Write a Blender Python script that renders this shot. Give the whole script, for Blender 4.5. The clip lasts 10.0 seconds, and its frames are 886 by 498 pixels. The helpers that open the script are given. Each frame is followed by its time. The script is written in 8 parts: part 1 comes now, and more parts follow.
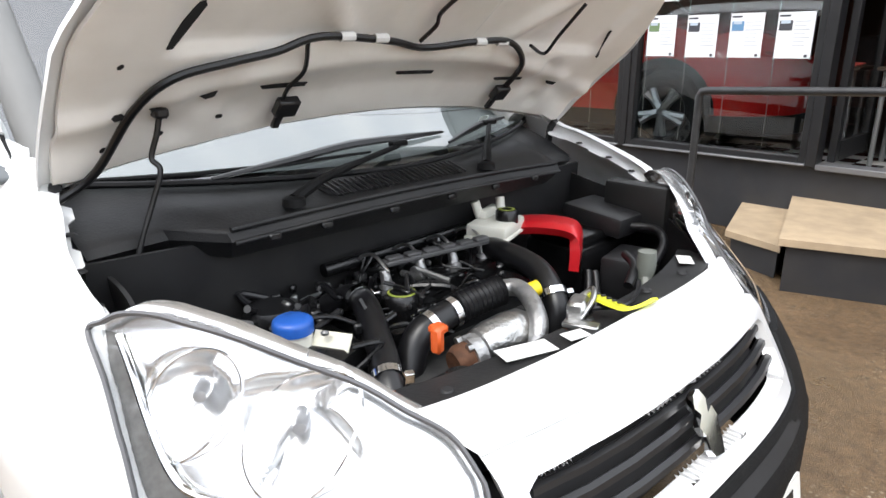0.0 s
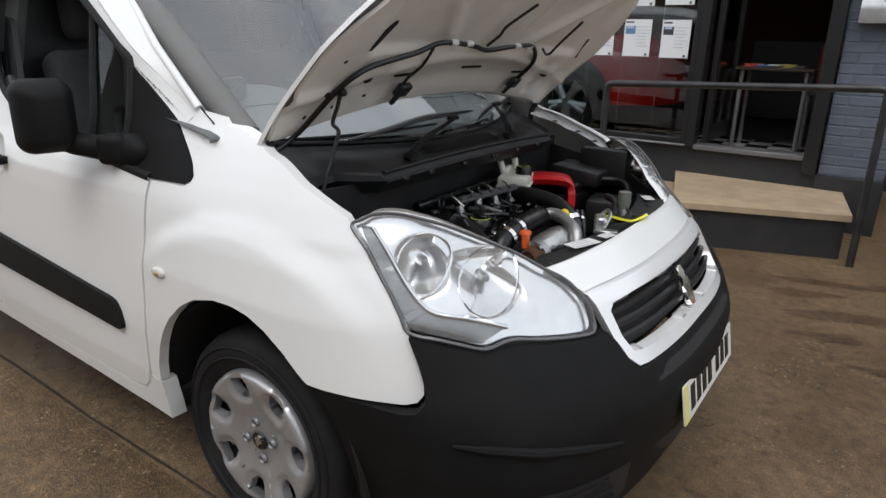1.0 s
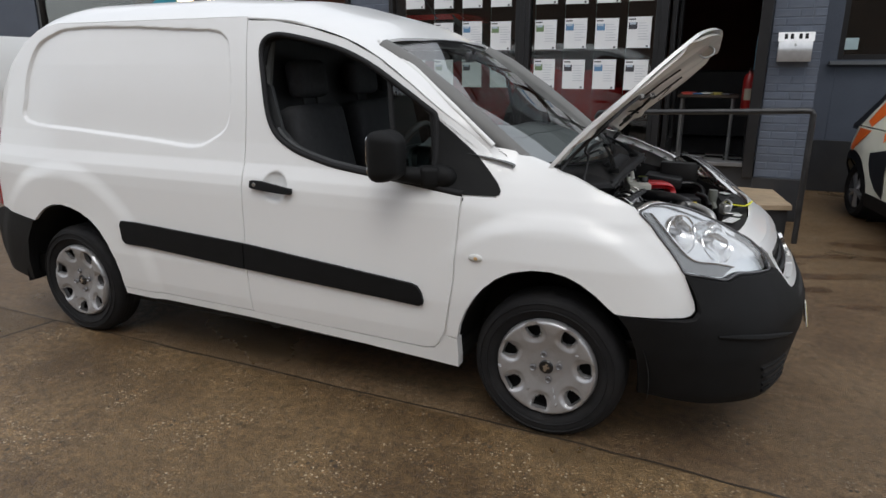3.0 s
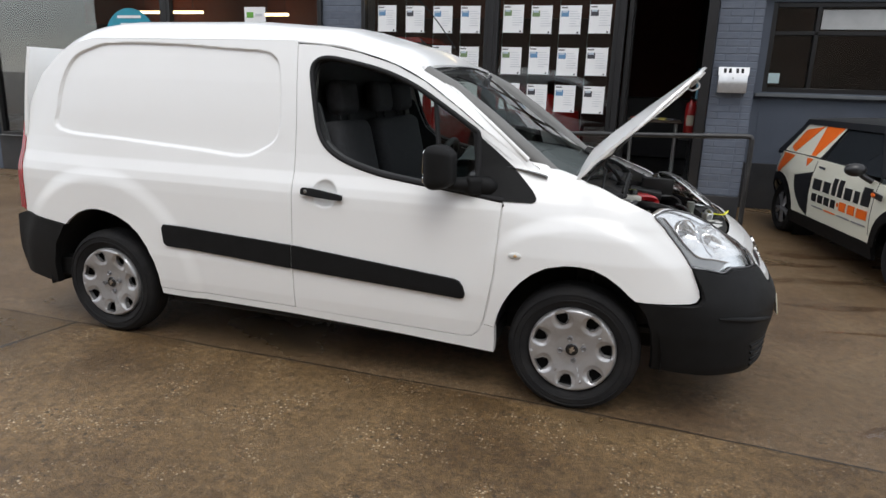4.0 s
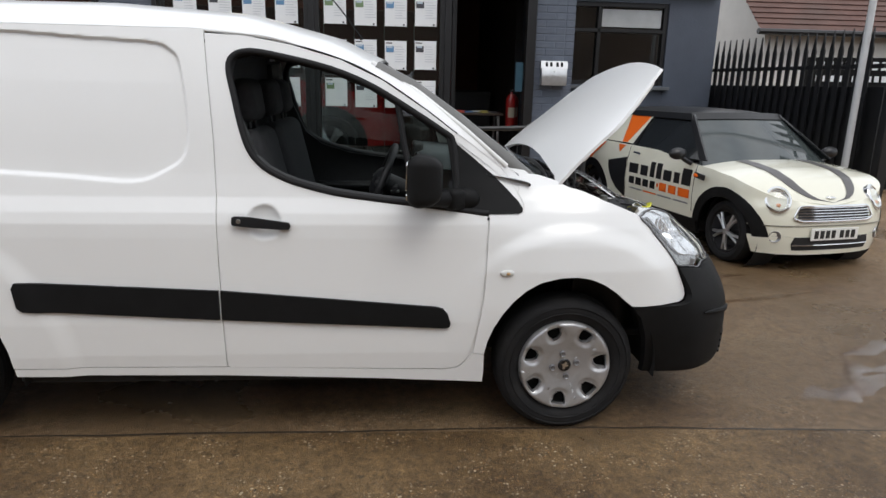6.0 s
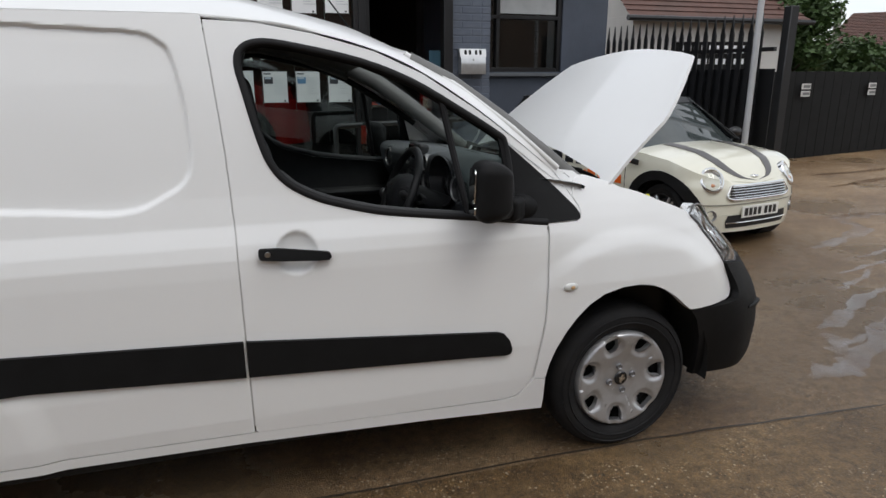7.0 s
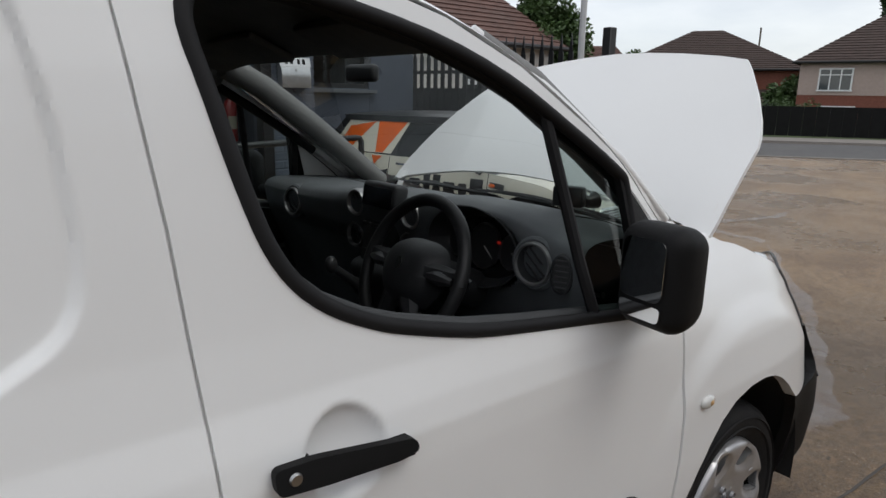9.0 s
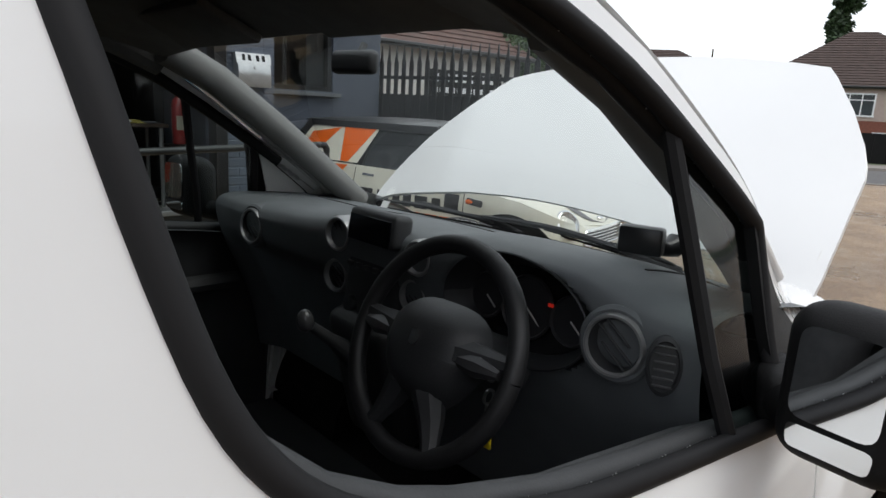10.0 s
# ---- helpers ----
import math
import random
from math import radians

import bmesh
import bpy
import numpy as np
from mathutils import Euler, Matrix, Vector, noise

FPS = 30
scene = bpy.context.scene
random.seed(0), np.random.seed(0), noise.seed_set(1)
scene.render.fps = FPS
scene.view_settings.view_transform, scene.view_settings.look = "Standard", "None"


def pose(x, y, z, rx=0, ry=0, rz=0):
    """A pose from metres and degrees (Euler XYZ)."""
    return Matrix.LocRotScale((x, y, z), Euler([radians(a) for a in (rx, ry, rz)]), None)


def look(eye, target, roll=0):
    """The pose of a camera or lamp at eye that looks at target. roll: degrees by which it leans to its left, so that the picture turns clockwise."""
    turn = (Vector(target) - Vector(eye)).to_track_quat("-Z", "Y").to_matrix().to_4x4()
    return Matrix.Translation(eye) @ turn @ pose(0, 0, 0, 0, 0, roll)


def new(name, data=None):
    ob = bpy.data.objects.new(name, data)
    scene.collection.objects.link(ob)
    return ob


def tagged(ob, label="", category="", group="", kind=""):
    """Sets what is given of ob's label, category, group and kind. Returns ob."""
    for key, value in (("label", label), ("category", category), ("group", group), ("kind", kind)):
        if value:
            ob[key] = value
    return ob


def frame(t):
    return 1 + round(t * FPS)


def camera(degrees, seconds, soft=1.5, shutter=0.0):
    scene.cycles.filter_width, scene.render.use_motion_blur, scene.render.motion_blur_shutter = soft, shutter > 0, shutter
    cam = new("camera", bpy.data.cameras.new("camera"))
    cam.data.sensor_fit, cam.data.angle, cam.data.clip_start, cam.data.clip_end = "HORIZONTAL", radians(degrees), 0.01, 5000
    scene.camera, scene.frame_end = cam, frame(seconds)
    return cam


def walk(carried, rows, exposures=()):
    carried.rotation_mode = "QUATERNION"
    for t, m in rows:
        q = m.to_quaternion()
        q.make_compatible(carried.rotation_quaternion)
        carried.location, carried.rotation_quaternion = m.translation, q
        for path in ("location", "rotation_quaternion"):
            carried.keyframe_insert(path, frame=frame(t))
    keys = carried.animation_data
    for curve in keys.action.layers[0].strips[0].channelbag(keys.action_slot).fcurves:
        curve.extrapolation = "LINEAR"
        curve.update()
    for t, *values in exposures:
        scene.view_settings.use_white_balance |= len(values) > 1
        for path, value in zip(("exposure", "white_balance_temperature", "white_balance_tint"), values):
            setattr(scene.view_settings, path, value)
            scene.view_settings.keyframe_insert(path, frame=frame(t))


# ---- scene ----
cam = camera(68.9, 10.0)
PATH = [
    (0, (1.252, -1.016, 1.348), (-0.122, 0.307, 0.748), -0.4),
    (0.5, (1.231, -1.455, 1.372), (0.118, 0.086, 0.752), 0.5),
    (1, (1.283, -1.831, 1.382), (0.195, -0.273, 0.757), 1.2),
    (1.5, (1.183, -2.234, 1.405), (0.115, -0.656, 0.797), 0.4),
    (2, (1.061, -2.603, 1.418), (0.136, -0.93, 0.828), 2.0),
    (2.5, (0.878, -2.938, 1.454), (0.108, -1.192, 0.853), 0.7),
    (3, (0.598, -3.229, 1.496), (-0.187, -1.473, 0.949), 0.0),
    (4.5, (0.095, -3.903, 1.521), (-0.311, -2.002, 1.05), 2.1),
    (5, (-0.131, -3.814, 1.528), (-0.38, -1.884, 1.065), 0.9),
    (6.5, (-1.116, -3.256, 1.514), (-0.739, -1.36, 0.999), 1.2),
    (7, (-1.434, -2.984, 1.53), (-0.861, -1.14, 1.007), -0.0),
    (7.5, (-1.695, -2.714, 1.543), (-0.953, -0.924, 1.049), 0.2),
    (8, (-1.781, -2.359, 1.545), (-0.869, -0.626, 1.138), 1.8),
    (8.5, (-1.801, -1.993, 1.504), (-0.715, -0.36, 1.108), -0.1),
    (9, (-1.719, -1.636, 1.473), (-0.485, -0.13, 1.014), 1.0),
    (9.5, (-1.607, -1.349, 1.476), (-0.338, 0.129, 1.021), 2.3),
    (10, (-1.509, -1.166, 1.453), (-0.166, 0.252, 1.024), 3.1),
]
EXPOSURE = [(0, 1.62), (0.3, 1.32), (0.6, .80), (1, .47), (1.5, .32), (2, .24), (2.5, .25), (3, .24), (4.5, .70), (5.2, .68), (6.5, .32), (7.5, .15), (8.5, -.05), (9, .02), (9.5, .27), (10, .58)]
walk(cam, [(t, look(eye, target, roll)) for t, eye, target, roll in PATH], EXPOSURE)

# ---------------------------------------------------------------- light
world = bpy.data.worlds.new("overcast_sky")
scene.world = world
world.use_nodes = True
wn, wl = world.node_tree.nodes, world.node_tree.links
wn.clear()
w_out, w_bg = wn.new("ShaderNodeOutputWorld"), wn.new("ShaderNodeBackground")
w_sky = wn.new("ShaderNodeTexSky")
w_sky.sky_type = "NISHITA"
w_sky.sun_disc = False
w_sky.sun_elevation, w_sky.sun_rotation = radians(48), radians(205)
w_co, w_map, w_noise, w_ramp = (wn.new("ShaderNodeTexCoord"), wn.new("ShaderNodeMapping"), wn.new("ShaderNodeTexNoise"), wn.new("ShaderNodeValToRGB"))
w_map.inputs["Scale"].default_value = (1.6, 1.6, 5.0)
w_noise.inputs["Scale"].default_value, w_noise.inputs["Detail"].default_value = 2.2, 6.0
w_ramp.color_ramp.elements[0].position, w_ramp.color_ramp.elements[0].color = .30, (.66, .69, .74, 1)
w_ramp.color_ramp.elements[1].position, w_ramp.color_ramp.elements[1].color = .68, (1.0, 1.0, 1.0, 1)
w_mix = wn.new("ShaderNodeMix")
w_mix.data_type = "RGBA"
w_mix.inputs["Factor"].default_value = .04
wl.new(w_co.outputs["Generated"], w_map.inputs["Vector"])
wl.new(w_map.outputs["Vector"], w_noise.inputs["Vector"])
wl.new(w_noise.outputs["Fac"], w_ramp.inputs["Fac"])
wl.new(w_ramp.outputs["Color"], w_mix.inputs["A"])
wl.new(w_sky.outputs["Color"], w_mix.inputs["B"])
wl.new(w_mix.outputs["Result"], w_bg.inputs["Color"])
w_bg.inputs["Strength"].default_value = 0.86
wl.new(w_bg.outputs["Background"], w_out.inputs["Surface"])

sun = new("sun", bpy.data.lights.new("sun", "SUN"))
sun.data.energy, sun.data.angle, sun.data.color = .80, radians(30), (1.0, .97, .92)
sun.matrix_world = look((3, -7, 13), (0, 0, 0))


# ---------------------------------------------------------------- materials
MATS = {}


def mat(name, color, rough=.5, metal=0.0, coat=0.0, var=.10, scale=6.0, bump=0.0, bscale=60.0, dirt=None, dscale=1.5, damt=.5, spec=.5, rvar=.0, emit=None, estr=0.0, obj_random=0.0):
    """A procedural surface: colour varied at two scales, dirt patches, fine relief."""
    if name in MATS:
        return MATS[name]
    m = bpy.data.materials.new(name)
    m.use_nodes = True
    n, l = m.node_tree.nodes, m.node_tree.links
    p = n["Principled BSDF"]
    p.inputs["Roughness"].default_value, p.inputs["Metallic"].default_value = rough, metal
    p.inputs["Coat Weight"].default_value, p.inputs["Coat Roughness"].default_value = coat, .04
    p.inputs["Specular IOR Level"].default_value = spec
    co = n.new("ShaderNodeTexCoord")
    no = n.new("ShaderNodeTexNoise")
    no.inputs["Scale"].default_value, no.inputs["Detail"].default_value = scale, 5
    l.new(co.outputs["Object"], no.inputs["Vector"])
    rp = n.new("ShaderNodeValToRGB")
    rp.color_ramp.elements[0].position, rp.color_ramp.elements[1].position = .3, .7
    rp.color_ramp.elements[0].color = (*[c * (1 - var) for c in color], 1)
    rp.color_ramp.elements[1].color = (*[min(1, c * (1 + var)) for c in color], 1)
    l.new(no.outputs["Fac"], rp.inputs["Fac"])
    last = rp.outputs["Color"]
    if dirt:
        dn, dr, mx = n.new("ShaderNodeTexNoise"), n.new("ShaderNodeValToRGB"), n.new("ShaderNodeMix")
        dn.inputs["Scale"].default_value, dn.inputs["Detail"].default_value = dscale, 9
        l.new(co.outputs["Object"], dn.inputs["Vector"])
        dr.color_ramp.elements[0].position, dr.color_ramp.elements[1].position = .45, .75
        dr.color_ramp.elements[1].color = (damt, damt, damt, 1)
        l.new(dn.outputs["Fac"], dr.inputs["Fac"])
        mx.data_type = "RGBA"
        l.new(dr.outputs["Color"], mx.inputs["Factor"])
        l.new(last, mx.inputs["A"])
        mx.inputs["B"].default_value = (*dirt, 1)
        last = mx.outputs["Result"]
    if obj_random:
        oi, hs, mr = n.new("ShaderNodeObjectInfo"), n.new("ShaderNodeHueSaturation"), n.new("ShaderNodeMapRange")
        mr.inputs["To Min"].default_value, mr.inputs["To Max"].default_value = 1 - obj_random, 1 + obj_random
        l.new(oi.outputs["Random"], mr.inputs["Value"])
        l.new(mr.outputs["Result"], hs.inputs["Value"])
        l.new(last, hs.inputs["Color"])
        last = hs.outputs["Color"]
    l.new(last, p.inputs["Base Color"])
    if rvar:
        mr = n.new("ShaderNodeMapRange")
        mr.inputs["To Min"].default_value, mr.inputs["To Max"].default_value = max(.02, rough - rvar), min(1, rough + rvar)
        l.new(no.outputs["Fac"], mr.inputs["Value"])
        l.new(mr.outputs["Result"], p.inputs["Roughness"])
    if bump:
        bn, bp = n.new("ShaderNodeTexNoise"), n.new("ShaderNodeBump")
        bn.inputs["Scale"].default_value, bn.inputs["Detail"].default_value = bscale, 6
        l.new(co.outputs["Object"], bn.inputs["Vector"])
        l.new(bn.outputs["Fac"], bp.inputs["Height"])
        bp.inputs["Strength"].default_value, bp.inputs["Distance"].default_value = bump, .01
        l.new(bp.outputs["Normal"], p.inputs["Normal"])
    if emit:
        p.inputs["Emission Color"].default_value, p.inputs["Emission Strength"].default_value = (*emit, 1), estr
    MATS[name] = m
    return m


def glass(name, tint=(.9, .93, .92), gloss=.05, rough=.0, boost=1.0, power=3.6):
    """A thin pane: clear through, with a Fresnel gloss."""
    if name in MATS:
        return MATS[name]
    m = bpy.data.materials.new(name)
    m.use_nodes = True
    n, l = m.node_tree.nodes, m.node_tree.links
    n.clear()
    o, tr, gl, mx, fr, pw, ma = (n.new("ShaderNodeOutputMaterial"), n.new("ShaderNodeBsdfTransparent"), n.new("ShaderNodeBsdfGlossy"), n.new("ShaderNodeMixShader"), n.new("ShaderNodeLayerWeight"), n.new("ShaderNodeMath"), n.new("ShaderNodeMath"))
    tr.inputs["Color"].default_value = (*tint, 1)
    gl.inputs["Roughness"].default_value = rough
    gl.inputs["Color"].default_value = (boost, boost, boost, 1)
    fr.inputs["Blend"].default_value = .5
    pw.operation, ma.operation = "POWER", "MULTIPLY_ADD"
    l.new(fr.outputs["Facing"], pw.inputs[0])
    pw.inputs[1].default_value = power
    l.new(pw.outputs[0], ma.inputs[0])
    ma.inputs[1].default_value, ma.inputs[2].default_value = 1 - gloss, gloss
    l.new(ma.outputs[0], mx.inputs["Fac"])
    l.new(tr.outputs["BSDF"], mx.inputs[1])
    l.new(gl.outputs["BSDF"], mx.inputs[2])
    l.new(mx.outputs["Shader"], o.inputs["Surface"])
    MATS[name] = m
    return m


WHITE = mat("white_van_paint", (.81, .815, .81), .28, coat=.45, var=.015, scale=1.3, dirt=(.70, .69, .66), dscale=3.0, damt=.10)
UNDER = mat("bonnet_underside_paint", (.88, .85, .795), .36, coat=.4, var=.03, scale=5, dirt=(.50, .46, .40), dscale=6, damt=.30)
BLACKP = mat("textured_black_plastic", (.0080, .0081, .0085), .58, var=.15, scale=14, bump=.15, bscale=500, spec=.16)
BLACKG = mat("satin_black_plastic", (.012, .012, .013), .32, var=.15, scale=9, spec=.5)
RUBBER = mat("tyre_rubber", (.012, .012, .013), .75, var=.2, scale=25, bump=.2, bscale=220, dirt=(.03, .028, .025), dscale=9, damt=.3, spec=.25)
SEAL = mat("black_rubber_seal", (.013, .013, .014), .62, var=.1, spec=.22)
SILVERP = mat("silver_painted_plastic", (.43, .43, .44), .30, metal=.55, coat=.4, var=.05, scale=9, dirt=(.25, .24, .22), dscale=22, damt=.35)
CHROME = mat("chrome", (.80, .80, .80), .08, metal=1.0, var=.03)
STEEL = mat("worn_steel", (.50, .50, .49), .32, metal=1.0, var=.2, scale=30, bump=.15, bscale=120)
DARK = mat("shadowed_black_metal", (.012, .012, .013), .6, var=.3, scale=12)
CAVITY = mat("underbody_black", (.010, .010, .010), .85, var=.3, scale=8)
GLASS_W = glass("windscreen_glass", (.93, .97, .95), .20, power=8.0)
GLASS_S = glass("side_glass", (.55, .62, .60), .045, power=6.5)
GLASS_SHOP = glass("shop_window_glass", (.80, .83, .83), .07)
GLASS_L = glass("headlamp_lens", (.95, .96, .97), .05)


# ---------------------------------------------------------------- mesh tools
def add_box(bm, c, s, rot=None, bev=.004, seg=1):
    g = bmesh.ops.create_cube(bm, size=1.0)
    vs = g["verts"]
    bmesh.ops.scale(bm, vec=s, verts=vs)
    if bev:
        es = list({e for v in vs for e in v.link_edges})
        r = bmesh.ops.bevel(bm, geom=es, offset=min(bev, .45 * min(s)), segments=seg, profile=.5, affect="EDGES")
        vs = list({v for f in r["faces"] for v in f.verts} | {v for v in vs if v.is_valid})
    if rot is not None:
        bmesh.ops.rotate(bm, verts=vs, cent=(0, 0, 0), matrix=rot)
    bmesh.ops.translate(bm, verts=vs, vec=c)
    return vs


def add_tube(bm, pts, r, n=10, caps=True):
    """A round tube along a line of points; r may be one radius or one for each point."""
    pts = [Vector(p) for p in pts]
    rs = list(r) if isinstance(r, (list, tuple)) else [r] * len(pts)
    t0 = (pts[1] - pts[0]).normalized()
    a = t0.orthogonal().normalized()
    rings = []
    for i, p in enumerate(pts):
        t = (pts[min(i + 1, len(pts) - 1)] - pts[max(i - 1, 0)]).normalized()
        a = (a - t * a.dot(t)).normalized()
        b = t.cross(a)
        rings.append([bm.verts.new(p + rs[i] * (math.cos(k * math.tau / n) * a + math.sin(k * math.tau / n) * b)) for k in range(n)])
    for q, w in zip(rings, rings[1:]):
        for k in range(n):
            bm.faces.new((q[k], q[(k + 1) % n], w[(k + 1) % n], w[k]))
    if caps:
        bm.faces.new(list(reversed(rings[0])))
        bm.faces.new(rings[-1])


def add_lathe(bm, profile, m=None, n=32, close=False):
    """A turned body: (radius, height) pairs about the z axis of m."""
    m = m or Matrix()
    rings = []
    for r, h in profile:
        if r < 1e-5:
            rings.append([bm.verts.new(m @ Vector((0, 0, h)))])
        else:
            rings.append([bm.verts.new(m @ Vector((r * math.cos(k * math.tau / n), r * math.sin(k * math.tau / n), h))) for k in range(n)])
    pairs = list(zip(rings, rings[1:])) + ([(rings[-1], rings[0])] if close else [])
    for q, w in pairs:
        for k in range(n):
            k2 = (k + 1) % n
            if len(q) == 1 and len(w) == 1:
                continue
            if len(q) == 1:
                bm.faces.new((q[0], w[k2], w[k]))
            elif len(w) == 1:
                bm.faces.new((q[k], q[k2], w[0]))
            else:
                bm.faces.new((q[k], q[k2], w[k2], w[k]))


def add_prism(bm, poly, h0, h1, m=None):
    """A flat outline (x, y) thickened from h0 to h1 along z of m."""
    m = m or Matrix()
    lo = [bm.verts.new(m @ Vector((x, y, h0))) for x, y in poly]
    hi = [bm.verts.new(m @ Vector((x, y, h1))) for x, y in poly]
    k = len(poly)
    for i in range(k):
        bm.faces.new((lo[i], lo[(i + 1) % k], hi[(i + 1) % k], hi[i]))
    f0, f1 = bm.faces.new(list(reversed(lo))), bm.faces.new(hi)
    bmesh.ops.triangulate(bm, faces=[f0, f1])


def add_grid(bm, f, nu, nv, thick=0.0, wrap=False):
    """A surface f(u, v), u and v from 0 to 1; thick gives it a back side."""
    vs = [[bm.verts.new(f(i / nu, j / nv)) for j in range(nv + 1)] for i in range(nu + 1)]
    fs = [bm.faces.new((vs[i][j], vs[i + 1][j], vs[i + 1][j + 1], vs[i][j + 1])) for i in range(nu) for j in range(nv)]
    if thick:
        bmesh.ops.recalc_face_normals(bm, faces=fs)
        bmesh.ops.solidify(bm, geom=fs, thickness=thick)
    return vs


def spline(pts, k=6, closed=False):
    """Catmull-Rom points through pts."""
    pts = [Vector(p) for p in pts]
    n, res = len(pts), []
    for i in range(n if closed else n - 1):
        p0, p1, p2, p3 = (pts[(i - 1) % n] if closed else pts[max(i - 1, 0)], pts[i], pts[(i + 1) % n], pts[(i + 2) % n] if closed else pts[min(i + 2, n - 1)])
        for j in range(k):
            t = j / k
            res.append(.5 * ((2 * p1) + (p2 - p0) * t + (2 * p0 - 5 * p1 + 4 * p2 - p3) * t * t + (3 * p1 - p0 - 3 * p2 + p3) * t ** 3))
    if not closed:
        res.append(pts[-1])
    return res


def round_poly(poly, r, k=4):
    """Rounds the corners of a flat outline."""
    res, n = [], len(poly)
    for i in range(n):
        a, b, c = (Vector(poly[(i + j) % n]) for j in (-1, 0, 1))
        da, dc = min(r, .45 * (a - b).length), min(r, .45 * (c - b).length)
        p, q = b + (a - b).normalized() * da, b + (c - b).normalized() * dc
        for j in range(k + 1):
            t = j / k
            res.append(tuple((1 - t) ** 2 * p + 2 * t * (1 - t) * b + t * t * q))
    return res


def finish(name, bm, material, smooth=38, normals=True):
    if normals:
        bmesh.ops.recalc_face_normals(bm, faces=bm.faces[:])
    me = bpy.data.meshes.new(name)
    bm.to_mesh(me)
    bm.free()
    me.materials.append(material)
    if smooth:
        me.shade_smooth()
        me.set_sharp_from_angle(angle=radians(smooth))
    return me


def part(name, bm, material, parent, label="", smooth=38, normals=True):
    """Links a bmesh as one mesh object under a thing or a part."""
    ob = new(name, finish(name, bm, material, smooth, normals))
    if parent is not None:
        ob.parent = parent
    if label:
        tagged(ob, label)
    return ob


def thing(name, label, category, group="", m=None, kind=""):
    """An empty at the base of a thing, to carry its parts."""
    ob = new(name)
    ob.empty_display_size = .1
    if m is not None:
        ob.matrix_world = m
    return tagged(ob, label, category, group, kind)


def solo(name, bm, material, label, category="", group="", kind="", smooth=38):
    """A thing or a piece of the setting that is one mesh."""
    return tagged(part(name, bm, material, None, "", smooth), label, category, group, kind)


def mirrored(ob, name=None):
    """The same part on the other flank, about the x-z plane of its parent."""
    o = ob.copy()
    scene.collection.objects.link(o)
    o.scale = (1, -1, 1)
    if name:
        o.name = name
    for c in ob.children:
        k = c.copy()
        scene.collection.objects.link(k)
        k.parent = o
    return o


def BM():
    return bmesh.new()


def clip_cell(poly, x0, x1, z0, z1):
    for ax, lim, sgn in ((0, x0, 1), (0, x1, -1), (1, z0, 1), (1, z1, -1)):
        res = []
        for i in range(len(poly)):
            a, b = poly[i - 1], poly[i]
            ia, ib = (a[ax] - lim) * sgn >= 0, (b[ax] - lim) * sgn >= 0
            if ia != ib:
                t = (lim - a[ax]) / (b[ax] - a[ax])
                p = [a[0] + t * (b[0] - a[0]), a[1] + t * (b[1] - a[1])]
                p[ax] = lim
                res.append(tuple(p))
            if ib:
                res.append(b)
        poly = res
        if len(poly) < 3:
            return []
    return poly


def add_panel(bm, outline, surf, du=.03, dz=.03, depth=.018, out=0.0):
    """A sheet with a flat outline (u, z) laid on the curved skin surf(u, z, out), with edges turned in by depth."""
    P = np.array(outline, float)
    Q = np.roll(P, -1, 0)
    (u0, z0), (u1, z1) = P.min(0), P.max(0)
    nu, nz = max(1, math.ceil((u1 - u0) / du)), max(1, math.ceil((z1 - z0) / dz))
    us, zs = np.linspace(u0, u1, nu + 1), np.linspace(z0, z1, nz + 1)
    el, eh = np.minimum(P, Q), np.maximum(P, Q)
    verts, count, poly = {}, {}, [tuple(p) for p in outline]

    def vert(u, z):
        k = (round(u, 5), round(z, 5))
        if k not in verts:
            verts[k] = bm.verts.new(surf(u, z, out))
        return k

    for i in range(nu):
        for j in range(nz):
            a0, a1, b0, b1 = us[i], us[i + 1], zs[j], zs[j + 1]
            hit = ((el[:, 0] <= a1) & (eh[:, 0] >= a0) & (el[:, 1] <= b1) & (eh[:, 1] >= b0)).any()
            if hit:
                cell = clip_cell(poly, a0, a1, b0, b1)
            else:
                cu, cz = (a0 + a1) / 2, (b0 + b1) / 2
                cr = ((P[:, 1] > cz) != (Q[:, 1] > cz))
                if not cr.any():
                    continue
                xs = P[cr, 0] + (cz - P[cr, 1]) * (Q[cr, 0] - P[cr, 0]) / (Q[cr, 1] - P[cr, 1])
                if (xs > cu).sum() % 2 == 0:
                    continue
                cell = [(a0, b0), (a1, b0), (a1, b1), (a0, b1)]
            ks = []
            for u, z in cell:
                k = vert(u, z)
                if k not in ks:
                    ks.append(k)
            if len(ks) < 3:
                continue
            ar = sum(ks[q - 1][0] * ks[q][1] - ks[q][0] * ks[q - 1][1] for q in range(len(ks)))
            if abs(ar) < 2e-7:
                continue
            try:
                bm.faces.new([verts[k] for k in ks])
            except ValueError:
                continue
            for q in range(len(ks)):
                e = (ks[q - 1], ks[q])
                e = e if e[0] < e[1] else (e[1], e[0])
                count[e] = count.get(e, 0) + 1
    if depth:
        inner = {}
        for (a, b), c in count.items():
            if c == 1:
                for k in (a, b):
                    if k not in inner:
                        inner[k] = bm.verts.new(surf(k[0], k[1], out - depth))
                try:
                    bm.faces.new((verts[a], verts[b], inner[b], inner[a]))
                except ValueError:
                    pass
    for v in [v for v in bm.verts if not v.link_faces]:
        bm.verts.remove(v)


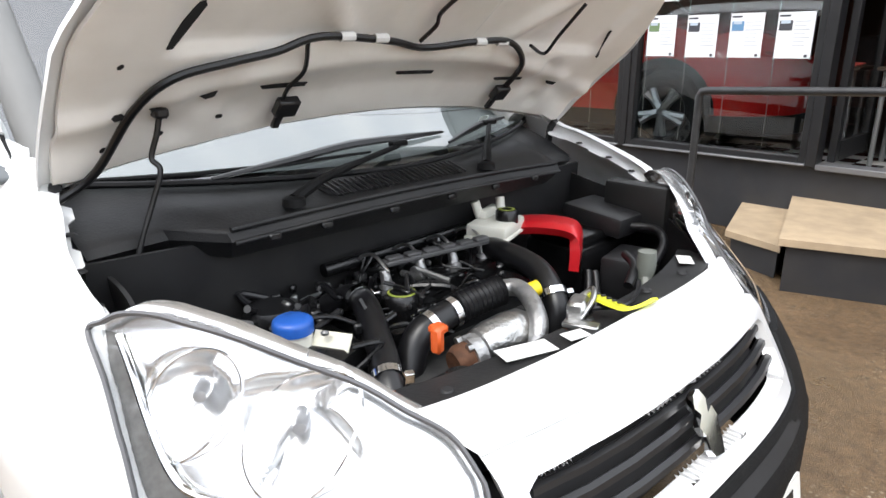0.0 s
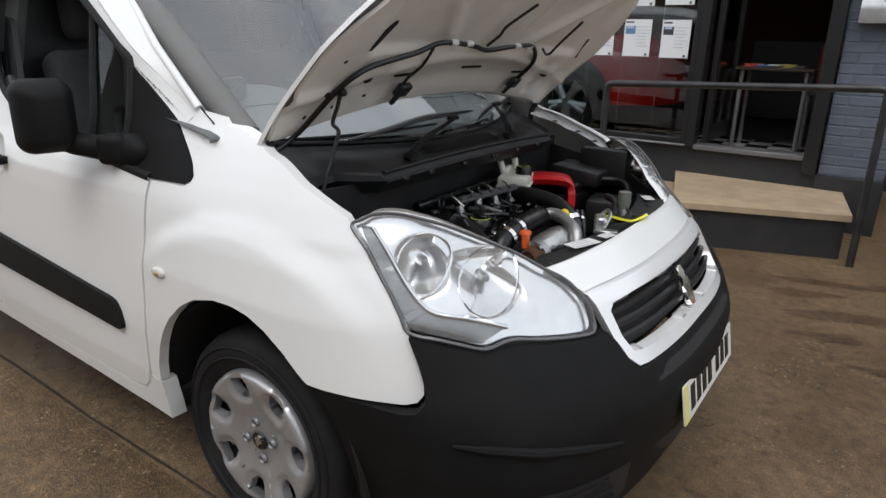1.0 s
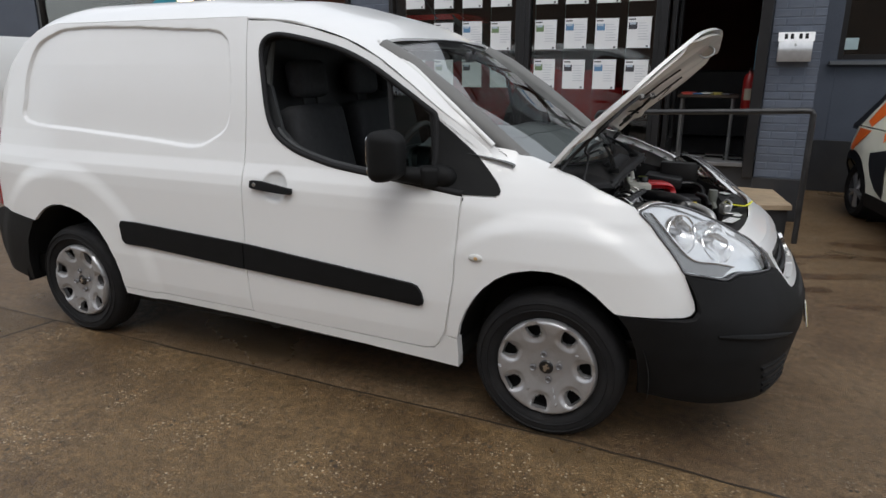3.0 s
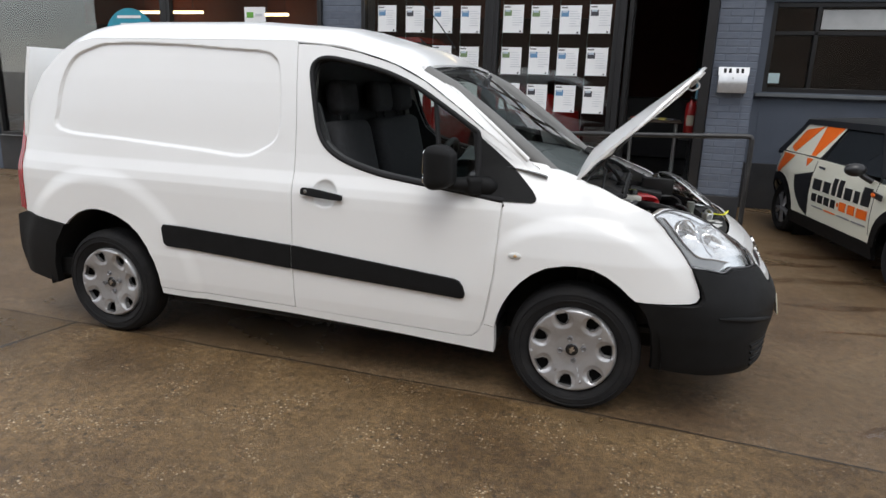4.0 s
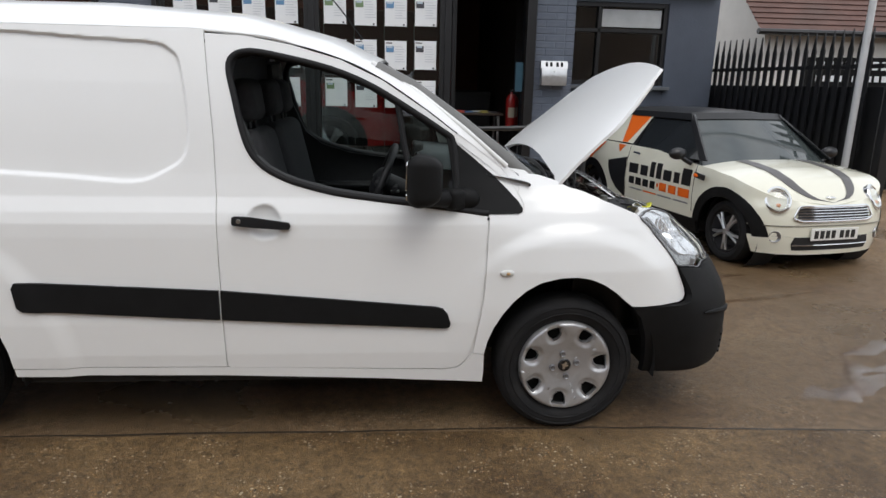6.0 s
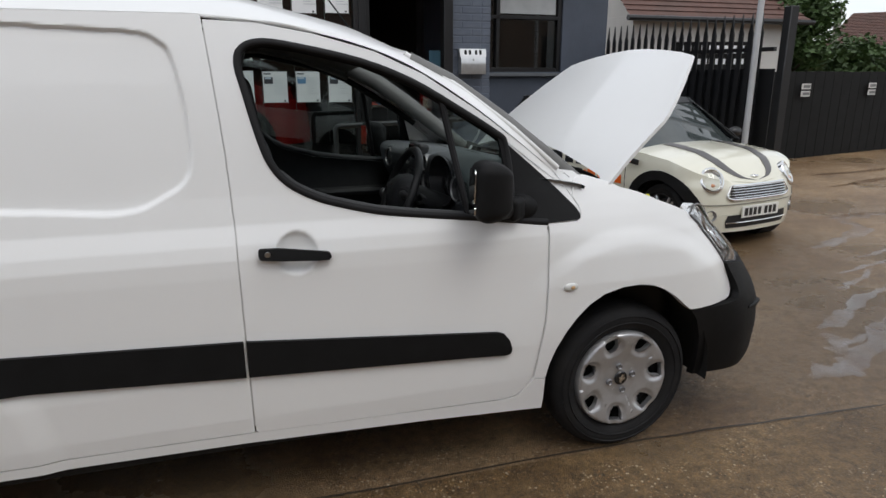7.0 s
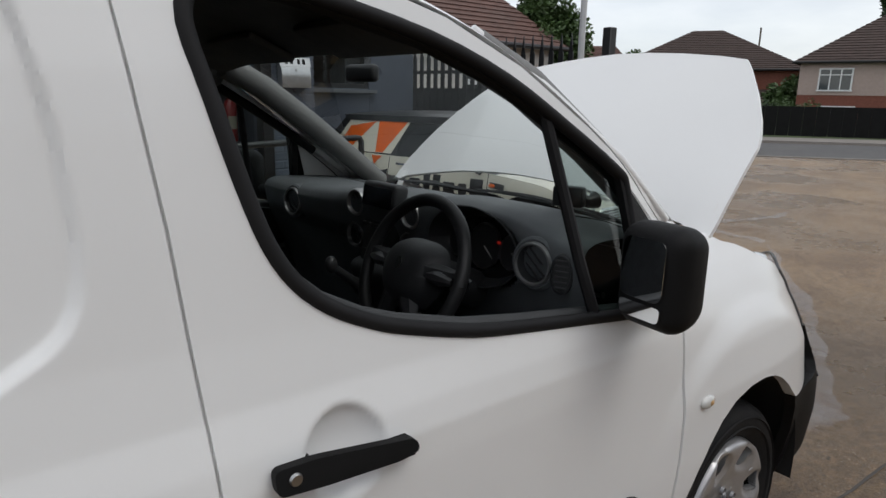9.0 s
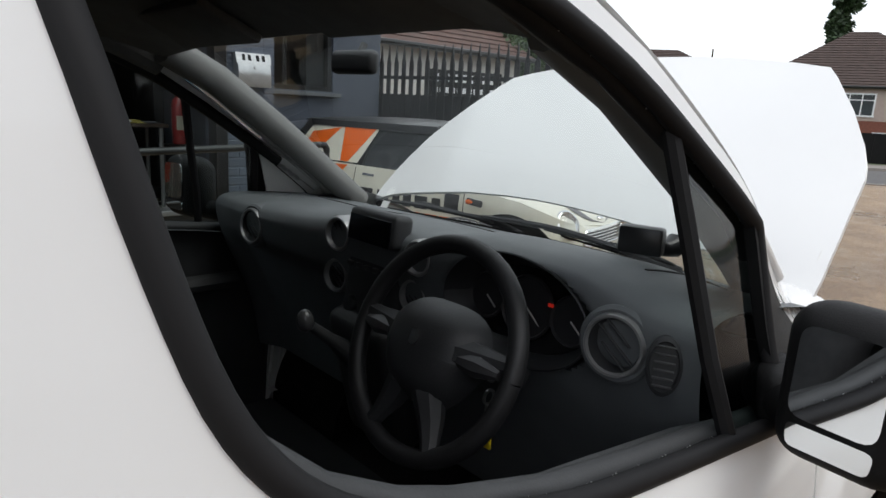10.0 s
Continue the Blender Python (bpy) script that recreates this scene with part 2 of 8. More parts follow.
# ---------------------------------------------------------------- the van's skin
N_SUP = 2.7
Z_MID = [.18, .25, .40, .54, .68, .76, .90, .955, 1.0, 1.06, 1.15, 1.30, 1.50, 1.622, 1.716, 1.76, 1.80]
W_MID = [.865, .890, .910, .917, .912, .909, .905, .900, .887, .862, .838, .807, .762, .728, .699, .672, .60]
Z_FRO = [.18, .25, .45, .60, .76, .86, .93, .97, 1.0, 1.05, 1.105, 1.16, 1.30]
W_FRO = [.82, .86, .898, .915, .909, .890, .868, .848, .832, .800, .757, .70, .60]
Z_NOSE = [.16, .22, .30, .45, .55, .62, .71, .78, .84, .86, .90, .972, 1.05, 1.16]
X_NOSE = [.808, .868, .914, .948, .947, .909, .850, .805, .735, .71, .665, .62, .60, .60]


def half_width(x, z):
    """Half the body's width at height z and station x (behind the superellipse nose)."""
    a = float(np.interp(z, Z_MID, W_MID))
    b = float(np.interp(z, Z_FRO, W_FRO))
    k = min(1.0, max(0.0, (x + .60) / .60))
    k = k * k * (3 - 2 * k)
    w = a + (b - a) * k
    if x < -2.6:
        w -= .09 * ((-2.6 - x) / .85) ** 2.2
    return w


def nose_x(z):
    return float(np.interp(z, Z_NOSE, X_NOSE))


def u_of_x(x, z):
    """Station along the body's skin: x behind the front axle, 0..1 round the nose."""
    if x <= 0:
        return x
    return math.asin(min(1.0, x / nose_x(z)) ** (N_SUP / 2)) / (math.pi / 2)


def u_of_y(y, z):
    return math.acos(min(1.0, abs(y) / half_width(0, z)) ** (N_SUP / 2)) / (math.pi / 2)


def skin(u, z, out=0.0):
    """The point of the right flank's skin at (u, z), pushed out by a distance."""
    if u <= 0:
        return Vector((u, -half_width(u, z) - out, z))
    a = min(u, 1.0) * math.pi / 2
    x, y = nose_x(z) * math.sin(a) ** (2 / N_SUP), half_width(0, z) * math.cos(a) ** (2 / N_SUP)
    return Vector((x + out * math.sin(a), -y - out * math.cos(a), z))


def sm(a, b, x):
    t = min(1.0, max(0.0, (x - a) / (b - a)))
    return t * t * (3 - 2 * t)


CARGO_PRESS = [(-3.06, 1.19), (-3.09, 1.32), (-3.07, 1.47), (-3.0, 1.60), (-2.87, 1.66), (-2.72, 1.69), (-2.3, 1.69), (-1.95, 1.672), (-1.73, 1.662), (-1.655, 1.635), (-1.615, 1.58), (-1.585, 1.40), (-1.592, 1.225), (-1.68, 1.152), (-1.80, 1.113), (-2.07, 1.130), (-2.6, 1.159)]
_PA = np.array([(p.x, p.z) for p in spline([(x, 0, z) for x, z in CARGO_PRESS], 4, True)])
_PB = np.roll(_PA, -1, 0)


def press_depth(x, z):
    """How far inside the pressed field of the load bay's flank a point lies, in metres."""
    p = np.array((x, z))
    d = _PB - _PA
    t = np.clip(((p - _PA) * d).sum(1) / (d * d).sum(1), 0, 1)
    dist = float(np.hypot(*(_PA + d * t[:, None] - p).T).min())
    cr = (_PA[:, 1] > z) != (_PB[:, 1] > z)
    xs = _PA[cr, 0] + (z - _PA[cr, 1]) * (_PB[cr, 0] - _PA[cr, 0]) / (_PB[cr, 1] - _PA[cr, 1])
    return dist if (xs > x).sum() % 2 else -dist


def relief(x, z):
    r = .016 * (1 - sm(.575, .655, math.hypot(x, z - .31))) * sm(.55, .25, abs(x)) if abs(x) < .7 else 0.0
    r += .016 * (1 - sm(.60, .70, math.hypot(x + 2.728, z - .31)))
    if -3.15 < x < -1.55 and z > 1.08:
        r -= .016 * sm(0, .0115, press_depth(x, z))
    if -1.36 < x < -1.21:
        d = math.hypot((x + 1.285) / .068, (z - .963) / .068)
        r -= .030 * max(0.0, 1 - d * d) ** .7 if d < 1 else 0.0
    return r


def flank(u, z, out=0.0):
    x = u if u <= 0 else nose_x(z) * math.sin(min(u, 1) * math.pi / 2) ** (2 / N_SUP)
    return skin(u, z, out + relief(x, z))


def line_xz(pts):
    """Flank outline points (x, z) as skin stations; a third value 'y' marks (y, z) points of the front."""
    return [(u_of_y(p[0], p[1]) if len(p) == 3 else u_of_x(p[0], p[1]), p[1]) for p in pts]


def flank_part(name, pts, material, parent, du=.03, dz=.03, depth=.018, out=0.0, label="", both=True, du_nose=None, surf=flank):
    bm = BM()
    add_panel(bm, line_xz(pts), surf, du_nose or du, dz, depth, out)
    ob = part(name, bm, material, parent, label, smooth=50)
    return (ob, mirrored(ob)) if both else (ob, None)


def roof_edge(x):
    return float(np.interp(x, [-3.36, -3.25, -3.12, -3.0, -2.85, -1.55, -1.3, -1.1, -1.0, -.90, -.855], [1.30, 1.50, 1.62, 1.685, 1.716, 1.716, 1.695, 1.660, 1.638, 1.612, 1.597]))


def roof_half(x):
    """Half the roof's width at its edge: on the flank behind, drawn in towards the windscreen's top corners."""
    w = half_width(x, roof_edge(x)) - .004
    return w + (.652 - w) * sm(-1.20, -.855, x)


def roof_top(x):
    return float(np.interp(x, [-3.38, -3.3, -3.2, -3.05, -2.85, -2.0, -1.4, -1.0, -.80], [1.45, 1.68, 1.775, 1.825, 1.845, 1.850, 1.815, 1.714, 1.622]))


van = thing("panel_van", "white panel van with its bonnet propped open, parked on wet concrete", "van")

# body sides
DOOR_TOP = [(-1.524, 1.700), (-1.36, 1.690), (-1.183, 1.660), (-.98, 1.605), (-.814, 1.530), (-.634, 1.414), (-.511, 1.324), (-.40, 1.243), (-.300, 1.163)]
WIN_TOP = [(-1.426, 1.560), (-1.408, 1.610), (-1.345, 1.630), (-1.225, 1.614), (-1.023, 1.569), (-.857, 1.505), (-.708, 1.420), (-.556, 1.325), (-.422, 1.230), (-.308, 1.147)]
WIN_LOW = [(-.371, 1.000), (-.52, 1.020), (-.69, 1.040), (-.87, 1.060), (-1.01, 1.080), (-1.144, 1.113), (-1.21, 1.136), (-1.275, 1.170), (-1.322, 1.212), (-1.355, 1.268), (-1.380, 1.35), (-1.405, 1.46)]
door, door_l = flank_part("driver_door", [(-1.521, 1.697), (-1.501, 1.50), (-1.483, 1.30), (-1.470, 1.05), (-1.465, .682), (-1.459, .346), (-1.45, .338), (-.535, .320), (-.492, .328), (-.462, .352), (-.430, .418), (-.393, .638), (-.375, .994)] + WIN_LOW + WIN_TOP + DOOR_TOP[:0:-1], WHITE, van, .0065, .0065)
door_l.name = "passenger_door"
flank_part("front_wing", [(-.365, .994), (-.383, .638), (-.416, .430), (-.420, .396), (-.374, .390), (-.362, .45), (-.337, .515), (-.300, .580), (-.259, .632), (-.205, .680), (-.143, .715), (-.06, .735), (.014, .738), (.075, .728), (.13, .705), (.19, .665), (.235, .625), (.262, .605), (.30, .602), (.40, .600), (.50, .602), (.525, .610), (.537, .630), (.531, .66), (.511, .705), (.486, .762), (.459, .800), (.415, .853), (.36, .918), (.312, .968), (.29, .988), (.15, 1.042), (.05, 1.082), (-.05, 1.118), (-.13, 1.142), (-.185, 1.150), (-.215, 1.135), (-.240, 1.080), (-.222, 1.050), (-.214, 1.022), (-.222, 1.002), (-.24, .992)], WHITE, van, .008, .009, depth=.03)
flank_part("sill", [(-2.312, .345), (-1.48, .338), (-.535, .314), (-.485, .322), (-.452, .352), (-.424, .392), (-.374, .386), (-.372, .30), (-.375, .250), (-.829, .275), (-1.48, .300), (-2.308, .312)], WHITE, van, depth=.05)
# inner shell behind the shut lines
flank_part("shut_line_shell", [(-1.575, 1.69), (-1.555, 1.50), (-1.54, 1.30), (-1.525, 1.05), (-1.52, .36), (-1.43, .36), (-1.425, 1.05), (-1.445, 1.30), (-1.46, 1.50), (-1.475, 1.68)], WHITE, van, depth=.004, out=-.010)
flank_part("shut_line_shell", [(-.56, .30), (-.56, .40), (-.45, .50), (-.43, .97), (-.33, .97), (-.345, .62), (-.38, .42), (-.385, .30)], WHITE, van, depth=.004, out=-.012)
cargo = [(-1.526, 1.712), (-1.506, 1.50), (-1.488, 1.30), (-1.475, 1.05), (-1.470, .682), (-1.464, .342), (-2.314, .350), (-2.320, .42), (-2.343, .500), (-2.385, .58), (-2.438, .649), (-2.50, .700), (-2.575, .736), (-2.65, .757), (-2.728, .766), (-2.80, .757), (-2.87, .730), (-2.93, .690), (-2.975, .652), (-3.144, .668), (-3.34, .690), (-3.39, .80), (-3.385, 1.0), (-3.37, 1.20), (-3.33, 1.36), (-3.25, 1.50), (-3.12, 1.62), (-3.0, 1.683), (-2.85, 1.712)]
flank_part("load_bay_side", cargo, WHITE, van, .0058, .0058)
# roof rail and windscreen pillar, lofted from the door's top edge to the roof and the windscreen
RAIL_LO = [(-1.524, 1.706), (-1.36, 1.696), (-1.183, 1.666), (-.98, 1.611), (-.814, 1.536), (-.634, 1.420), (-.511, 1.330), (-.40, 1.249), (-.300, 1.168), (-.245, 1.085)]
RAIL_HI = [(x, -roof_half(x) - .004, roof_edge(x)) for x in (-1.524, -1.36, -1.20, -1.02, -.862)] + [(-.67, -.693, 1.495), (-.53, -.729, 1.389), (-.40, -.750, 1.287), (-.27, -.755, 1.176), (-.185, -.748, 1.114)]
_lo, _in, _hi = spline([flank(x, z) for x, z in RAIL_LO], 6), spline([flank(x, z, -.03) for x, z in RAIL_LO], 6), spline(RAIL_HI, 6)


def rail_f(u, v):
    i = int(round(u * (len(_lo) - 1)))
    if v < .08:
        return _in[i].lerp(_lo[i], v / .08 if v else 0)
    k = (v - .0833) / (1 - .0833)
    return _lo[i].lerp(_hi[i], k) + Vector((0, -.75, .66)) * .030 * (_hi[i] - _lo[i]).length * 4 * k * (1 - k)


bm = BM()
add_grid(bm, rail_f, len(_lo) - 1, 12)
mirrored(part("roof_rail", bm, WHITE, van, smooth=50))
flank_part("pillar_foot", [(-.385, .985), (-.20, .985), (-.175, 1.145), (-.20, 1.165), (-.29, 1.180), (-.41, 1.262), (-.50, 1.325), (-.505, 1.285), (-.465, 1.15), (-.455, 1.02)], WHITE, van, .03, .03, depth=.004, out=-.0035)
flank_part("window_corner", [(-.365, .998), (-.240, .998), (-.224, 1.004), (-.221, 1.018), (-.238, 1.045), (-.282, 1.090), (-.346, 1.152), (-.448, 1.235), (-.54, 1.308), (-.550, 1.314), (-.540, 1.27), (-.505, 1.026)], BLACKP, van, .02, .02, out=.0025, label="black plastic window corner")
# seals round the windows
for sgn in (1, -1):
    bm = BM()
    loop = spline([flank(x, z, -.004) for x, z in WIN_LOW + WIN_TOP[:8]] + [flank(-.52, 1.285, -.004), flank(-.505, 1.14, -.004), flank(-.50, 1.03, -.004)], 3, True)
    add_tube(bm, loop + loop[:1], .0135, 10, False)
    o = part("window_seal", bm, SEAL, door if sgn > 0 else door_l)
# side strips
flank_part("door_strip", [(-1.467, .683), (-1.466, .560), (-.70, .524), (-.545, .515), (-.528, .522), (-.524, .540), (-.535, .575), (-.555, .600), (-.58, .609)], BLACKP, van, depth=.02, out=.014, label="black plastic rubbing strip on the door")
flank_part("load_bay_strip", [(-1.476, .683), (-1.475, .560), (-2.235, .603), (-2.256, .620), (-2.268, .70), (-2.258, .720)], BLACKP, van, depth=.02, out=.014, label="black plastic rubbing strip on the flank")
flank_part("rear_bumper", [(-2.980, .648), (-3.144, .664), (-3.34, .686), (-3.43, .66), (-3.44, .45), (-3.40, .30), (-3.11, .27), (-3.10, .40), (-3.06, .53)], BLACKP, van, depth=.04, out=.008, label="black plastic rear bumper corner")
# fuel of shapes at the back
bm = BM()
add_grid(bm, lambda u, v: Vector((-3.385 + .03 * u - .05 * (1 - (2 * v - 1) ** 2), (2 * v - 1) * (.80 - .10 * u ** 3), .30 + 1.36 * u)), 14, 12, .02)
part("rear_door", bm, WHITE, van)
flank_part("tail_lamp", [(-3.345, .70), (-3.392, .71), (-3.388, 1.22), (-3.36, 1.22), (-3.352, 1.0)], mat("red_lamp_plastic", (.30, .01, .015), .15, coat=.6), van, out=.006, label="tall red tail lamp")
# roof
bm = BM()


def roof_f(u, v):
    x = -3.375 + u * (2.578 - .06 * abs(2 * v - 1) ** 2.3)
    s = 2 * v - 1
    ze, zc = roof_edge(x), roof_top(x)
    w = roof_half(x)
    y = w * (1 if s > 0 else -1) * min(1, math.sin(abs(s) * math.pi / 2) ** .92)
    k = abs(y) / w
    return Vector((x, y, ze + (zc - ze) * (1 - k ** 3.2)))


add_grid(bm, roof_f, 60, 40, .012)
part("roof", bm, WHITE, van, "white painted roof skin")
bm = BM()
add_tube(bm, spline([(-.93, .10, 1.735), (-.95, .10, 1.77), (-1.08, .10, 1.93), (-1.22, .10, 2.05)], 4), [.012, .010] + [.0035] * 11, 8)
part("aerial", bm, BLACKP, van, "short black roof aerial")


# windscreen
def ws(u, v):
    s = 2 * v - 1
    ex, ey, ez = (np.interp(u, [0, .18, .45, .72, 1], q) for q in ([-.165, -.27, -.47, -.67, -.855], [.742, .752, .740, .692, .652], [1.100, 1.168, 1.334, 1.484, 1.595]))
    cx, cz = np.interp(u, [0, .5, 1], [.065, -.395, -.795]), np.interp(u, [0, .5, 1], [1.070, 1.330, 1.614])
    k = abs(s) ** 1.7
    return Vector((cx + (ex - cx) * k, s * ey, cz + (ez - cz) * k))


bm = BM()
add_grid(bm, ws, 24, 30)
windscreen = part("windscreen", bm, GLASS_W, van, "raked laminated windscreen with grey reflections")
bm = BM()
edge = [ws(0, i / 20) for i in range(21)] + [ws(i / 12, 1) for i in range(1, 13)] + [ws(1, 1 - i / 20) for i in range(1, 21)] + [ws(1 - i / 12, 0) for i in range(1, 12)]
add_tube(bm, edge + edge[:1], .006, 6, False)
part("windscreen_seal", bm, SEAL, windscreen)

for sgn in (0, 1):
    bm = BM()
    add_tube(bm, [ws(i / 20, sgn) + Vector((.0, -.005 if sgn == 0 else .005, .004)) for i in range(4, 21)], .012, 10)
    part("pillar_edge", bm, WHITE, van)

# bonnet, hinged at its rear edge and propped open
def hinged(y):
    """The raised bonnet's turn about its hinges; it sags a little on the side without the prop."""
    a = -64.9 + 4.6 * (y + .75) / 1.5
    return Matrix.Translation((-.052, 0, 1.105)) @ Matrix.Rotation(radians(a), 4, "Y") @ Matrix.Translation((.052, 0, -1.105))


def bonnet_z(x, y):
    e = float(np.interp(x, [-.06, .05, .15, .307, .45, .617, .72], [1.107, 1.078, 1.042, .978, .928, .868, .838]))
    return e + float(np.interp(x, [0, .3, .6, .72], [.055, .06, .035, .022])) * (1 - (abs(y) / .80) ** 2.2)


def bonnet_s(x, y, out=0.0):
    return hinged(y) @ Vector((x, y, bonnet_z(x, y) + out))


def bonnet_outline(inset=0.0):
    half = [(.678, 0.0), (.670, -.16), (.654, -.31), (.630, -.47), (.610, -.562), (.572, -.592), (.46, -.665), (.36, -.718), (.300, -.742), (.26, -.752), (.10, -.757), (.0, -.758), (-.055, -.755), (-.050, -.72), (-.025, -.664), (.0, -.51), (.03, -.30), (.042, -.12), (.045, 0.0)]
    if inset:
        c = Vector((.33, 0))
        half = [(c.x + (x - c.x) * (1 - inset / .36), y * (1 - inset / .78)) for x, y in half]
    return half + [(x, -y) for x, y in half[-2:0:-1]]


bonnet = thing("bonnet", "", "")
bonnet.parent = van
tagged(bonnet, "white bonnet raised on its prop")
bm = BM()
add_panel(bm, bonnet_outline(), bonnet_s, .03, .03, .014)
part("bonnet_skin", bm, WHITE, bonnet, "", 50)


def under_relief(x, y):
    a = abs(y)
    d = -.030
    # stiffening frame: proud border, sunk fields with rounded ends, a rib on the middle
    field = sm(.10, .13, a) * sm(.60, .56, a) * sm(.25, .28, x) * sm(.60, .56, x)
    d += .018 * field
    rib = math.exp(-((a - (.16 + .85 * (x - .2))) / .035) ** 2) * sm(.22, .30, x) * sm(.58, .5, x)
    d -= .016 * rib
    d -= .014 * math.exp(-((x - (.235 - .25 * a * a)) / .022) ** 2) - .006 * math.exp(-((x - (.155 - .2 * a * a)) / .035) ** 2)
    for hx, hy, hr in ((.153, .482, .05), (.10, .40, .035), (.13, .60, .045), (.07, .53, .03), (.20, .47, .03)):
        d += .010 * math.exp(-(((x - hx) ** 2 + (a - hy) ** 2) / hr ** 2) ** 2)
    d += .016 * sm(.66, .76, a)
    return d


bm = BM()
add_panel(bm, bonnet_outline(.022), lambda x, y, out=0.0: bonnet_s(x, y, out + under_relief(x, y)), .014, .014, -.012)
part("bonnet_frame", bm, UNDER, bonnet, "cream-grey pressed steel inner frame", 60)

# front: bumper, slam panel, grille, lamps
def bumper_skin(u, z, out=0.0):
    """The bumper stands proud of the wing and swells round its corner."""
    p = skin(u, z)
    d = float(np.interp(z, [.16, .30, .45, .55, .62, .70, .75], [.066, .072, .052, .038, .028, .014, .004]))
    return skin(u, z, out + d * sm(.34, .60, p.x) * sm(.93, .70, p.x))


flank_part("front_bumper", [(.272, .597), (.31, .55), (.342, .47), (.358, .38), (.360, .27), (.45, .268), (.60, .266), (.74, .260), (.80, .252), (0, .235, "y"), (0, .628, "y"), (-.15, .628, "y"), (-.30, .626, "y"), (-.395, .626, "y"), (-.425, .655, "y"), (-.438, .697, "y"), (-.452, .722, "y"), (-.49, .718, "y"), (.712, .731), (.665, .738), (.63, .724), (.585, .735), (.55, .744), (.49, .756), (.492, .752), (.517, .705), (.537, .66), (.543, .628), (.530, .604), (.50, .596), (.40, .594)], BLACKP, van, .02, .02, depth=.03, out=.012, label="coarse black plastic front bumper", surf=bumper_skin)
flank_part("front_panel", [(-.492, .858, "y"), (-.42, .860, "y"), (-.30, .864, "y"), (-.15, .866, "y"), (0, .867, "y"), (0, .806, "y"), (-.15, .806, "y"), (-.30, .807, "y"), (-.40, .806, "y"), (-.445, .803, "y"), (-.462, .82, "y")], WHITE, van, .02, .012, depth=.010, label="white painted nose panel")
flank_part("grille_surround", [(-.447, .800, "y"), (-.40, .803, "y"), (-.25, .804, "y"), (0, .803, "y"), (0, .774, "y"), (-.15, .775, "y"), (-.28, .776, "y"), (-.385, .772, "y"), (-.408, .758, "y"), (-.408, .70, "y"), (-.392, .664, "y"), (-.35, .657, "y"), (-.20, .657, "y"), (0, .659, "y"), (0, .632, "y"), (-.20, .631, "y"), (-.36, .629, "y"), (-.395, .631, "y"), (-.424, .66, "y"), (-.437, .70, "y"), (-.442, .749, "y")], mat("satin_chrome_trim", (.84, .84, .84), .28, metal=.35, coat=.4, var=.02), van, .006, .006, depth=.03, out=.010, label="bright satin grille surround")
bm = BM()
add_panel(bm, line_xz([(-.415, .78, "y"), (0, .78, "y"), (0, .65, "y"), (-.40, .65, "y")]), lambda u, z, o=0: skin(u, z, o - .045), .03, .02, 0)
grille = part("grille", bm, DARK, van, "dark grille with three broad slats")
mirrored(grille, "grille_half")
for z in (.745, .715, .685):
    bm = BM()
    for k in (-1, 1):
        add_tube(bm, [Vector((p.x, p.y * 1, p.z)) for p in (skin(u_of_y(y, z), z, -.012) for y in (-.40, -.3, -.2, -.1, -.02, 0))] if k < 0 else [Vector((p.x, -p.y, p.z)) for p in (skin(u_of_y(y, z), z, -.012) for y in (-.40, -.3, -.2, -.1, -.02, 0))], .0105, 6)
    part("slat", bm, BLACKG, grille)
HEAD = [(.309, .971), (.325, .985), (.345, .997), (.38, 1.0), (.42, .992), (.486, .966), (.58, .908), (.644, .864), (-.47, .833, "y"), (-.462, .80, "y"), (-.466, .76, "y"), (-.482, .728, "y"), (.762, .727), (.712, .737), (.665, .745), (.63, .731), (.585, .742), (.55, .751), (.487, .765), (.459, .803), (.415, .857), (.36, .922)]


HEAD_UZ = [(p.x, p.z) for p in spline([(u, 0, z) for u, z in line_xz(HEAD)], 4, True)]


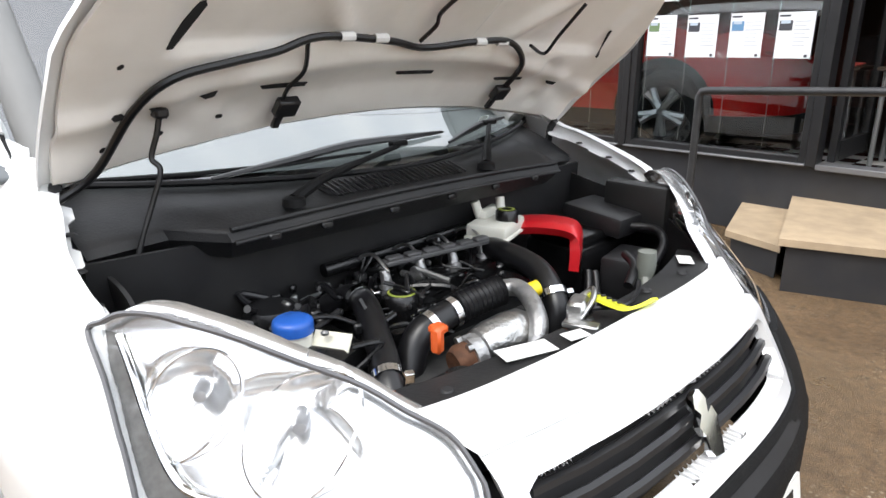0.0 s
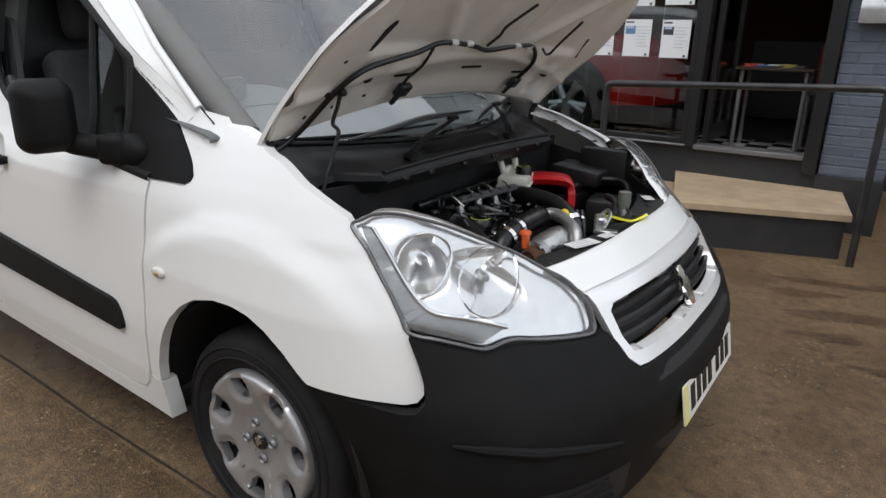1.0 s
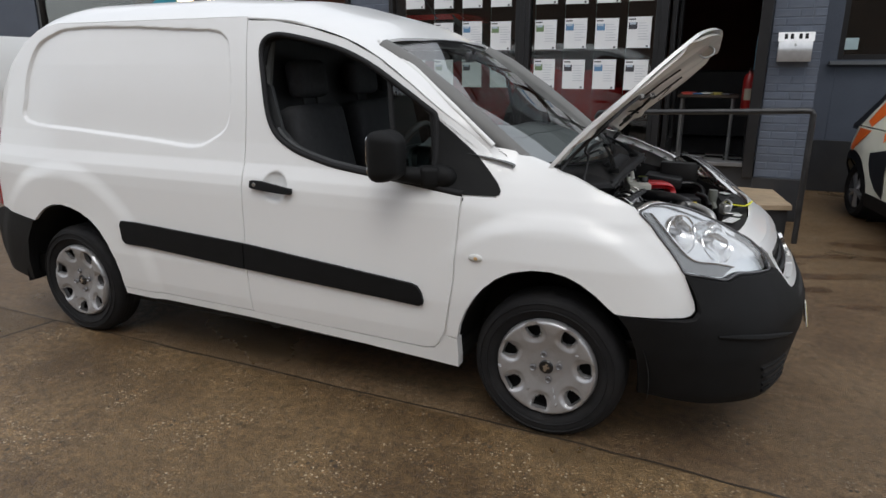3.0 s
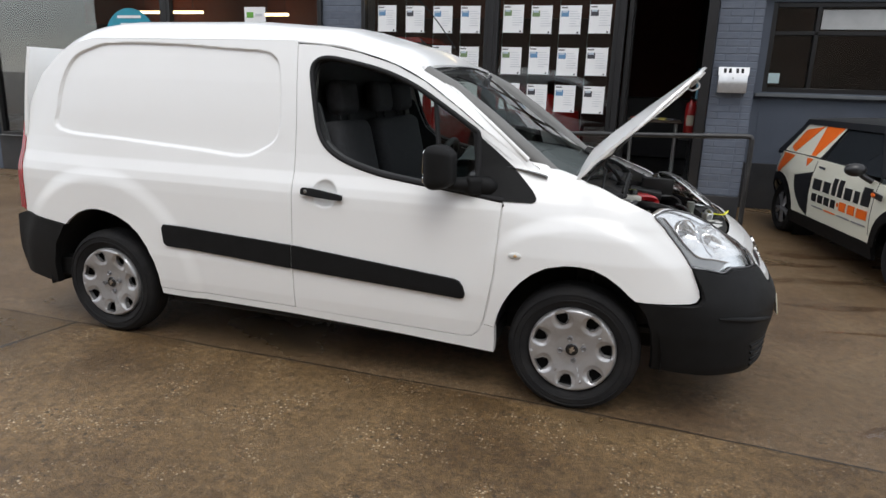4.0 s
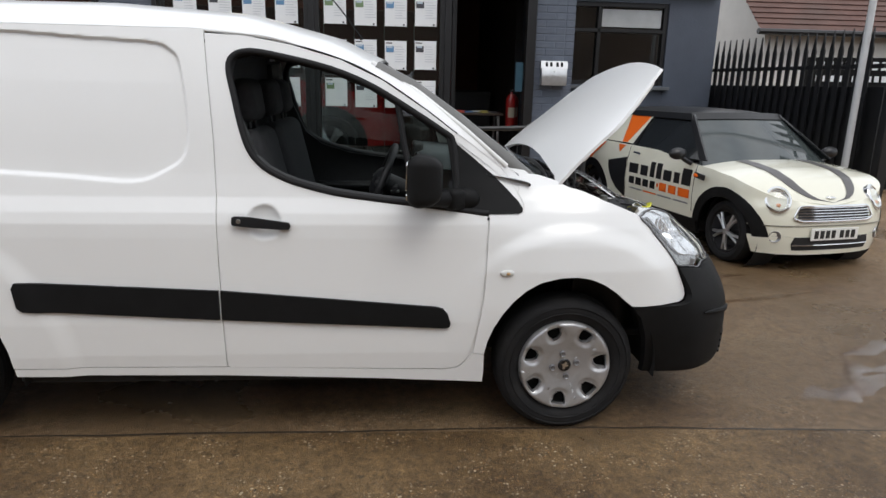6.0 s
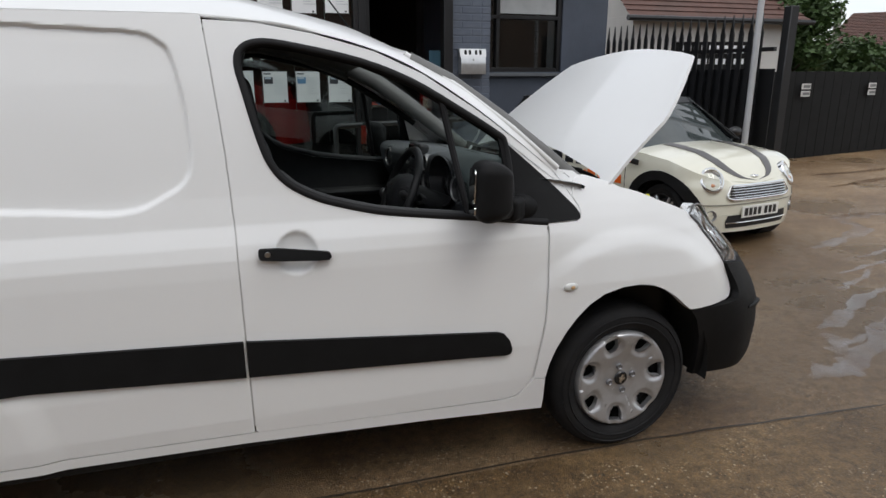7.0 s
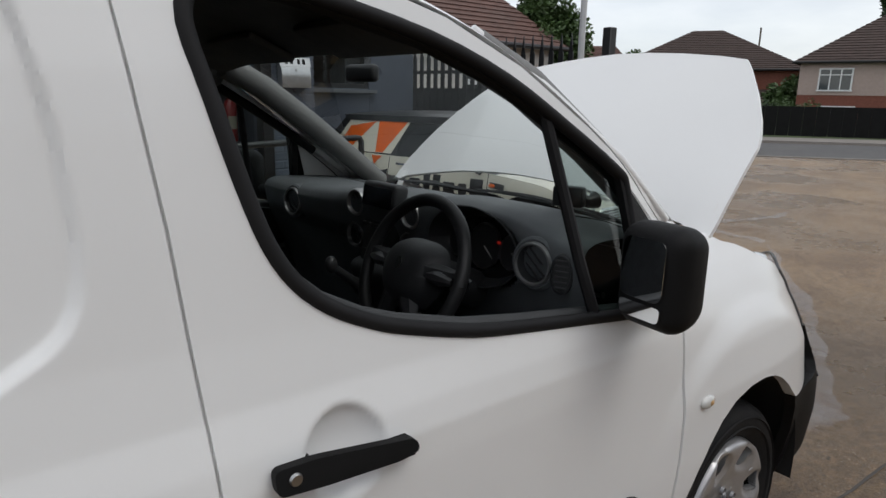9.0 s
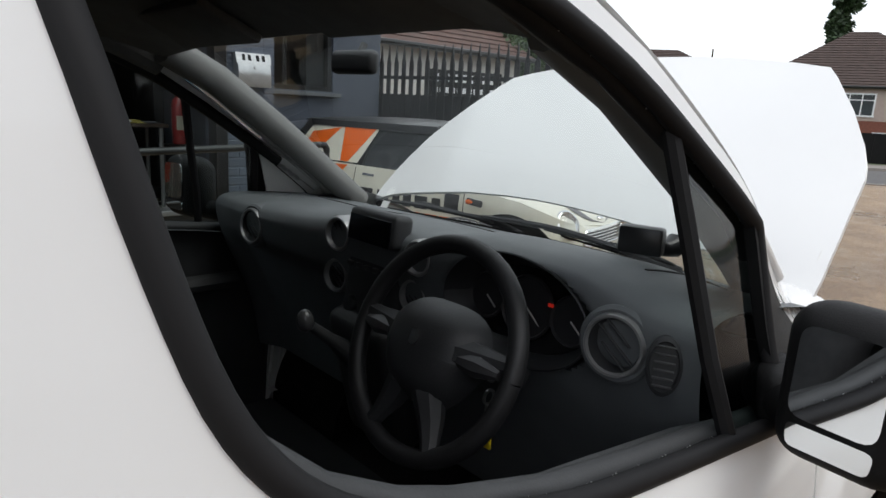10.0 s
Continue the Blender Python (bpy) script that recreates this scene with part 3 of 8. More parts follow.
def lamp_unit(sgn):
    lamp = thing("headlamp", "", "")
    lamp.parent = van
    tagged(lamp, "large clear headlamp with twin reflectors")
    lamp.scale = (1, sgn, 1)
    bm = BM()
    add_panel(bm, HEAD_UZ, lambda u, z, o=0: skin(u, z, o), .02, .02, 0, out=.004)
    part("lens", bm, GLASS_L, lamp, "", 60)
    bowls = [(skin(u_of_x(.467, .888), .888), .066, .062, .25), (skin(u_of_x(.588, .850), .850), .096, .050, .42)]

    def relief_lamp(u, z, o=0.0):
        """Two bowls sunk behind the lens in a smooth bright bezel."""
        p, d = skin(u, z), -.014
        for c, rx, rz, sl in bowls:
            q = p - c
            w = math.hypot(q.x, q.y) * (1 if q.x > 0 else -1)
            f = math.hypot(w / rx, (q.z + sl * w) / rz)
            if f < 1:
                d = min(d, -.066 + .052 * f ** 2.6)
        return skin(u, z, d - .004 + o)

    bm = BM()
    add_panel(bm, HEAD_UZ, relief_lamp, .006, .005, .03)
    part("housing", bm, mat("lamp_housing_silver", (.80, .80, .79), .20, metal=.9, var=.04, scale=30), lamp, "bright silvered lamp housing", 75)
    hl = [skin(u, z, .003) for u, z in HEAD_UZ]
    bm = BM()
    add_tube(bm, hl + hl[:1], .0045, 6, False)
    part("lens_edge", bm, mat("lamp_edge_grey", (.12, .12, .125), .25, metal=.3), lamp)
    for c, rx, rz, sl in bowls:
        bm = BM()
        ring = []
        for k in range(41):
            a = k * math.tau / 40
            w, h = rx * math.cos(a), rz * math.sin(a) - sl * rx * math.cos(a)
            uu = u_of_x(c.x, c.z)
            p0, p1 = skin(uu - .02, c.z + h), skin(uu + .02, c.z + h)
            t_ = (p1 - p0).normalized()
            x_ = min(.70, max(.33, c.x + w * t_.x))
            ring.append(skin(u_of_x(x_, c.z + h), c.z + h, -.016))
        add_tube(bm, ring, .0028, 6, False)
        part("bowl_rim", bm, CHROME, lamp)
        m = Matrix.Translation(skin(u_of_x(c.x, c.z), c.z, -.060)) @ Vector((.80, -.58, .10)).normalized().to_track_quat("Z", "Y").to_matrix().to_4x4()
        bm = BM()
        add_lathe(bm, [(0, .030), (.009, .028), (.013, .014), (.013, -.02)], m, 18)
        part("bulb_cap", bm, mat("lamp_bulb_grey", (.35, .35, .36), .2, metal=.6), lamp)
    # fluted grey indicator along the lower outer edge, with a bright web above it
    lower = [(.325, .970), (.360, .922), (.415, .857), (.459, .803), (.492, .768), (.550, .754), (.622, .737)]
    upper = [(.350, .968), (.392, .925), (.448, .862), (.495, .818), (.530, .800), (.585, .790), (.655, .768)]
    bm = BM()
    add_grid(bm, lambda u, v: (lambda a, b: skin(u_of_x(a[0] + (b[0] - a[0]) * v, a[1] + (b[1] - a[1]) * v), a[1] + (b[1] - a[1]) * v, -.010 - .0016 * abs(math.sin(110 * u))))(*[tuple(np.interp(u * 6, range(7), [q[k] for q in e]) for k in (0, 1)) for e in (lower, upper)]), 60, 4)
    part("indicator_strip", bm, mat("grey_lamp_insert", (.26, .26, .255), .18, metal=.5, var=.2, scale=60), lamp, "fluted grey indicator strip", 60)
    bm = BM()
    add_tube(bm, spline([skin(u_of_x(x, z), z, -.006) for x, z in upper], 4), .0055, 8)
    part("lamp_web", bm, CHROME, lamp)
    return lamp


lamp_unit(1)
lamp_unit(-1)


# wheels
COVER_C = mat("cover_shadow", (.010, .010, .010), .8, var=.2)


def wheel(name, x, side):
    w = thing(name, "", "")
    w.parent = van
    w.location = (x, side * .79, .31)
    w.rotation_euler = (radians(90) if side < 0 else radians(-90), .333 if x > -1 else .31, 0)
    tagged(w, "black tyre on a steel wheel with a silver seven-spoke cover")
    bm = BM()
    add_lathe(bm, [(.205, .055), (.225, .078), (.262, .090), (.290, .084), (.306, .066), (.313, .045), (.315, 0), (.313, -.045), (.306, -.066), (.290, -.084), (.225, -.085), (.20, -.06)], None, 64, True)
    tyre = part("tyre", bm, RUBBER, w)
    for h in (-.036, -.012, .012, .036):
        bm = BM()
        add_lathe(bm, [(.3155, h - .003), (.3162, h - .003), (.3162, h + .003), (.3155, h + .003)], None, 48, True)
        part("tread_groove", bm, COVER_C, tyre)
    for r in (.247, .276):
        bm = BM()
        add_lathe(bm, [(r, .086), (r + .003, .0925), (r + .006, .0885)], None, 48)
        part("sidewall_ring", bm, RUBBER, tyre)
    bm = BM()
    add_lathe(bm, [(.205, .05), (.20, .02), (.12, .012), (.05, .02), (0, .02)], None, 40)
    part("steel_rim", bm, COVER_C, w)
    bm = BM()

    st = math.tau / 7

    def disc(a, r, out=0.0):
        """The cover's face: a shallow bowl, a raised rim and a sunk lip round each opening."""
        h = float(np.interp(r, [0, .030, .036, .075, .12, .16, .188, .198, .206, .209], [.066, .066, .064, .066, .078, .088, .091, .090, .082, .066])) + out
        da = (a / st) % 1.0 - .5
        f = math.hypot(da * st * r / .047, (r - .160) / .047)
        h -= .011 * sm(1.12, .72, f)
        return Vector((r * math.cos(a), r * math.sin(a), h))

    for k in range(7):
        a0 = k * st
        hole = round_poly([(a0 + st * q, r_) for q, r_ in ((.315, .189), (.285, .172), (.305, .147), (.39, .128), (.61, .128), (.695, .147), (.715, .172), (.685, .189))], .014, 3)
        i0 = min(range(len(hole)), key=lambda i: hole[i][0])
        hole = hole[i0:] + hole[:i0] + [hole[i0]]
        sec = [(a0, hole[0][1])] + hole[::-1] + [(a0, hole[0][1] - .00002), (a0, .0005), (a0 + st, .0005), (a0 + st, .209), (a0, .209)]
        add_panel(bm, sec, disc, st / 22, .0065, .024)
    bmesh.ops.remove_doubles(bm, verts=bm.verts[:], dist=2e-5)
    cov = part("wheel_cover", bm, SILVERP, w, "silver plastic seven-spoke wheel cover", 40)
    bm = BM()
    add_lathe(bm, [(0, .0745), (.026, .0745), (.030, .070)], None, 24)
    cb_ = part("cover_badge", bm, mat("badge_black", (.012, .012, .013), .25), cov)
    bm = BM()
    add_prism(bm, [(-.004, -.017), (.005, -.018), (.007, -.004), (.016, .003), (.012, .010), (.003, .006), (.006, .017), (-.005, .018), (-.007, .006), (-.016, .002), (-.008, -.004)], .0746, .0775)
    part("cover_emblem", bm, CHROME, cb_)
    for k in range(4):
        a = k * math.tau / 4 + .54
        bm = BM()
        add_lathe(bm, [(0, .074), (.008, .074), (.011, .078), (.014, .070)], Matrix.Translation((.055 * math.cos(a), .055 * math.sin(a), 0)), 16)
        part("wheel_nut", bm, mat("nut_grey", (.22, .22, .23), .35, metal=.5), cov)
    return w


for x in (0.0, -2.728):
    for side in (-1, 1):
        wheel("front_wheel" if x == 0 else "rear_wheel", x, side)
# wheel housings and floor pan
for x, r in ((0.0, .405), (-2.728, .435)):
    for side in (-1, 1):
        bm = BM()
        add_grid(bm, lambda u, v: Vector((x + r * math.cos(math.pi * (1.08 * u - .04)), side * (.50 + .39 * v), .31 + (r + .01) * math.sin(math.pi * (1.08 * u - .04)))), 24, 3)
        add_prism(bm, [(r * math.cos(math.pi * (1.08 * k / 16 - .04)), r * math.sin(math.pi * (1.08 * k / 16 - .04))) for k in range(17)], 0, .01, Matrix.Translation((x, side * .50, .31)) @ Matrix.Rotation(radians(90), 4, "X"))
        part("wheel_arch_liner", bm, CAVITY, van)
bm = BM()
add_box(bm, (-1.36, 0, .29), (1.95, 1.70, .08), None, .01)
add_box(bm, (-1.36, 0, .29), (3.9, 1.0, .10), None, .01)
add_box(bm, (-3.2, 0, .35), (.40, 1.62, .12), None, .01)
part("floor_pan", bm, CAVITY, van, "black underbody")


# ---------------------------------------------------------------- the yard and the road
def ground_material(name, c0, c1, chips, damp_col, rough, wet, damp_lo, seed, tone_ramp=None):
    """Old concrete: blotched, gritty, with pale stones and smoother damp patches."""
    m = bpy.data.materials.new(name)
    m.use_nodes = True
    n, l = m.node_tree.nodes, m.node_tree.links
    p = n["Principled BSDF"]
    co, mp_ = n.new("ShaderNodeTexCoord"), n.new("ShaderNodeMapping")
    mp_.inputs["Location"].default_value = (seed * 3.7, seed * 1.9, 0)
    l.new(co.outputs["Object"], mp_.inputs["Vector"])

    def noise_(scale, detail, lo, hi, a, b, rough_=.55):
        t, r = n.new("ShaderNodeTexNoise"), n.new("ShaderNodeValToRGB")
        t.inputs["Scale"].default_value, t.inputs["Detail"].default_value, t.inputs["Roughness"].default_value = scale, detail, rough_
        l.new(mp_.outputs["Vector"], t.inputs["Vector"])
        r.color_ramp.elements[0].position, r.color_ramp.elements[1].position = lo, hi
        r.color_ramp.elements[0].color, r.color_ramp.elements[1].color = (*a, 1), (*b, 1)
        l.new(t.outputs["Fac"], r.inputs["Fac"])
        return r.outputs["Color"], t.outputs["Fac"]

    def mix(a, b, f, mode="MIX"):
        x = n.new("ShaderNodeMix")
        x.data_type, x.blend_type = "RGBA", mode
        if isinstance(f, float):
            x.inputs["Factor"].default_value = f
        else:
            l.new(f, x.inputs["Factor"])
        l.new(a, x.inputs["A"])
        l.new(b, x.inputs["B"])
        return x.outputs["Result"]

    def rgb(c):
        x = n.new("ShaderNodeRGB")
        x.outputs[0].default_value = (*c, 1)
        return x.outputs[0]

    base, _ = noise_(1.1, 10, .36, .64, c0, c1, .62)
    grain, gf = noise_(130, 4, .34, .68, (.50, .47, .44), (1.42, 1.38, 1.32), .65)
    c = mix(base, grain, 1.0, "MULTIPLY")
    mid, mf = noise_(20, 7, .36, .66, (.50, .46, .42), (1.36, 1.32, 1.26), .75)
    c = mix(c, mid, 1.0, "MULTIPLY")
    for vs, lo, hi, col, k in ((42, .17, .27, chips, .9), (95, .16, .26, [min(1, q * 1.25) for q in chips], .7), (24, .17, .27, (.026, .019, .013), .9), (60, .16, .26, (chips[0] * .7, chips[1] * .42, chips[2] * .22), .8)):
        v = n.new("ShaderNodeTexVoronoi")
        v.inputs["Scale"].default_value = vs
        l.new(mp_.outputs["Vector"], v.inputs["Vector"])
        ch = n.new("ShaderNodeValToRGB")
        ch.color_ramp.elements[0].position, ch.color_ramp.elements[1].position = lo, hi
        ch.color_ramp.elements[0].color, ch.color_ramp.elements[1].color = (k, k, k, 1), (0, 0, 0, 1)
        l.new(v.outputs["Distance"], ch.inputs["Fac"])
        pick = n.new("ShaderNodeMath")
        pick.operation = "GREATER_THAN"
        sep = n.new("ShaderNodeSeparateColor")
        l.new(v.outputs["Color"], sep.inputs["Color"])
        l.new(sep.outputs["Red"], pick.inputs[0])
        pick.inputs[1].default_value = .42
        some, _ = noise_(3.2, 5, .46, .64, (.04, .04, .04), (1, 1, 1))
        f, g = n.new("ShaderNodeMath"), n.new("ShaderNodeMath")
        f.operation = g.operation = "MULTIPLY"
        l.new(ch.outputs["Color"], f.inputs[0])
        l.new(pick.outputs[0], f.inputs[1])
        l.new(f.outputs[0], g.inputs[0])
        l.new(some, g.inputs[1])
        c = mix(c, rgb(col), g.outputs[0])
    damp, _ = noise_(.55, 8, damp_lo, damp_lo + .13, (0, 0, 0), (.85, .85, .85), .6)
    c = mix(c, rgb(damp_col), damp)
    spots, _ = noise_(9, 6, .63, .70, (0, 0, 0), (.7, .7, .7), .7)
    c = mix(c, rgb((.022, .018, .014)), spots)
    if tone_ramp:
        # darker concrete round the van, paler towards the road, with a wavering edge
        sx, wob, wa, wr_, dk = n.new("ShaderNodeSeparateXYZ"), n.new("ShaderNodeTexNoise"), n.new("ShaderNodeMath"), n.new("ShaderNodeMapRange"), n.new("ShaderNodeMix")
        l.new(co.outputs["Object"], sx.inputs["Vector"])
        wob.inputs["Scale"].default_value, wob.inputs["Detail"].default_value = .9, 6
        l.new(co.outputs["Object"], wob.inputs["Vector"])
        wa.operation = "MULTIPLY_ADD"
        l.new(wob.outputs["Fac"], wa.inputs[0])
        wa.inputs[1].default_value = 3.0
        l.new(sx.outputs["X"], wa.inputs[2])
        wr_.inputs["From Min"].default_value, wr_.inputs["From Max"].default_value = tone_ramp[0] + 1.5, tone_ramp[1] + 1.5
        wr_.inputs["To Min"].default_value, wr_.inputs["To Max"].default_value = tone_ramp[2], tone_ramp[3]
        l.new(wa.outputs[0], wr_.inputs["Value"])
        dk.data_type, dk.blend_type = "RGBA", "MULTIPLY"
        dk.inputs["Factor"].default_value = 1.0
        l.new(c, dk.inputs["A"])
        l.new(wr_.outputs["Result"], dk.inputs["B"])
        c = dk.outputs["Result"]
    l.new(c, p.inputs["Base Color"])
    mr = n.new("ShaderNodeMapRange")
    mr.inputs["To Min"].default_value, mr.inputs["To Max"].default_value = rough, wet
    l.new(damp, mr.inputs["Value"])
    l.new(mr.outputs["Result"], p.inputs["Roughness"])
    bp, ad = n.new("ShaderNodeBump"), n.new("ShaderNodeMath")
    ad.operation = "ADD"
    l.new(gf, ad.inputs[0])
    l.new(mf, ad.inputs[1])
    bp.inputs["Strength"].default_value, bp.inputs["Distance"].default_value = .85, .009
    l.new(ad.outputs[0], bp.inputs["Height"])
    l.new(bp.outputs["Normal"], p.inputs["Normal"])
    return m


CONCRETE = ground_material("wet_concrete", (.165, .106, .056), (.330, .236, .138), (.55, .47, .34), (.150, .098, .052), .44, .16, .47, 1, (2.2, 4.6, .72, 1.16))
CONCRETE2 = ground_material("worn_concrete", (.112, .070, .030), (.235, .162, .082), (.68, .57, .40), (.092, .058, .027), .40, .20, .54, 2)
bm = BM()
nx = [-900, -200, -60, -25, -12] + [-8 + i for i in range(24)] + [18, 22, 30, 50, 120, 300, 900]
ny = [-900, -200, -60, -20, -9] + [-6 + i for i in range(15)] + [10, 14, 20, 40, 120, 300, 900]
gv = [[bm.verts.new((x, y, 0)) for y in ny] for x in nx]
for i in range(len(nx) - 1):
    for j in range(len(ny) - 1):
        bm.faces.new((gv[i][j], gv[i + 1][j], gv[i + 1][j + 1], gv[i][j + 1]))
solo("ground", bm, CONCRETE, "worn wet brown concrete of a forecourt", "ground", kind="structure")
bm = BM()
for i in range(24):
    for j in range(12):
        x0, x1, y0, y1 = -14 + i * .9, -14 + (i + 1) * .9, -13 + j, -12 + j
        if j == 11:
            y0, y1 = -2, None
        e = lambda x: float(np.interp(x, [-8, -2.9, .3, 1.5, 4, 9], [-.81, -.86, -.89, -.96, -1.03, -1.21]))
        q = [(x0, y0), (x1, y0), (x1, y1 if y1 is not None else e(x1)), (x0, y1 if y1 is not None else e(x0))]
        bm.faces.new([bm.verts.new((a, b, .003)) for a, b in q])
bmesh.ops.remove_doubles(bm, verts=bm.verts[:], dist=1e-4)
solo("ground_slab", bm, CONCRETE2, "paler gritty concrete slab beside the van", "ground", kind="structure", smooth=0)
def water_film(name):
    """Clear shallow water: the ground shows through it, the sky lies on it."""
    m = bpy.data.materials.new(name)
    m.use_nodes = True
    nn, ll = m.node_tree.nodes, m.node_tree.links
    nn.clear()
    o, tr, gl, mx, lw, ma, co, no, mr = (nn.new("ShaderNodeOutputMaterial"), nn.new("ShaderNodeBsdfTransparent"), nn.new("ShaderNodeBsdfGlossy"), nn.new("ShaderNodeMixShader"), nn.new("ShaderNodeLayerWeight"), nn.new("ShaderNodeMath"), nn.new("ShaderNodeTexCoord"), nn.new("ShaderNodeTexNoise"), nn.new("ShaderNodeMapRange"))
    tr.inputs["Color"].default_value = (.97, .93, .90, 1)
    gl.inputs["Roughness"].default_value = .16
    lw.inputs["Blend"].default_value = .35
    no.inputs["Scale"].default_value, no.inputs["Detail"].default_value = 5.0, 5.0
    mr.inputs["From Min"].default_value, mr.inputs["From Max"].default_value = .35, .65
    mr.inputs["To Min"].default_value, mr.inputs["To Max"].default_value = .03, .15
    ma.operation = "MULTIPLY_ADD"
    ll.new(co.outputs["Object"], no.inputs["Vector"])
    ll.new(no.outputs["Fac"], mr.inputs["Value"])
    ll.new(lw.outputs["Fresnel"], ma.inputs[0])
    ma.inputs[1].default_value = .40
    ll.new(mr.outputs["Result"], ma.inputs[2])
    ll.new(ma.outputs[0], mx.inputs["Fac"])
    ll.new(tr.outputs["BSDF"], mx.inputs[1])
    ll.new(gl.outputs["BSDF"], mx.inputs[2])
    ll.new(mx.outputs["Shader"], o.inputs["Surface"])
    return m


WETF = water_film("water_film")


def puddle(cx, cy, rx, ry, rot, seed, n=40):
    rnd = random.Random(seed)
    ph = [rnd.uniform(0, 6.28) for _ in range(5)]
    bm = BM()
    c = bm.verts.new((cx, cy, .0055))
    ring = []
    for k in range(n):
        a = k * math.tau / n
        r = 1 + .28 * math.sin(2 * a + ph[0]) + .20 * math.sin(3 * a + ph[1]) + .13 * math.sin(5 * a + ph[2]) + .09 * math.sin(9 * a + ph[3]) + .05 * math.sin(14 * a + ph[4])
        x, y = rx * r * math.cos(a), ry * r * math.sin(a)
        ring.append(bm.verts.new((cx + x * math.cos(rot) - y * math.sin(rot), cy + x * math.sin(rot) + y * math.cos(rot), .005)))
    for k in range(n):
        bm.faces.new((c, ring[k], ring[(k + 1) % n]))
    solo("puddle", bm, WETF, "thin film of rain water on the concrete", "puddle", "puddles on the yard", smooth=0)


for k, a in enumerate(((1.85, 3.10, .42, .10, .25), (1.55, 2.10, .5, .10, .3), (1.0, 2.25, .18, .06, .2), (1.18, 1.66, .20, .05, .4), (3.05, .25, .16, .06, .9), (8.2, 5.0, 1.0, .10, .1), (7.4, 4.2, .8, .08, .2), (1.45, 2.62, .55, .07, .22), (1.75, 1.45, .45, .06, .3), (2.0, .95, .38, .05, .25))):
    puddle(*a, 50 + k)


def stream(pts, w0, w1, seed):
    """A shallow winding run of water, w0 wide at its start and w1 at its end."""
    rnd = random.Random(seed)
    q = spline([(x, y, 0) for x, y in pts], 14)
    ph = [rnd.uniform(0, 6.28) for _ in range(4)]
    bm, rows = BM(), []
    for i, p in enumerate(q):
        t = i / (len(q) - 1)
        d = (q[min(i + 1, len(q) - 1)] - q[max(i - 1, 0)]).normalized()
        s = Vector((-d.y, d.x, 0))
        w = (w0 + (w1 - w0) * t) * .5 * min(1, .15 + 6 * t, .15 + 6 * (1 - t))
        a = w * (1 + .35 * math.sin(21 * t + ph[0]) + .25 * math.sin(47 * t + ph[1]))
        b = w * (1 + .35 * math.sin(26 * t + ph[2]) + .25 * math.sin(53 * t + ph[3]))
        p = p + s * w * .5 * math.sin(13 * t + ph[1])
        rows.append([bm.verts.new(p + s * a * f + Vector((0, 0, .0035 + .0015 * (1 - abs(f))))) for f in (1, .5, 0)] + [bm.verts.new(p - s * b * f + Vector((0, 0, .0035 + .0015 * (1 - f)))) for f in (.5, 1)])
    for r0, r1 in zip(rows, rows[1:]):
        for k in range(4):
            bm.faces.new((r0[k], r0[k + 1], r1[k + 1], r1[k]))
    solo("water_run", bm, WETF, "thin winding run of pale water on the concrete", "puddle", "water runs on the yard", smooth=60)


STREAMS = [
    ([(5.16, 1.36), (4.41, .88), (3.5, .36), (2.73, -.06), (2.0, -.4), (1.51, -.61)], .08, .16),
    ([(3.61, .49), (3.05, .38), (2.43, .13), (1.91, -.11)], .05, .12),
    ([(4.83, 1.21), (4.54, 1.2), (4.2, 1.02), (3.56, .89), (2.97, .75)], .06, .05),
    ([(3.42, .80), (2.99, .57), (2.67, .46)], .04, .06),
    ([(5.06, 2.1), (4.97, 1.81), (4.5, 1.4), (3.81, 1.12), (3.4, 1.11)], .06, .04),
    ([(4.62, 2.44), (5.0, 2.39), (5.49, 2.31), (5.38, 1.74), (5.2, 1.42)], .22, .14),
    ([(5.62, 2.36), (6.32, 2.31), (6.88, 2.11), (7.6, 2.2)], .12, .10),
    ([(4.73, 2.4), (4.65, 2.01), (3.92, 1.56), (3.4, 1.45)], .22, .08),
    ([(1.87, -.15), (1.81, -.37), (1.70, -.50), (1.51, -.61), (1.31, -.60)], .12, .16),
    ([(1.84, -.33), (2.14, -.27), (2.28, -.22)], .05, .04),
]
for k, a in enumerate(STREAMS):
    stream(*a, 70 + k)
TAR = mat("joint_sealant", (.045, .034, .024), .5, var=.3, scale=20)


def joint(pts, w):
    bm = BM()
    q = spline([(x, y, 0) for x, y in pts], 8)
    q = [p + Vector((0, random.uniform(-.006, .006), 0)) for p in q]
    lo, hi = [], []
    for i, p in enumerate(q):
        d = (q[min(i + 1, len(q) - 1)] - q[max(i - 1, 0)]).normalized()
        s = Vector((-d.y, d.x, 0)) * w * random.uniform(.35, .65)
        lo.append(bm.verts.new(p - s + Vector((0, 0, .004))))
        hi.append(bm.verts.new(p + s + Vector((0, 0, .004))))
    for i in range(len(q) - 1):
        bm.faces.new((lo[i], lo[i + 1], hi[i + 1], hi[i]))
    solo("ground_joint", bm, TAR, "dark joint between two concrete slabs", "joint", kind="structure", smooth=0)


joint([(-8, -.80), (-5, -.83), (-2.9, -.85), (-1.2, -.86), (.3, -.88), (1.5, -.95), (4, -1.02), (9, -1.2)], .010)
joint([(-3.05, -.85), (-3.2, -2.0), (-3.35, -4), (-3.4, -8)], .025)
joint([(2.6, -.98), (2.5, -3), (2.4, -7)], .016)

# Unseen wall added across the yard, behind the walk, to cut low sky light
bm = BM()
add_box(bm, (-2, -13, 3.2), (44, .4, 6.4), None, .02)
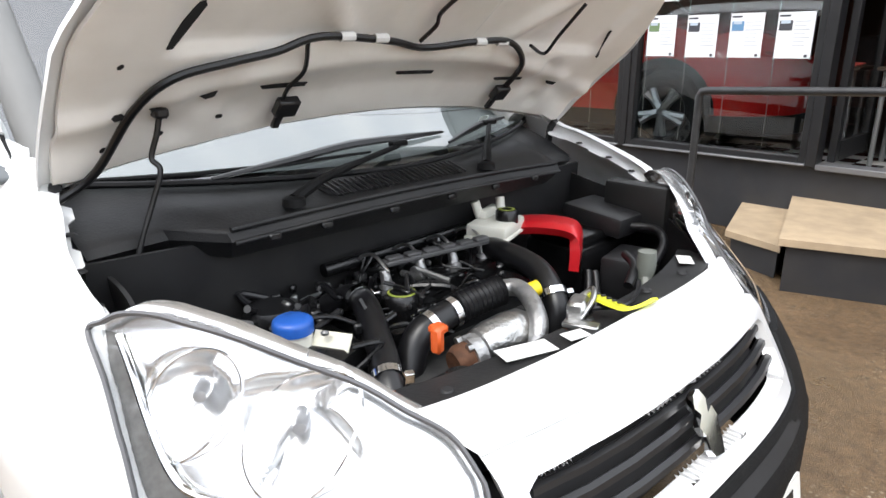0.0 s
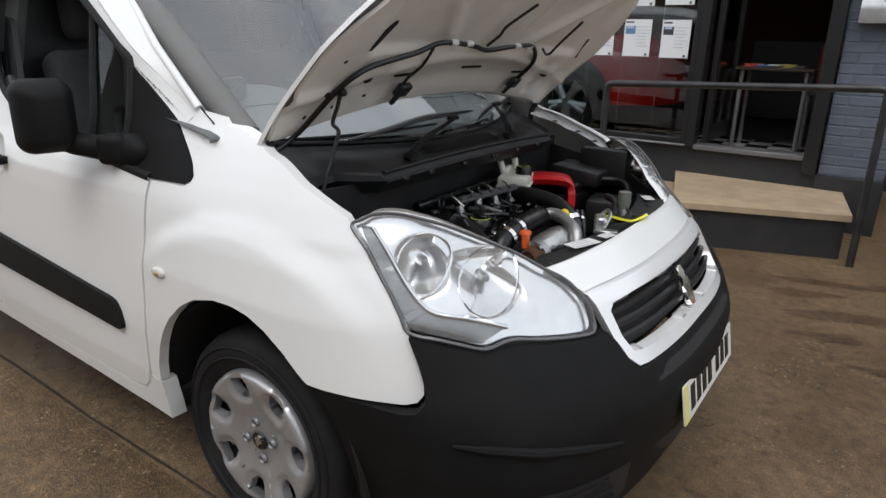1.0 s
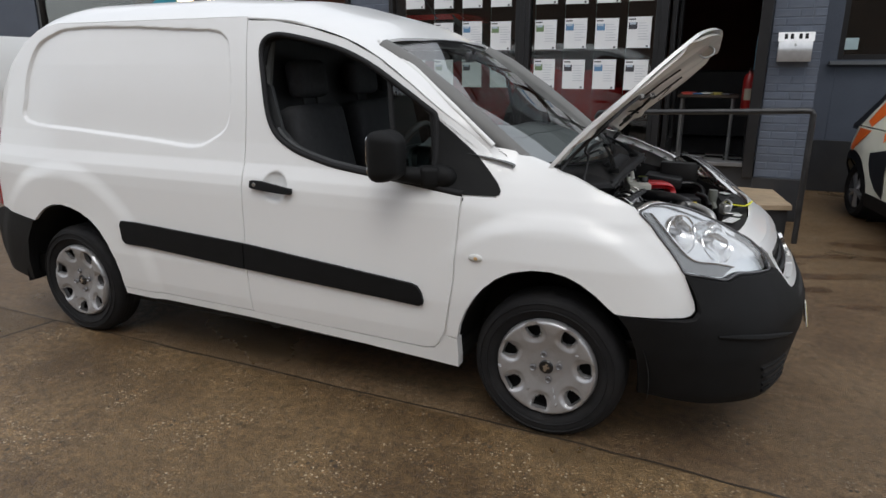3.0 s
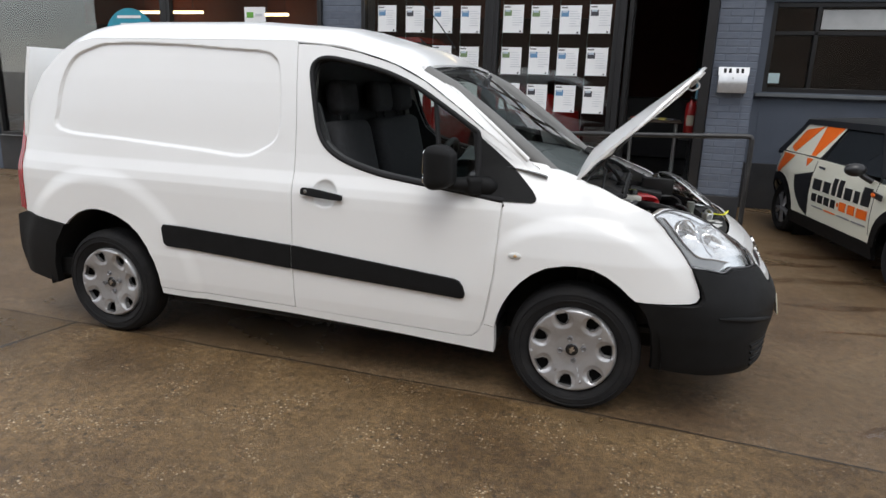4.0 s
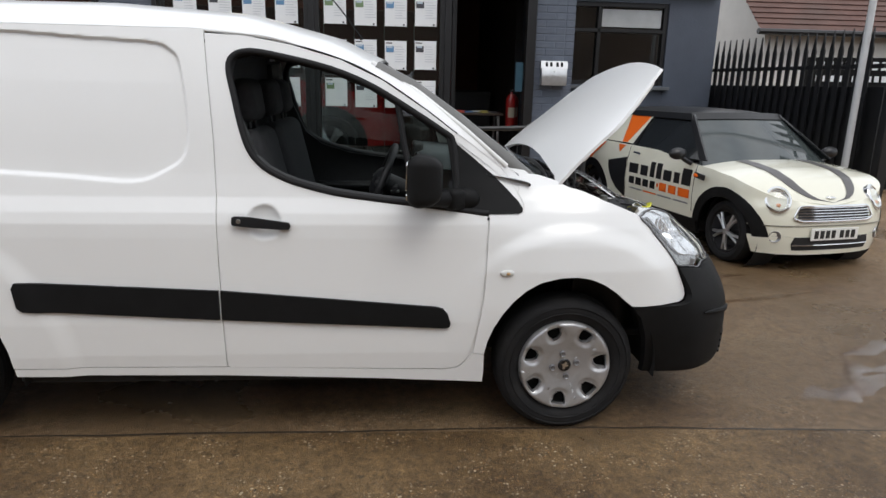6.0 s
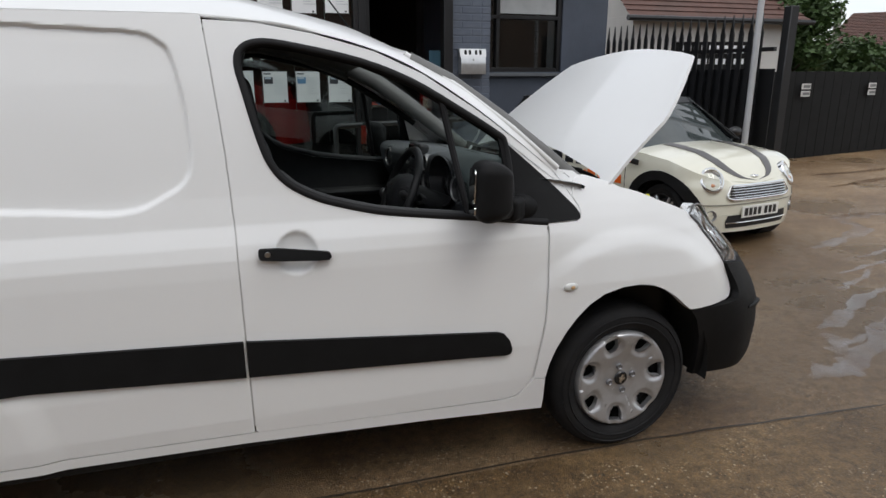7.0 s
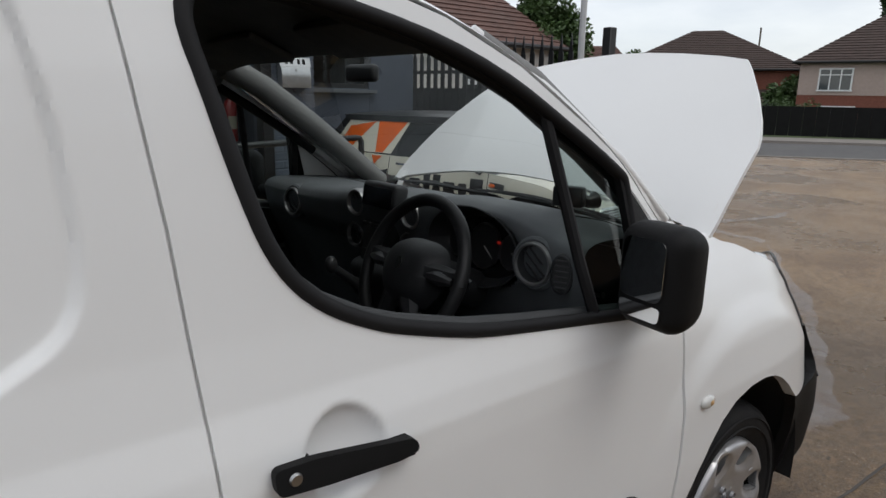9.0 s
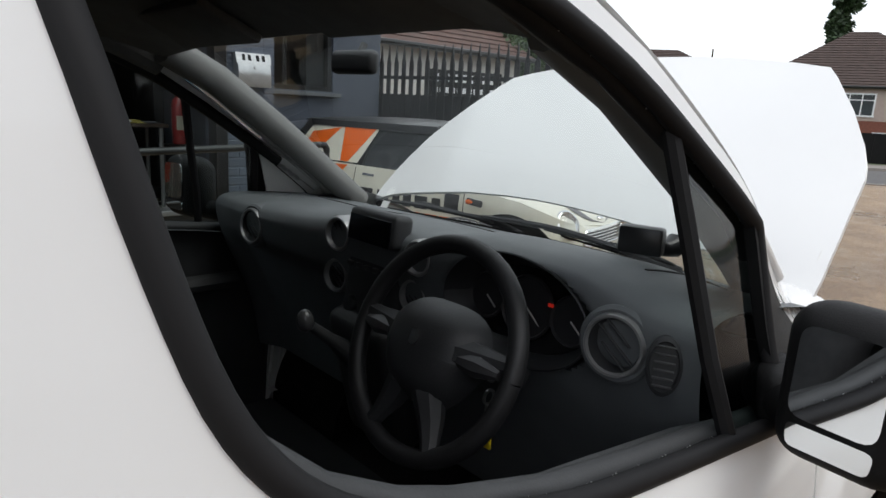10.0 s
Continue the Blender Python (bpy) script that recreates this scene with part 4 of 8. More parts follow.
solo("wall_behind", bm, mat("weathered_brown_wall", (.16, .12, .095), .8, var=.15, scale=1.2, dirt=(.08, .07, .06), dscale=.7, damt=.6), "plain unseen wall added across the yard to block low sky", "wall", kind="structure")

# ---------------------------------------------------------------- the shop
BRICKP = mat("blue_grey_painted_brick", (.094, .112, .148), .55, var=.10, scale=7, bump=.35, bscale=90, dirt=(.16, .17, .19), dscale=5, damt=.35, obj_random=.10)
RENDERP = mat("blue_grey_painted_wall", (.070, .084, .113), .6, var=.08, scale=3, bump=.25, bscale=45, dirt=(.06, .065, .08), dscale=2, damt=.4)
PLINTH = mat("dark_grey_plinth", (.022, .023, .026), .5, var=.2, scale=4, dirt=(.05, .045, .04), dscale=3, damt=.5)
FRAME = mat("black_window_frame", (.014, .014, .015), .35, var=.1)
wall_front = thing("wall_front", "painted brick shop front with big windows", "wall", kind="structure")


def wall_box(x0, x1, y0, y1, z0, z1, material=RENDERP, name="wall_panel", parent=wall_front, bev=.004):
    bm = BM()
    add_box(bm, ((x0 + x1) / 2, (y0 + y1) / 2, (z0 + z1) / 2), (abs(x1 - x0), abs(y1 - y0), abs(z1 - z0)), None, bev)
    return part(name, bm, material, parent)


wall_box(-24, -9.5, 3.90, 4.2, 0, 3.6, RENDERP, "wall_panel")
wall_box(-9.5, .80, 3.90, 4.12, 0, .54, PLINTH, "plinth")
wall_box(.80, 1.25, 3.88, 4.3, 0, .42, PLINTH, "plinth")
wall_box(.81, 1.24, 3.912, 4.3, .42, 3.5, BRICKP, "pillar")
wall_box(-3.82, -3.27, 3.912, 4.3, .54, 3.5, BRICKP, "pillar")
wall_box(-9.5, 1.25, 3.90, 4.2, 3.0, 3.6, mat("dark_fascia", (.02, .02, .022), .4), "fascia")
wall_box(1.05, 1.25, 4.3, 5.9, 0, 3.6, RENDERP, "return_wall")
wall_right = thing("wall_right", "set-back blue-grey wall with one window", "wall", kind="structure")
for a in ((1.25, 1.60, 0, 3.6), (3.13, 3.86, 0, 3.6), (1.60, 3.13, 0, 1.56), (1.60, 3.13, 2.68, 3.6)):
    wall_box(a[0], a[1], 5.9, 6.15, a[2], a[3], RENDERP, "wall_panel", wall_right)
wall_box(1.25, 3.86, 5.87, 5.9, 0, .62, PLINTH, "plinth", wall_right)
wall_box(3.62, 3.86, 6.15, 12, 0, 3.6, RENDERP, "side_wall", wall_right)
wall_box(1.3, 3.80, 5.80, 5.9, 2.78, 3.45, mat("black_sign_board", (.015, .016, .018), .35), "sign_board", wall_right)
roof_slab = BM()
add_box(roof_slab, (-4.1, 7.5, 3.65), (10.9, 7.3, .12), None, .01)
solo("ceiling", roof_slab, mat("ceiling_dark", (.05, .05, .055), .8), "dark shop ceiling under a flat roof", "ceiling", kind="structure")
bm = BM()
add_box(bm, (2.5, 8.7, 3.65), (2.7, 5.4, .12), None, .01)
solo("roof_right", bm, mat("flat_roof_felt", (.05, .05, .05), .9), "flat felt roof over the side room", "roof", kind="structure")
# shop interior shell
bm = BM()
add_box(bm, (-4.2, 7.0, .40), (10.6, 5.8, .12), None, .003)
shop_floor = solo("floor", bm, mat("dark_floor_screed", (.03, .03, .032), .3), "dark shop floor with chequered tiles", "floor", kind="structure")
wi = thing("wall_inside", "dark red and black walls inside the shop", "wall", kind="structure")
wall_box(-9.5, 1.05, 9.9, 10.05, .4, 3.6, mat("dark_red_wall", (.09, .016, .010), .6), "back_wall", wi)
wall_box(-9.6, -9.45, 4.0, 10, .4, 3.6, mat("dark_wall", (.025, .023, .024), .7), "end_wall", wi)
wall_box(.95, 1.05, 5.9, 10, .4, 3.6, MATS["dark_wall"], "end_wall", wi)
# glazing
for x0, x1 in ((-9.4, -6.2), (-6.14, -3.82), (-3.27, -1.66), (-1.60, -.20)):
    w = thing("window_bay", "tall black-framed shop window", "window", kind="structure")
    w.name = "window_" + str(1 + sum(o.name.startswith("window_") and o.parent is None for o in scene.objects if o is not w))
    for a in ((x0, x0 + .05, .55, 3.0), (x1 - .05, x1, .55, 3.0), (x0 + .05, x1 - .05, .55, .60), (x0 + .05, x1 - .05, 2.94, 3.0)):
        wall_box(a[0], a[1], 3.86, 3.95, a[2], a[3], FRAME, "window_frame", w)
    bm = BM()
    add_box(bm, ((x0 + x1) / 2, 3.92, 1.77), (x1 - x0 - .1, .006, 2.34), None, 0)
    part("pane", bm, GLASS_SHOP, w)
    wall_box(x0, x1, 3.82, 3.92, .54, .555, mat("grey_metal_sill", (.20, .20, .205), .35, metal=.5), "window_sill", w)
for x in (-1.63, -6.17):
    wall_box(x - .03, x + .03, 3.85, 3.97, .54, 3.0, FRAME, "mullion")
wall_box(-.20, -.13, 3.84, 3.98, .54, 3.0, FRAME, "door_post")
wall_box(.70, .80, 3.84, 3.98, .42, 3.0, FRAME, "door_post")
wall_box(-.13, .70, 3.84, 4.0, .52, .56, mat("grey_metal_sill", (.2, .2, .2), .35), "threshold")

# platform and rail
BEIGE = mat("beige_stone_tread", (.42, .32, .21), .6, var=.12, scale=9, bump=.2, bscale=60, dirt=(.25, .19, .13), dscale=4, damt=.5)
step = thing("step", "concrete step with a beige tread before the shop door", "step", kind="structure")
for poly, z0, z1, mt, nm in (([(.07, 2.72), (1.13, 3.09), (1.0, 3.90), (-.26, 3.90)], .27, .312, BEIGE, "tread"), ([(.10, 2.76), (1.10, 3.11), (.98, 3.89), (-.23, 3.89)], 0, .27, PLINTH, "riser"),
                             ([(-.36, 3.05), (.02, 2.92), (-.22, 3.9), (-.60, 3.9)], .17, .21, BEIGE, "tread"), ([(-.33, 3.08), (.0, 2.95), (-.25, 3.89), (-.57, 3.89)], 0, .17, PLINTH, "riser")):
    bm = BM()
    add_prism(bm, poly, z0, z1)
    part(nm, bm, mt, step)
rail = thing("handrail", "black tubular steel handrail before the shop", "railing")
RAILM = mat("black_rail_paint", (.02, .02, .021), .38, var=.2, scale=15, dirt=(.07, .07, .07), dscale=8, damt=.4)
bm = BM()
add_tube(bm, [(-.60, 2.99, .90), (-.60, 2.99, 1.04), (-.585, 2.99, 1.068), (-.55, 2.99, 1.075), (1.12, 2.99, 1.132), (1.16, 2.99, 1.128), (1.175, 2.99, 1.10)], .024, 12)
part("top_rail", bm, RAILM, rail)
for x, z in ((-.60, .92), (1.175, 1.11)):
    bm = BM()
    add_tube(bm, [(x, 2.99, 0), (x, 2.99, z)], .024, 12)
    part("post", bm, RAILM, rail)

# ---------------------------------------------------------------- fence, hoarding, pole
FENCEM = mat("black_fence_paint", (.010, .010, .011), .42, var=.2)
F0, F1 = Vector((3.90, 6.30, 0)), Vector((4.30, 3.10, 0))
fence = thing("palisade_fence", "black steel palisade fence with pointed pales", "fence")
fd = (F1 - F0).normalized()
fn = Vector((-fd.y, fd.x, 0))
pale_bm = BM()
add_prism(pale_bm, [(-.033, 0), (.033, 0), (.033, 1.98), (.012, 2.04), (.016, 2.07), (0, 2.20), (-.016, 2.07), (-.012, 2.04), (-.033, 1.98)], -.008, .008, Matrix.Rotation(radians(90), 4, "X"))
pale_me = finish("pale", pale_bm, FENCEM, 0)
L = (F1 - F0).length
for i in range(int(L / .135)):
    o = new("pale", pale_me)
    o.parent = fence
    o.matrix_basis = Matrix.Translation(F0 + fd * (.07 + .135 * i)) @ Matrix.Rotation(math.atan2(fd.y, fd.x), 4, "Z")
for z in (.35, 1.80):
    bm = BM()
    add_tube(bm, [F0 + fn * .035 + Vector((0, 0, z)), F1 + fn * .035 + Vector((0, 0, z))], .032, 4)
    part("rail", bm, FENCEM, fence)
bm = BM()
add_box(bm, ((F0 + F1) / 2 + fn * .075 + Vector((0, 0, .80))), (.012, L, 1.58), Matrix.Rotation(math.atan2(fd.y, fd.x) - math.pi / 2, 3, "Z"), .002)
part("backing_sheet", bm, FENCEM, fence)
bm = BM()
add_box(bm, (4.37, 2.98, 1.12), (.11, .11, 2.24), None, .008)
solo("gate_post", bm, FENCEM, "thick square black steel gate post", "post")
bm = BM()
add_tube(bm, [(4.10, 3.14, 0), (4.10, 3.14, 7.5)], [.036, .032], 14)
solo("flag_pole", bm, mat("galvanised_pole", (.55, .56, .57), .45, metal=.3, var=.06, scale=5), "tall slim pale grey steel pole", "pole")
hoard = thing("hoarding", "black boarded fence along the road with small signs", "fence")
HB = mat("black_boarding", (.006, .006, .006), .7, var=.3, scale=5, spec=.2)
H0, H1 = Vector((6.4, 6.2, 0)), Vector((12.75, 7.62, 0))
hd = (H1 - H0).normalized()
hl = (H1 - H0).length
for i in range(int(hl / .30)):
    bm = BM()
    add_box(bm, H0 + hd * (.15 + .30 * i) + Vector((0, 0, .79)), (.292, .03, 1.57 + random.uniform(-.008, .008)), Matrix.Rotation(math.atan2(hd.y, hd.x), 3, "Z"), .003)
    part("board", bm, HB, hoard)

# ---------------------------------------------------------------- bungalow and houses
TILE = mat("brown_roof_tile", (.115, .060, .048), .75, var=.18, scale=3, bump=.4, bscale=25, dirt=(.09, .06, .05), dscale=1.2, damt=.6)
TILE2 = mat("dark_roof_tile", (.058, .038, .032), .75, var=.18, scale=3, bump=.4, bscale=25)
PEBBLE = mat("off_white_render", (.62, .60, .56), .8, var=.06, scale=2, bump=.3, bscale=30)
REDBRICK = mat("red_brick_wall", (.19, .065, .042), .8, var=.2, scale=9, bump=.4, bscale=40)
UPVC = mat("white_window_frame", (.75, .76, .76), .35)
PANE_D = mat("dark_window_glass", (.05, .06, .065), .06, spec=.8)


def tiled_roof(parent, corners, rows, material, thick=.03):
    """A roof slope of overlapping courses between eaves a-b and ridge d-c."""
    a, b, c, d = (Vector(p) for p in corners)
    n = (b - a).cross(d - a).normalized()
    n = n if n.z > 0 else -n
    bm = BM()
    last = None
    for i in range(rows):
        t0, t1 = i / rows, (i + 1) / rows
        p = [a.lerp(d, t0) + n * thick, b.lerp(c, t0) + n * thick, b.lerp(c, t1) + n * .004, a.lerp(d, t1) + n * .004]
        q = [a.lerp(d, t0), b.lerp(c, t0)]
        vs = [bm.verts.new(v) for v in p]
        ws_ = [last[3], last[2]] if last else [bm.verts.new(v) for v in q]
        last = vs
        bm.faces.new(vs)
        bm.faces.new((ws_[0], ws_[1], vs[1], vs[0]))
    return part("roof_slope", bm, material, parent, smooth=0)


bung = thing("bungalow", "off-white bungalow with a brown tiled roof behind the fence", "house")
wall_box(6.75, 10.95, 9.7, 16, 0, 2.75, PEBBLE, "wall", bung)
bm = BM()
add_prism(bm, [(9.7, 2.75), (16, 2.75), (12.85, 5.6)], 6.75, 6.95, Matrix(((0, 0, 1, 0), (1, 0, 0, 0), (0, 1, 0, 0), (0, 0, 0, 1))))
part("gable", bm, PEBBLE, bung)
tiled_roof(bung, [(6.45, 9.4, 2.70), (11.2, 9.4, 2.70), (8.6, 12.85, 5.7), (6.45, 12.85, 5.7)], 26, TILE)
tiled_roof(bung, [(11.2, 9.4, 2.70), (11.2, 16.3, 2.70), (8.6, 12.85, 5.7), (8.6, 12.85, 5.7)], 26, TILE)
tiled_roof(bung, [(6.45, 16.3, 2.70), (11.2, 16.3, 2.70), (8.6, 12.85, 5.7), (6.45, 12.85, 5.7)], 26, TILE)
bm = BM()
add_tube(bm, [(6.4, 9.36, 2.66), (11.25, 9.36, 2.66)], .06, 8)
part("gutter", bm, FRAME, bung)


# ---------------------------------------------------------------- van: outer fittings
def rot_to(d, up="Y"):
    return Vector(d).normalized().to_track_quat("Z", up).to_matrix().to_4x4()


def blob(bm, c, r, m=None, n=10):
    """A soft egg-shaped body with radii r."""
    g = bmesh.ops.create_uvsphere(bm, u_segments=n * 2, v_segments=n, radius=1.0)
    mm = Matrix.Translation(c) @ (m or Matrix()) @ Matrix.Diagonal((*r, 1))
    bmesh.ops.transform(bm, matrix=mm, verts=g["verts"])
    return g["verts"]


def door_fittings(d, sgn):
    # pull handle, straight across the dish
    def grip(x, z, out=0.0):
        k = (x + 1.43) / .29
        return flank(-1.43, z, out).lerp(flank(-1.14, z, out), k)

    bm = BM()
    add_panel(bm, round_poly([(-1.408, .956), (-1.408, .990), (-1.345, .988), (-1.180, .966), (-1.175, .945), (-1.21, .940), (-1.335, .948)], .012, 4), grip, .03, .03, .014, .026)
    for x0, x1, z_ in ((-1.395, -1.345, .971), (-1.212, -1.184, .953)):
        add_panel(bm, [(x0, z_ - .012), (x1, z_ - .013), (x1, z_ + .011), (x0, z_ + .012)], flank, .03, .03, .026, .024)
    h = part("door_handle", bm, BLACKP, d, "black plastic pull handle")
    bm = BM()
    add_lathe(bm, [(0, .004), (.008, .004), (.010, 0)], Matrix.Translation(grip(-1.380, .972, .026)) @ rot_to((0, -1, 0)), 14)
    part("key_lock", bm, STEEL, h)
    # quarter light bar
    bm = BM()
    add_tube(bm, [flank(-.750, 1.440, -.014), flank(-.724, 1.29, -.012), flank(-.697, 1.15, -.010), flank(-.680, 1.045, -.008)], .0125, 8)
    part("quarter_light_bar", bm, SEAL, d)
    # quarter pane
    bm = BM()
    add_panel(bm, [(-.745, 1.43), (-.51, 1.285), (-.505, 1.03), (-.68, 1.045)], flank, .03, .03, 0, -.014)
    part("quarter_light", bm, GLASS_S, d)
    # inner trim
    bm = BM()
    add_panel(bm, [(-1.43, .36), (-.48, .36), (-.43, .99), (-.70, 1.035), (-1.04, 1.072), (-1.22, 1.13), (-1.32, 1.21), (-1.40, 1.40), (-1.45, 1.42)], lambda x, z, o=0: skin(x, z, o - .06 - .02 * sm(.75, .6, z)), .05, .05, .02)
    part("door_trim", bm, mat("dark_grey_trim", (.036, .038, .040), .6, var=.12, scale=20, bump=.1, bscale=300), d)
    bm = BM()
    add_tube(bm, [skin(x, z, -.030) for x, z in [(-1.43, 1.50)] + WIN_TOP[:8] + [(-.45, 1.25)]], .017, 10)
    part("window_frame", bm, SEAL, d)
    bm = BM()
    lo = [skin(x, z, -.035) for x, z in WIN_LOW[:9]]
    add_tube(bm, lo, .016, 10)
    part("window_ledge", bm, mat("dark_grey_trim", (.03, .03, .03)), d)
    bm = BM()
    add_tube(bm, [skin(x, .86, -.10) for x in (-1.25, -1.1, -.9, -.7, -.58)], .028, 8)
    part("armrest", bm, MATS["dark_grey_trim"], d)


door_fittings(door, 1)
for o in list(door.children):
    if o.name.split(".")[0] not in ("window_seal",):
        k = mirrored(o)
        k.parent = door_l
        k.scale = (1, 1, 1)
# side glass on the far door is up
bm = BM()
add_panel(bm, WIN_LOW[2:] + WIN_TOP[:6] + [(-.75, 1.43), (-.697, 1.15), (-.682, 1.045)], flank, .06, .06, 0, -.012)
part("door_glass", bm, GLASS_S, door_l)

# door mirrors
MIRR = mat("mirror_glass", (.85, .87, .88), .02, metal=1.0, var=.01)


def door_mirror(sgn):
    t = thing("door_mirror", "", "")
    t.parent = van
    t.scale = (1, sgn, 1)
    tagged(t, "square black plastic door mirror on a stubby arm")
    c = Vector((-.658, -.988, 1.151))
    bm = BM()
    add_box(bm, (0, 0, 0), (.100, .160, .210), None, .043, 7)
    for v in bm.verts:
        k = (v.co.x + .05) / .10
        v.co.y *= 1 - .22 * max(0, k) ** 2
        v.co.z *= 1 - .20 * max(0, k) ** 2
        v.co.x += .035 * (1 - (v.co.y / .1) ** 2) * max(0, k) - .0
    bmesh.ops.transform(bm, matrix=Matrix.Translation(c) @ Matrix.Rotation(radians(-8), 4, "Z"), verts=bm.verts[:])
    part("mirror_shell", bm, BLACKP, t)
    bm = BM()
    add_prism(bm, round_poly([(-.050, -.036), (.050, -.036), (.050, .078), (-.050, .078)], .020, 4), 0, .003, Matrix.Translation(c + Vector((-.0505, .006, 0))) @ Matrix.Rotation(radians(-9), 4, "Z") @ Matrix.Rotation(radians(-88), 4, "Y") @ Matrix.Rotation(radians(-90), 4, "Z"))
    part("mirror_glass", bm, MIRR, t, "main mirror glass")
    bm = BM()
    add_prism(bm, round_poly([(-.046, -.074), (.046, -.074), (.049, -.044), (-.049, -.044)], .010, 3), 0, .004, Matrix.Translation(c + Vector((-.0495, .006, 0))) @ Matrix.Rotation(radians(-8), 4, "Z") @ Matrix.Rotation(radians(-90), 4, "Y") @ Matrix.Rotation(radians(-90), 4, "Z"))
    part("lower_glass", bm, MIRR, t, "small wide-angle lower glass")
    bm = BM()
    add_box(bm, (-.520, -.872, 1.062), (.085, .085, .085), Matrix.Rotation(radians(38), 3, "Z"), .022, 4)
    add_tube(bm, [(-.50, -.85, 1.062), (-.56, -.90, 1.066), (-.615, -.94, 1.075), (-.645, -.96, 1.085)], [.040, .036, .032, .030], 14)
    blob(bm, (-.475, -.845, 1.058), (.07, .045, .05))
    part("mirror_arm", bm, BLACKP, t)
    return t


door_mirror(1)
door_mirror(-1)
# side repeaters
for s_ in (1, -1):
    rp_ = thing("side_repeater", "", "")
    rp_.parent = van
    rp_.scale = (1, s_, 1)
    tagged(rp_, "small clear side repeater lamp")
    p0 = flank(-.291, .757, .002)
    bm = BM()
    blob(bm, p0, (.030, .010, .016))
    part("repeater_lens", bm, mat("clear_lamp_plastic", (.62, .62, .60), .08, coat=.6, var=.1, scale=60), rp_)
    bm = BM()
    blob(bm, p0 + Vector((.004, -.005, 0)), (.011, .008, .008))
    part("repeater_bulb", bm, mat("amber_bulb", (.45, .28, .12), .3), rp_)
# badge, plate and bumper details
bm = BM()
badge_poly = [(-.018, -.055), (.012, -.060), (.022, -.035), (.010, -.012), (.030, .004), (.024, .022), (.006, .016), (.014, .040), (.002, .060), (-.020, .056), (-.030, .036), (-.016, .020), (-.034, .004), (-.024, -.016), (-.008, -.022), (-.026, -.040)]
add_prism(bm, badge_poly, 0, .014, Matrix.Translation(skin(1, .712, .004)) @ Matrix.Rotation(radians(90), 4, "Z") @ Matrix.Rotation(radians(62), 4, "X"))
part("nose_badge", bm, CHROME, van, "chrome emblem on the grille")
plate = thing("number_plate", "", "")
plate.parent = van
tagged(plate, "white number plate with black marks")
PM = Matrix.Translation((.959, 0, .475)) @ Matrix.Rotation(radians(90), 4, "Z") @ Matrix.Rotation(radians(80), 4, "X")
bm = BM()
add_prism(bm, round_poly([(-.26, -.056), (.26, -.056), (.26, .056), (-.26, .056)], .008, 3), 0, .004, PM)
part("plate_board", bm, mat("plate_white", (.78, .78, .74), .3), plate)
bm = BM()
add_prism(bm, [(-.258, -.054), (-.222, -.054), (-.222, .054), (-.258, .054)], .0042, .0052, PM)
part("plate_band", bm, mat("plate_green_band", (.75, .72, .25), .4), plate)
for k in range(7):
    x0 = -.20 + k * .058 + (.03 if k > 3 else 0)
    bm = BM()
    add_prism(bm, [(x0, -.036), (x0 + .040, -.036), (x0 + .040, .036), (x0, .036)], .0042, .0054, PM)
    part("plate_bar", bm, mat("plate_black", (.012, .012, .012), .4), plate)
for s_ in (1, -1):
    fl = thing("fog_recess", "", "")
    fl.parent = van
    fl.scale = (1, s_, 1)
    tagged(fl, "slats over a dark sheet drawn as a recess's shade")
    # Dark sheet just proud of the bumper, coloured as the recess's shade
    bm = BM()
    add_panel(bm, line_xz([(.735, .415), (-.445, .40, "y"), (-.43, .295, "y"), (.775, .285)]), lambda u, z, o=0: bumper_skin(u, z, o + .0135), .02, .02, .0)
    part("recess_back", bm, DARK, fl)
    for z in (.395, .36, .325, .295):
        bm = BM()
        add_tube(bm, [bumper_skin(u_of_x(x, z), z, .014) for x in (.74, .78, .82, .845)], .007, 6)
        part("recess_slat", bm, BLACKP, fl)
    bm = BM()
    add_tube(bm, [bumper_skin(u_of_x(x, z), z, .016) for x, z in ((.60, .548), (.66, .542), (.74, .528), (.82, .505), (.87, .482))], [.004, .011, .013, .011, .004], 8)
    part("bumper_crease", bm, BLACKP, fl)
# Two dark sheets on the bumper face paint the shade of the intake openings
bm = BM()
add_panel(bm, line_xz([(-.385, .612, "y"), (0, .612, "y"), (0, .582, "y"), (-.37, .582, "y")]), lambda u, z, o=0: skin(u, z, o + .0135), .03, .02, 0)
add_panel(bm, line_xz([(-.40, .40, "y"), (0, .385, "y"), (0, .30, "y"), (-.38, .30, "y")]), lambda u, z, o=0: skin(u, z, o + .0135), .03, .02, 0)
lg = part("lower_grille", bm, DARK, van, "dark sheets drawn as the shade of the lower intake")
mirrored(lg)

# ---------------------------------------------------------------- van: scuttle, wipers
SCUT = mat("weathered_black_plastic", (.016, .016, .017), .52, var=.25, scale=10, bump=.15, bscale=200, dirt=(.042, .041, .037), dscale=5, damt=.4, spec=.35)


def scut(u, v):
    s = 2 * v - 1
    p0 = ws(0, v) + Vector((-.02, 0, -.012))
    b = .115 * sm(.70, .80, abs(s))
    p1 = Vector((.086 - .015 * s * s - b, s * .73, 1.056 - .012 * s * s))
    p2 = Vector((.148 - b, s * .725, 1.032 - .022 * s * s))
    p3 = Vector((.160 - b, s * .72, 1.014 - .022 * s * s))
    p4 = Vector((.120 - b, s * .70, .962))
    q = [p0, p1, p2, p3, p4]
    t = u * 4
    i = min(3, int(t))
    return q[i].lerp(q[i + 1], t - i)


bm = BM()
add_grid(bm, scut, 16, 40, .006)
scuttle = part("scuttle", bm, SCUT, van, "weathered black plastic scuttle tray")
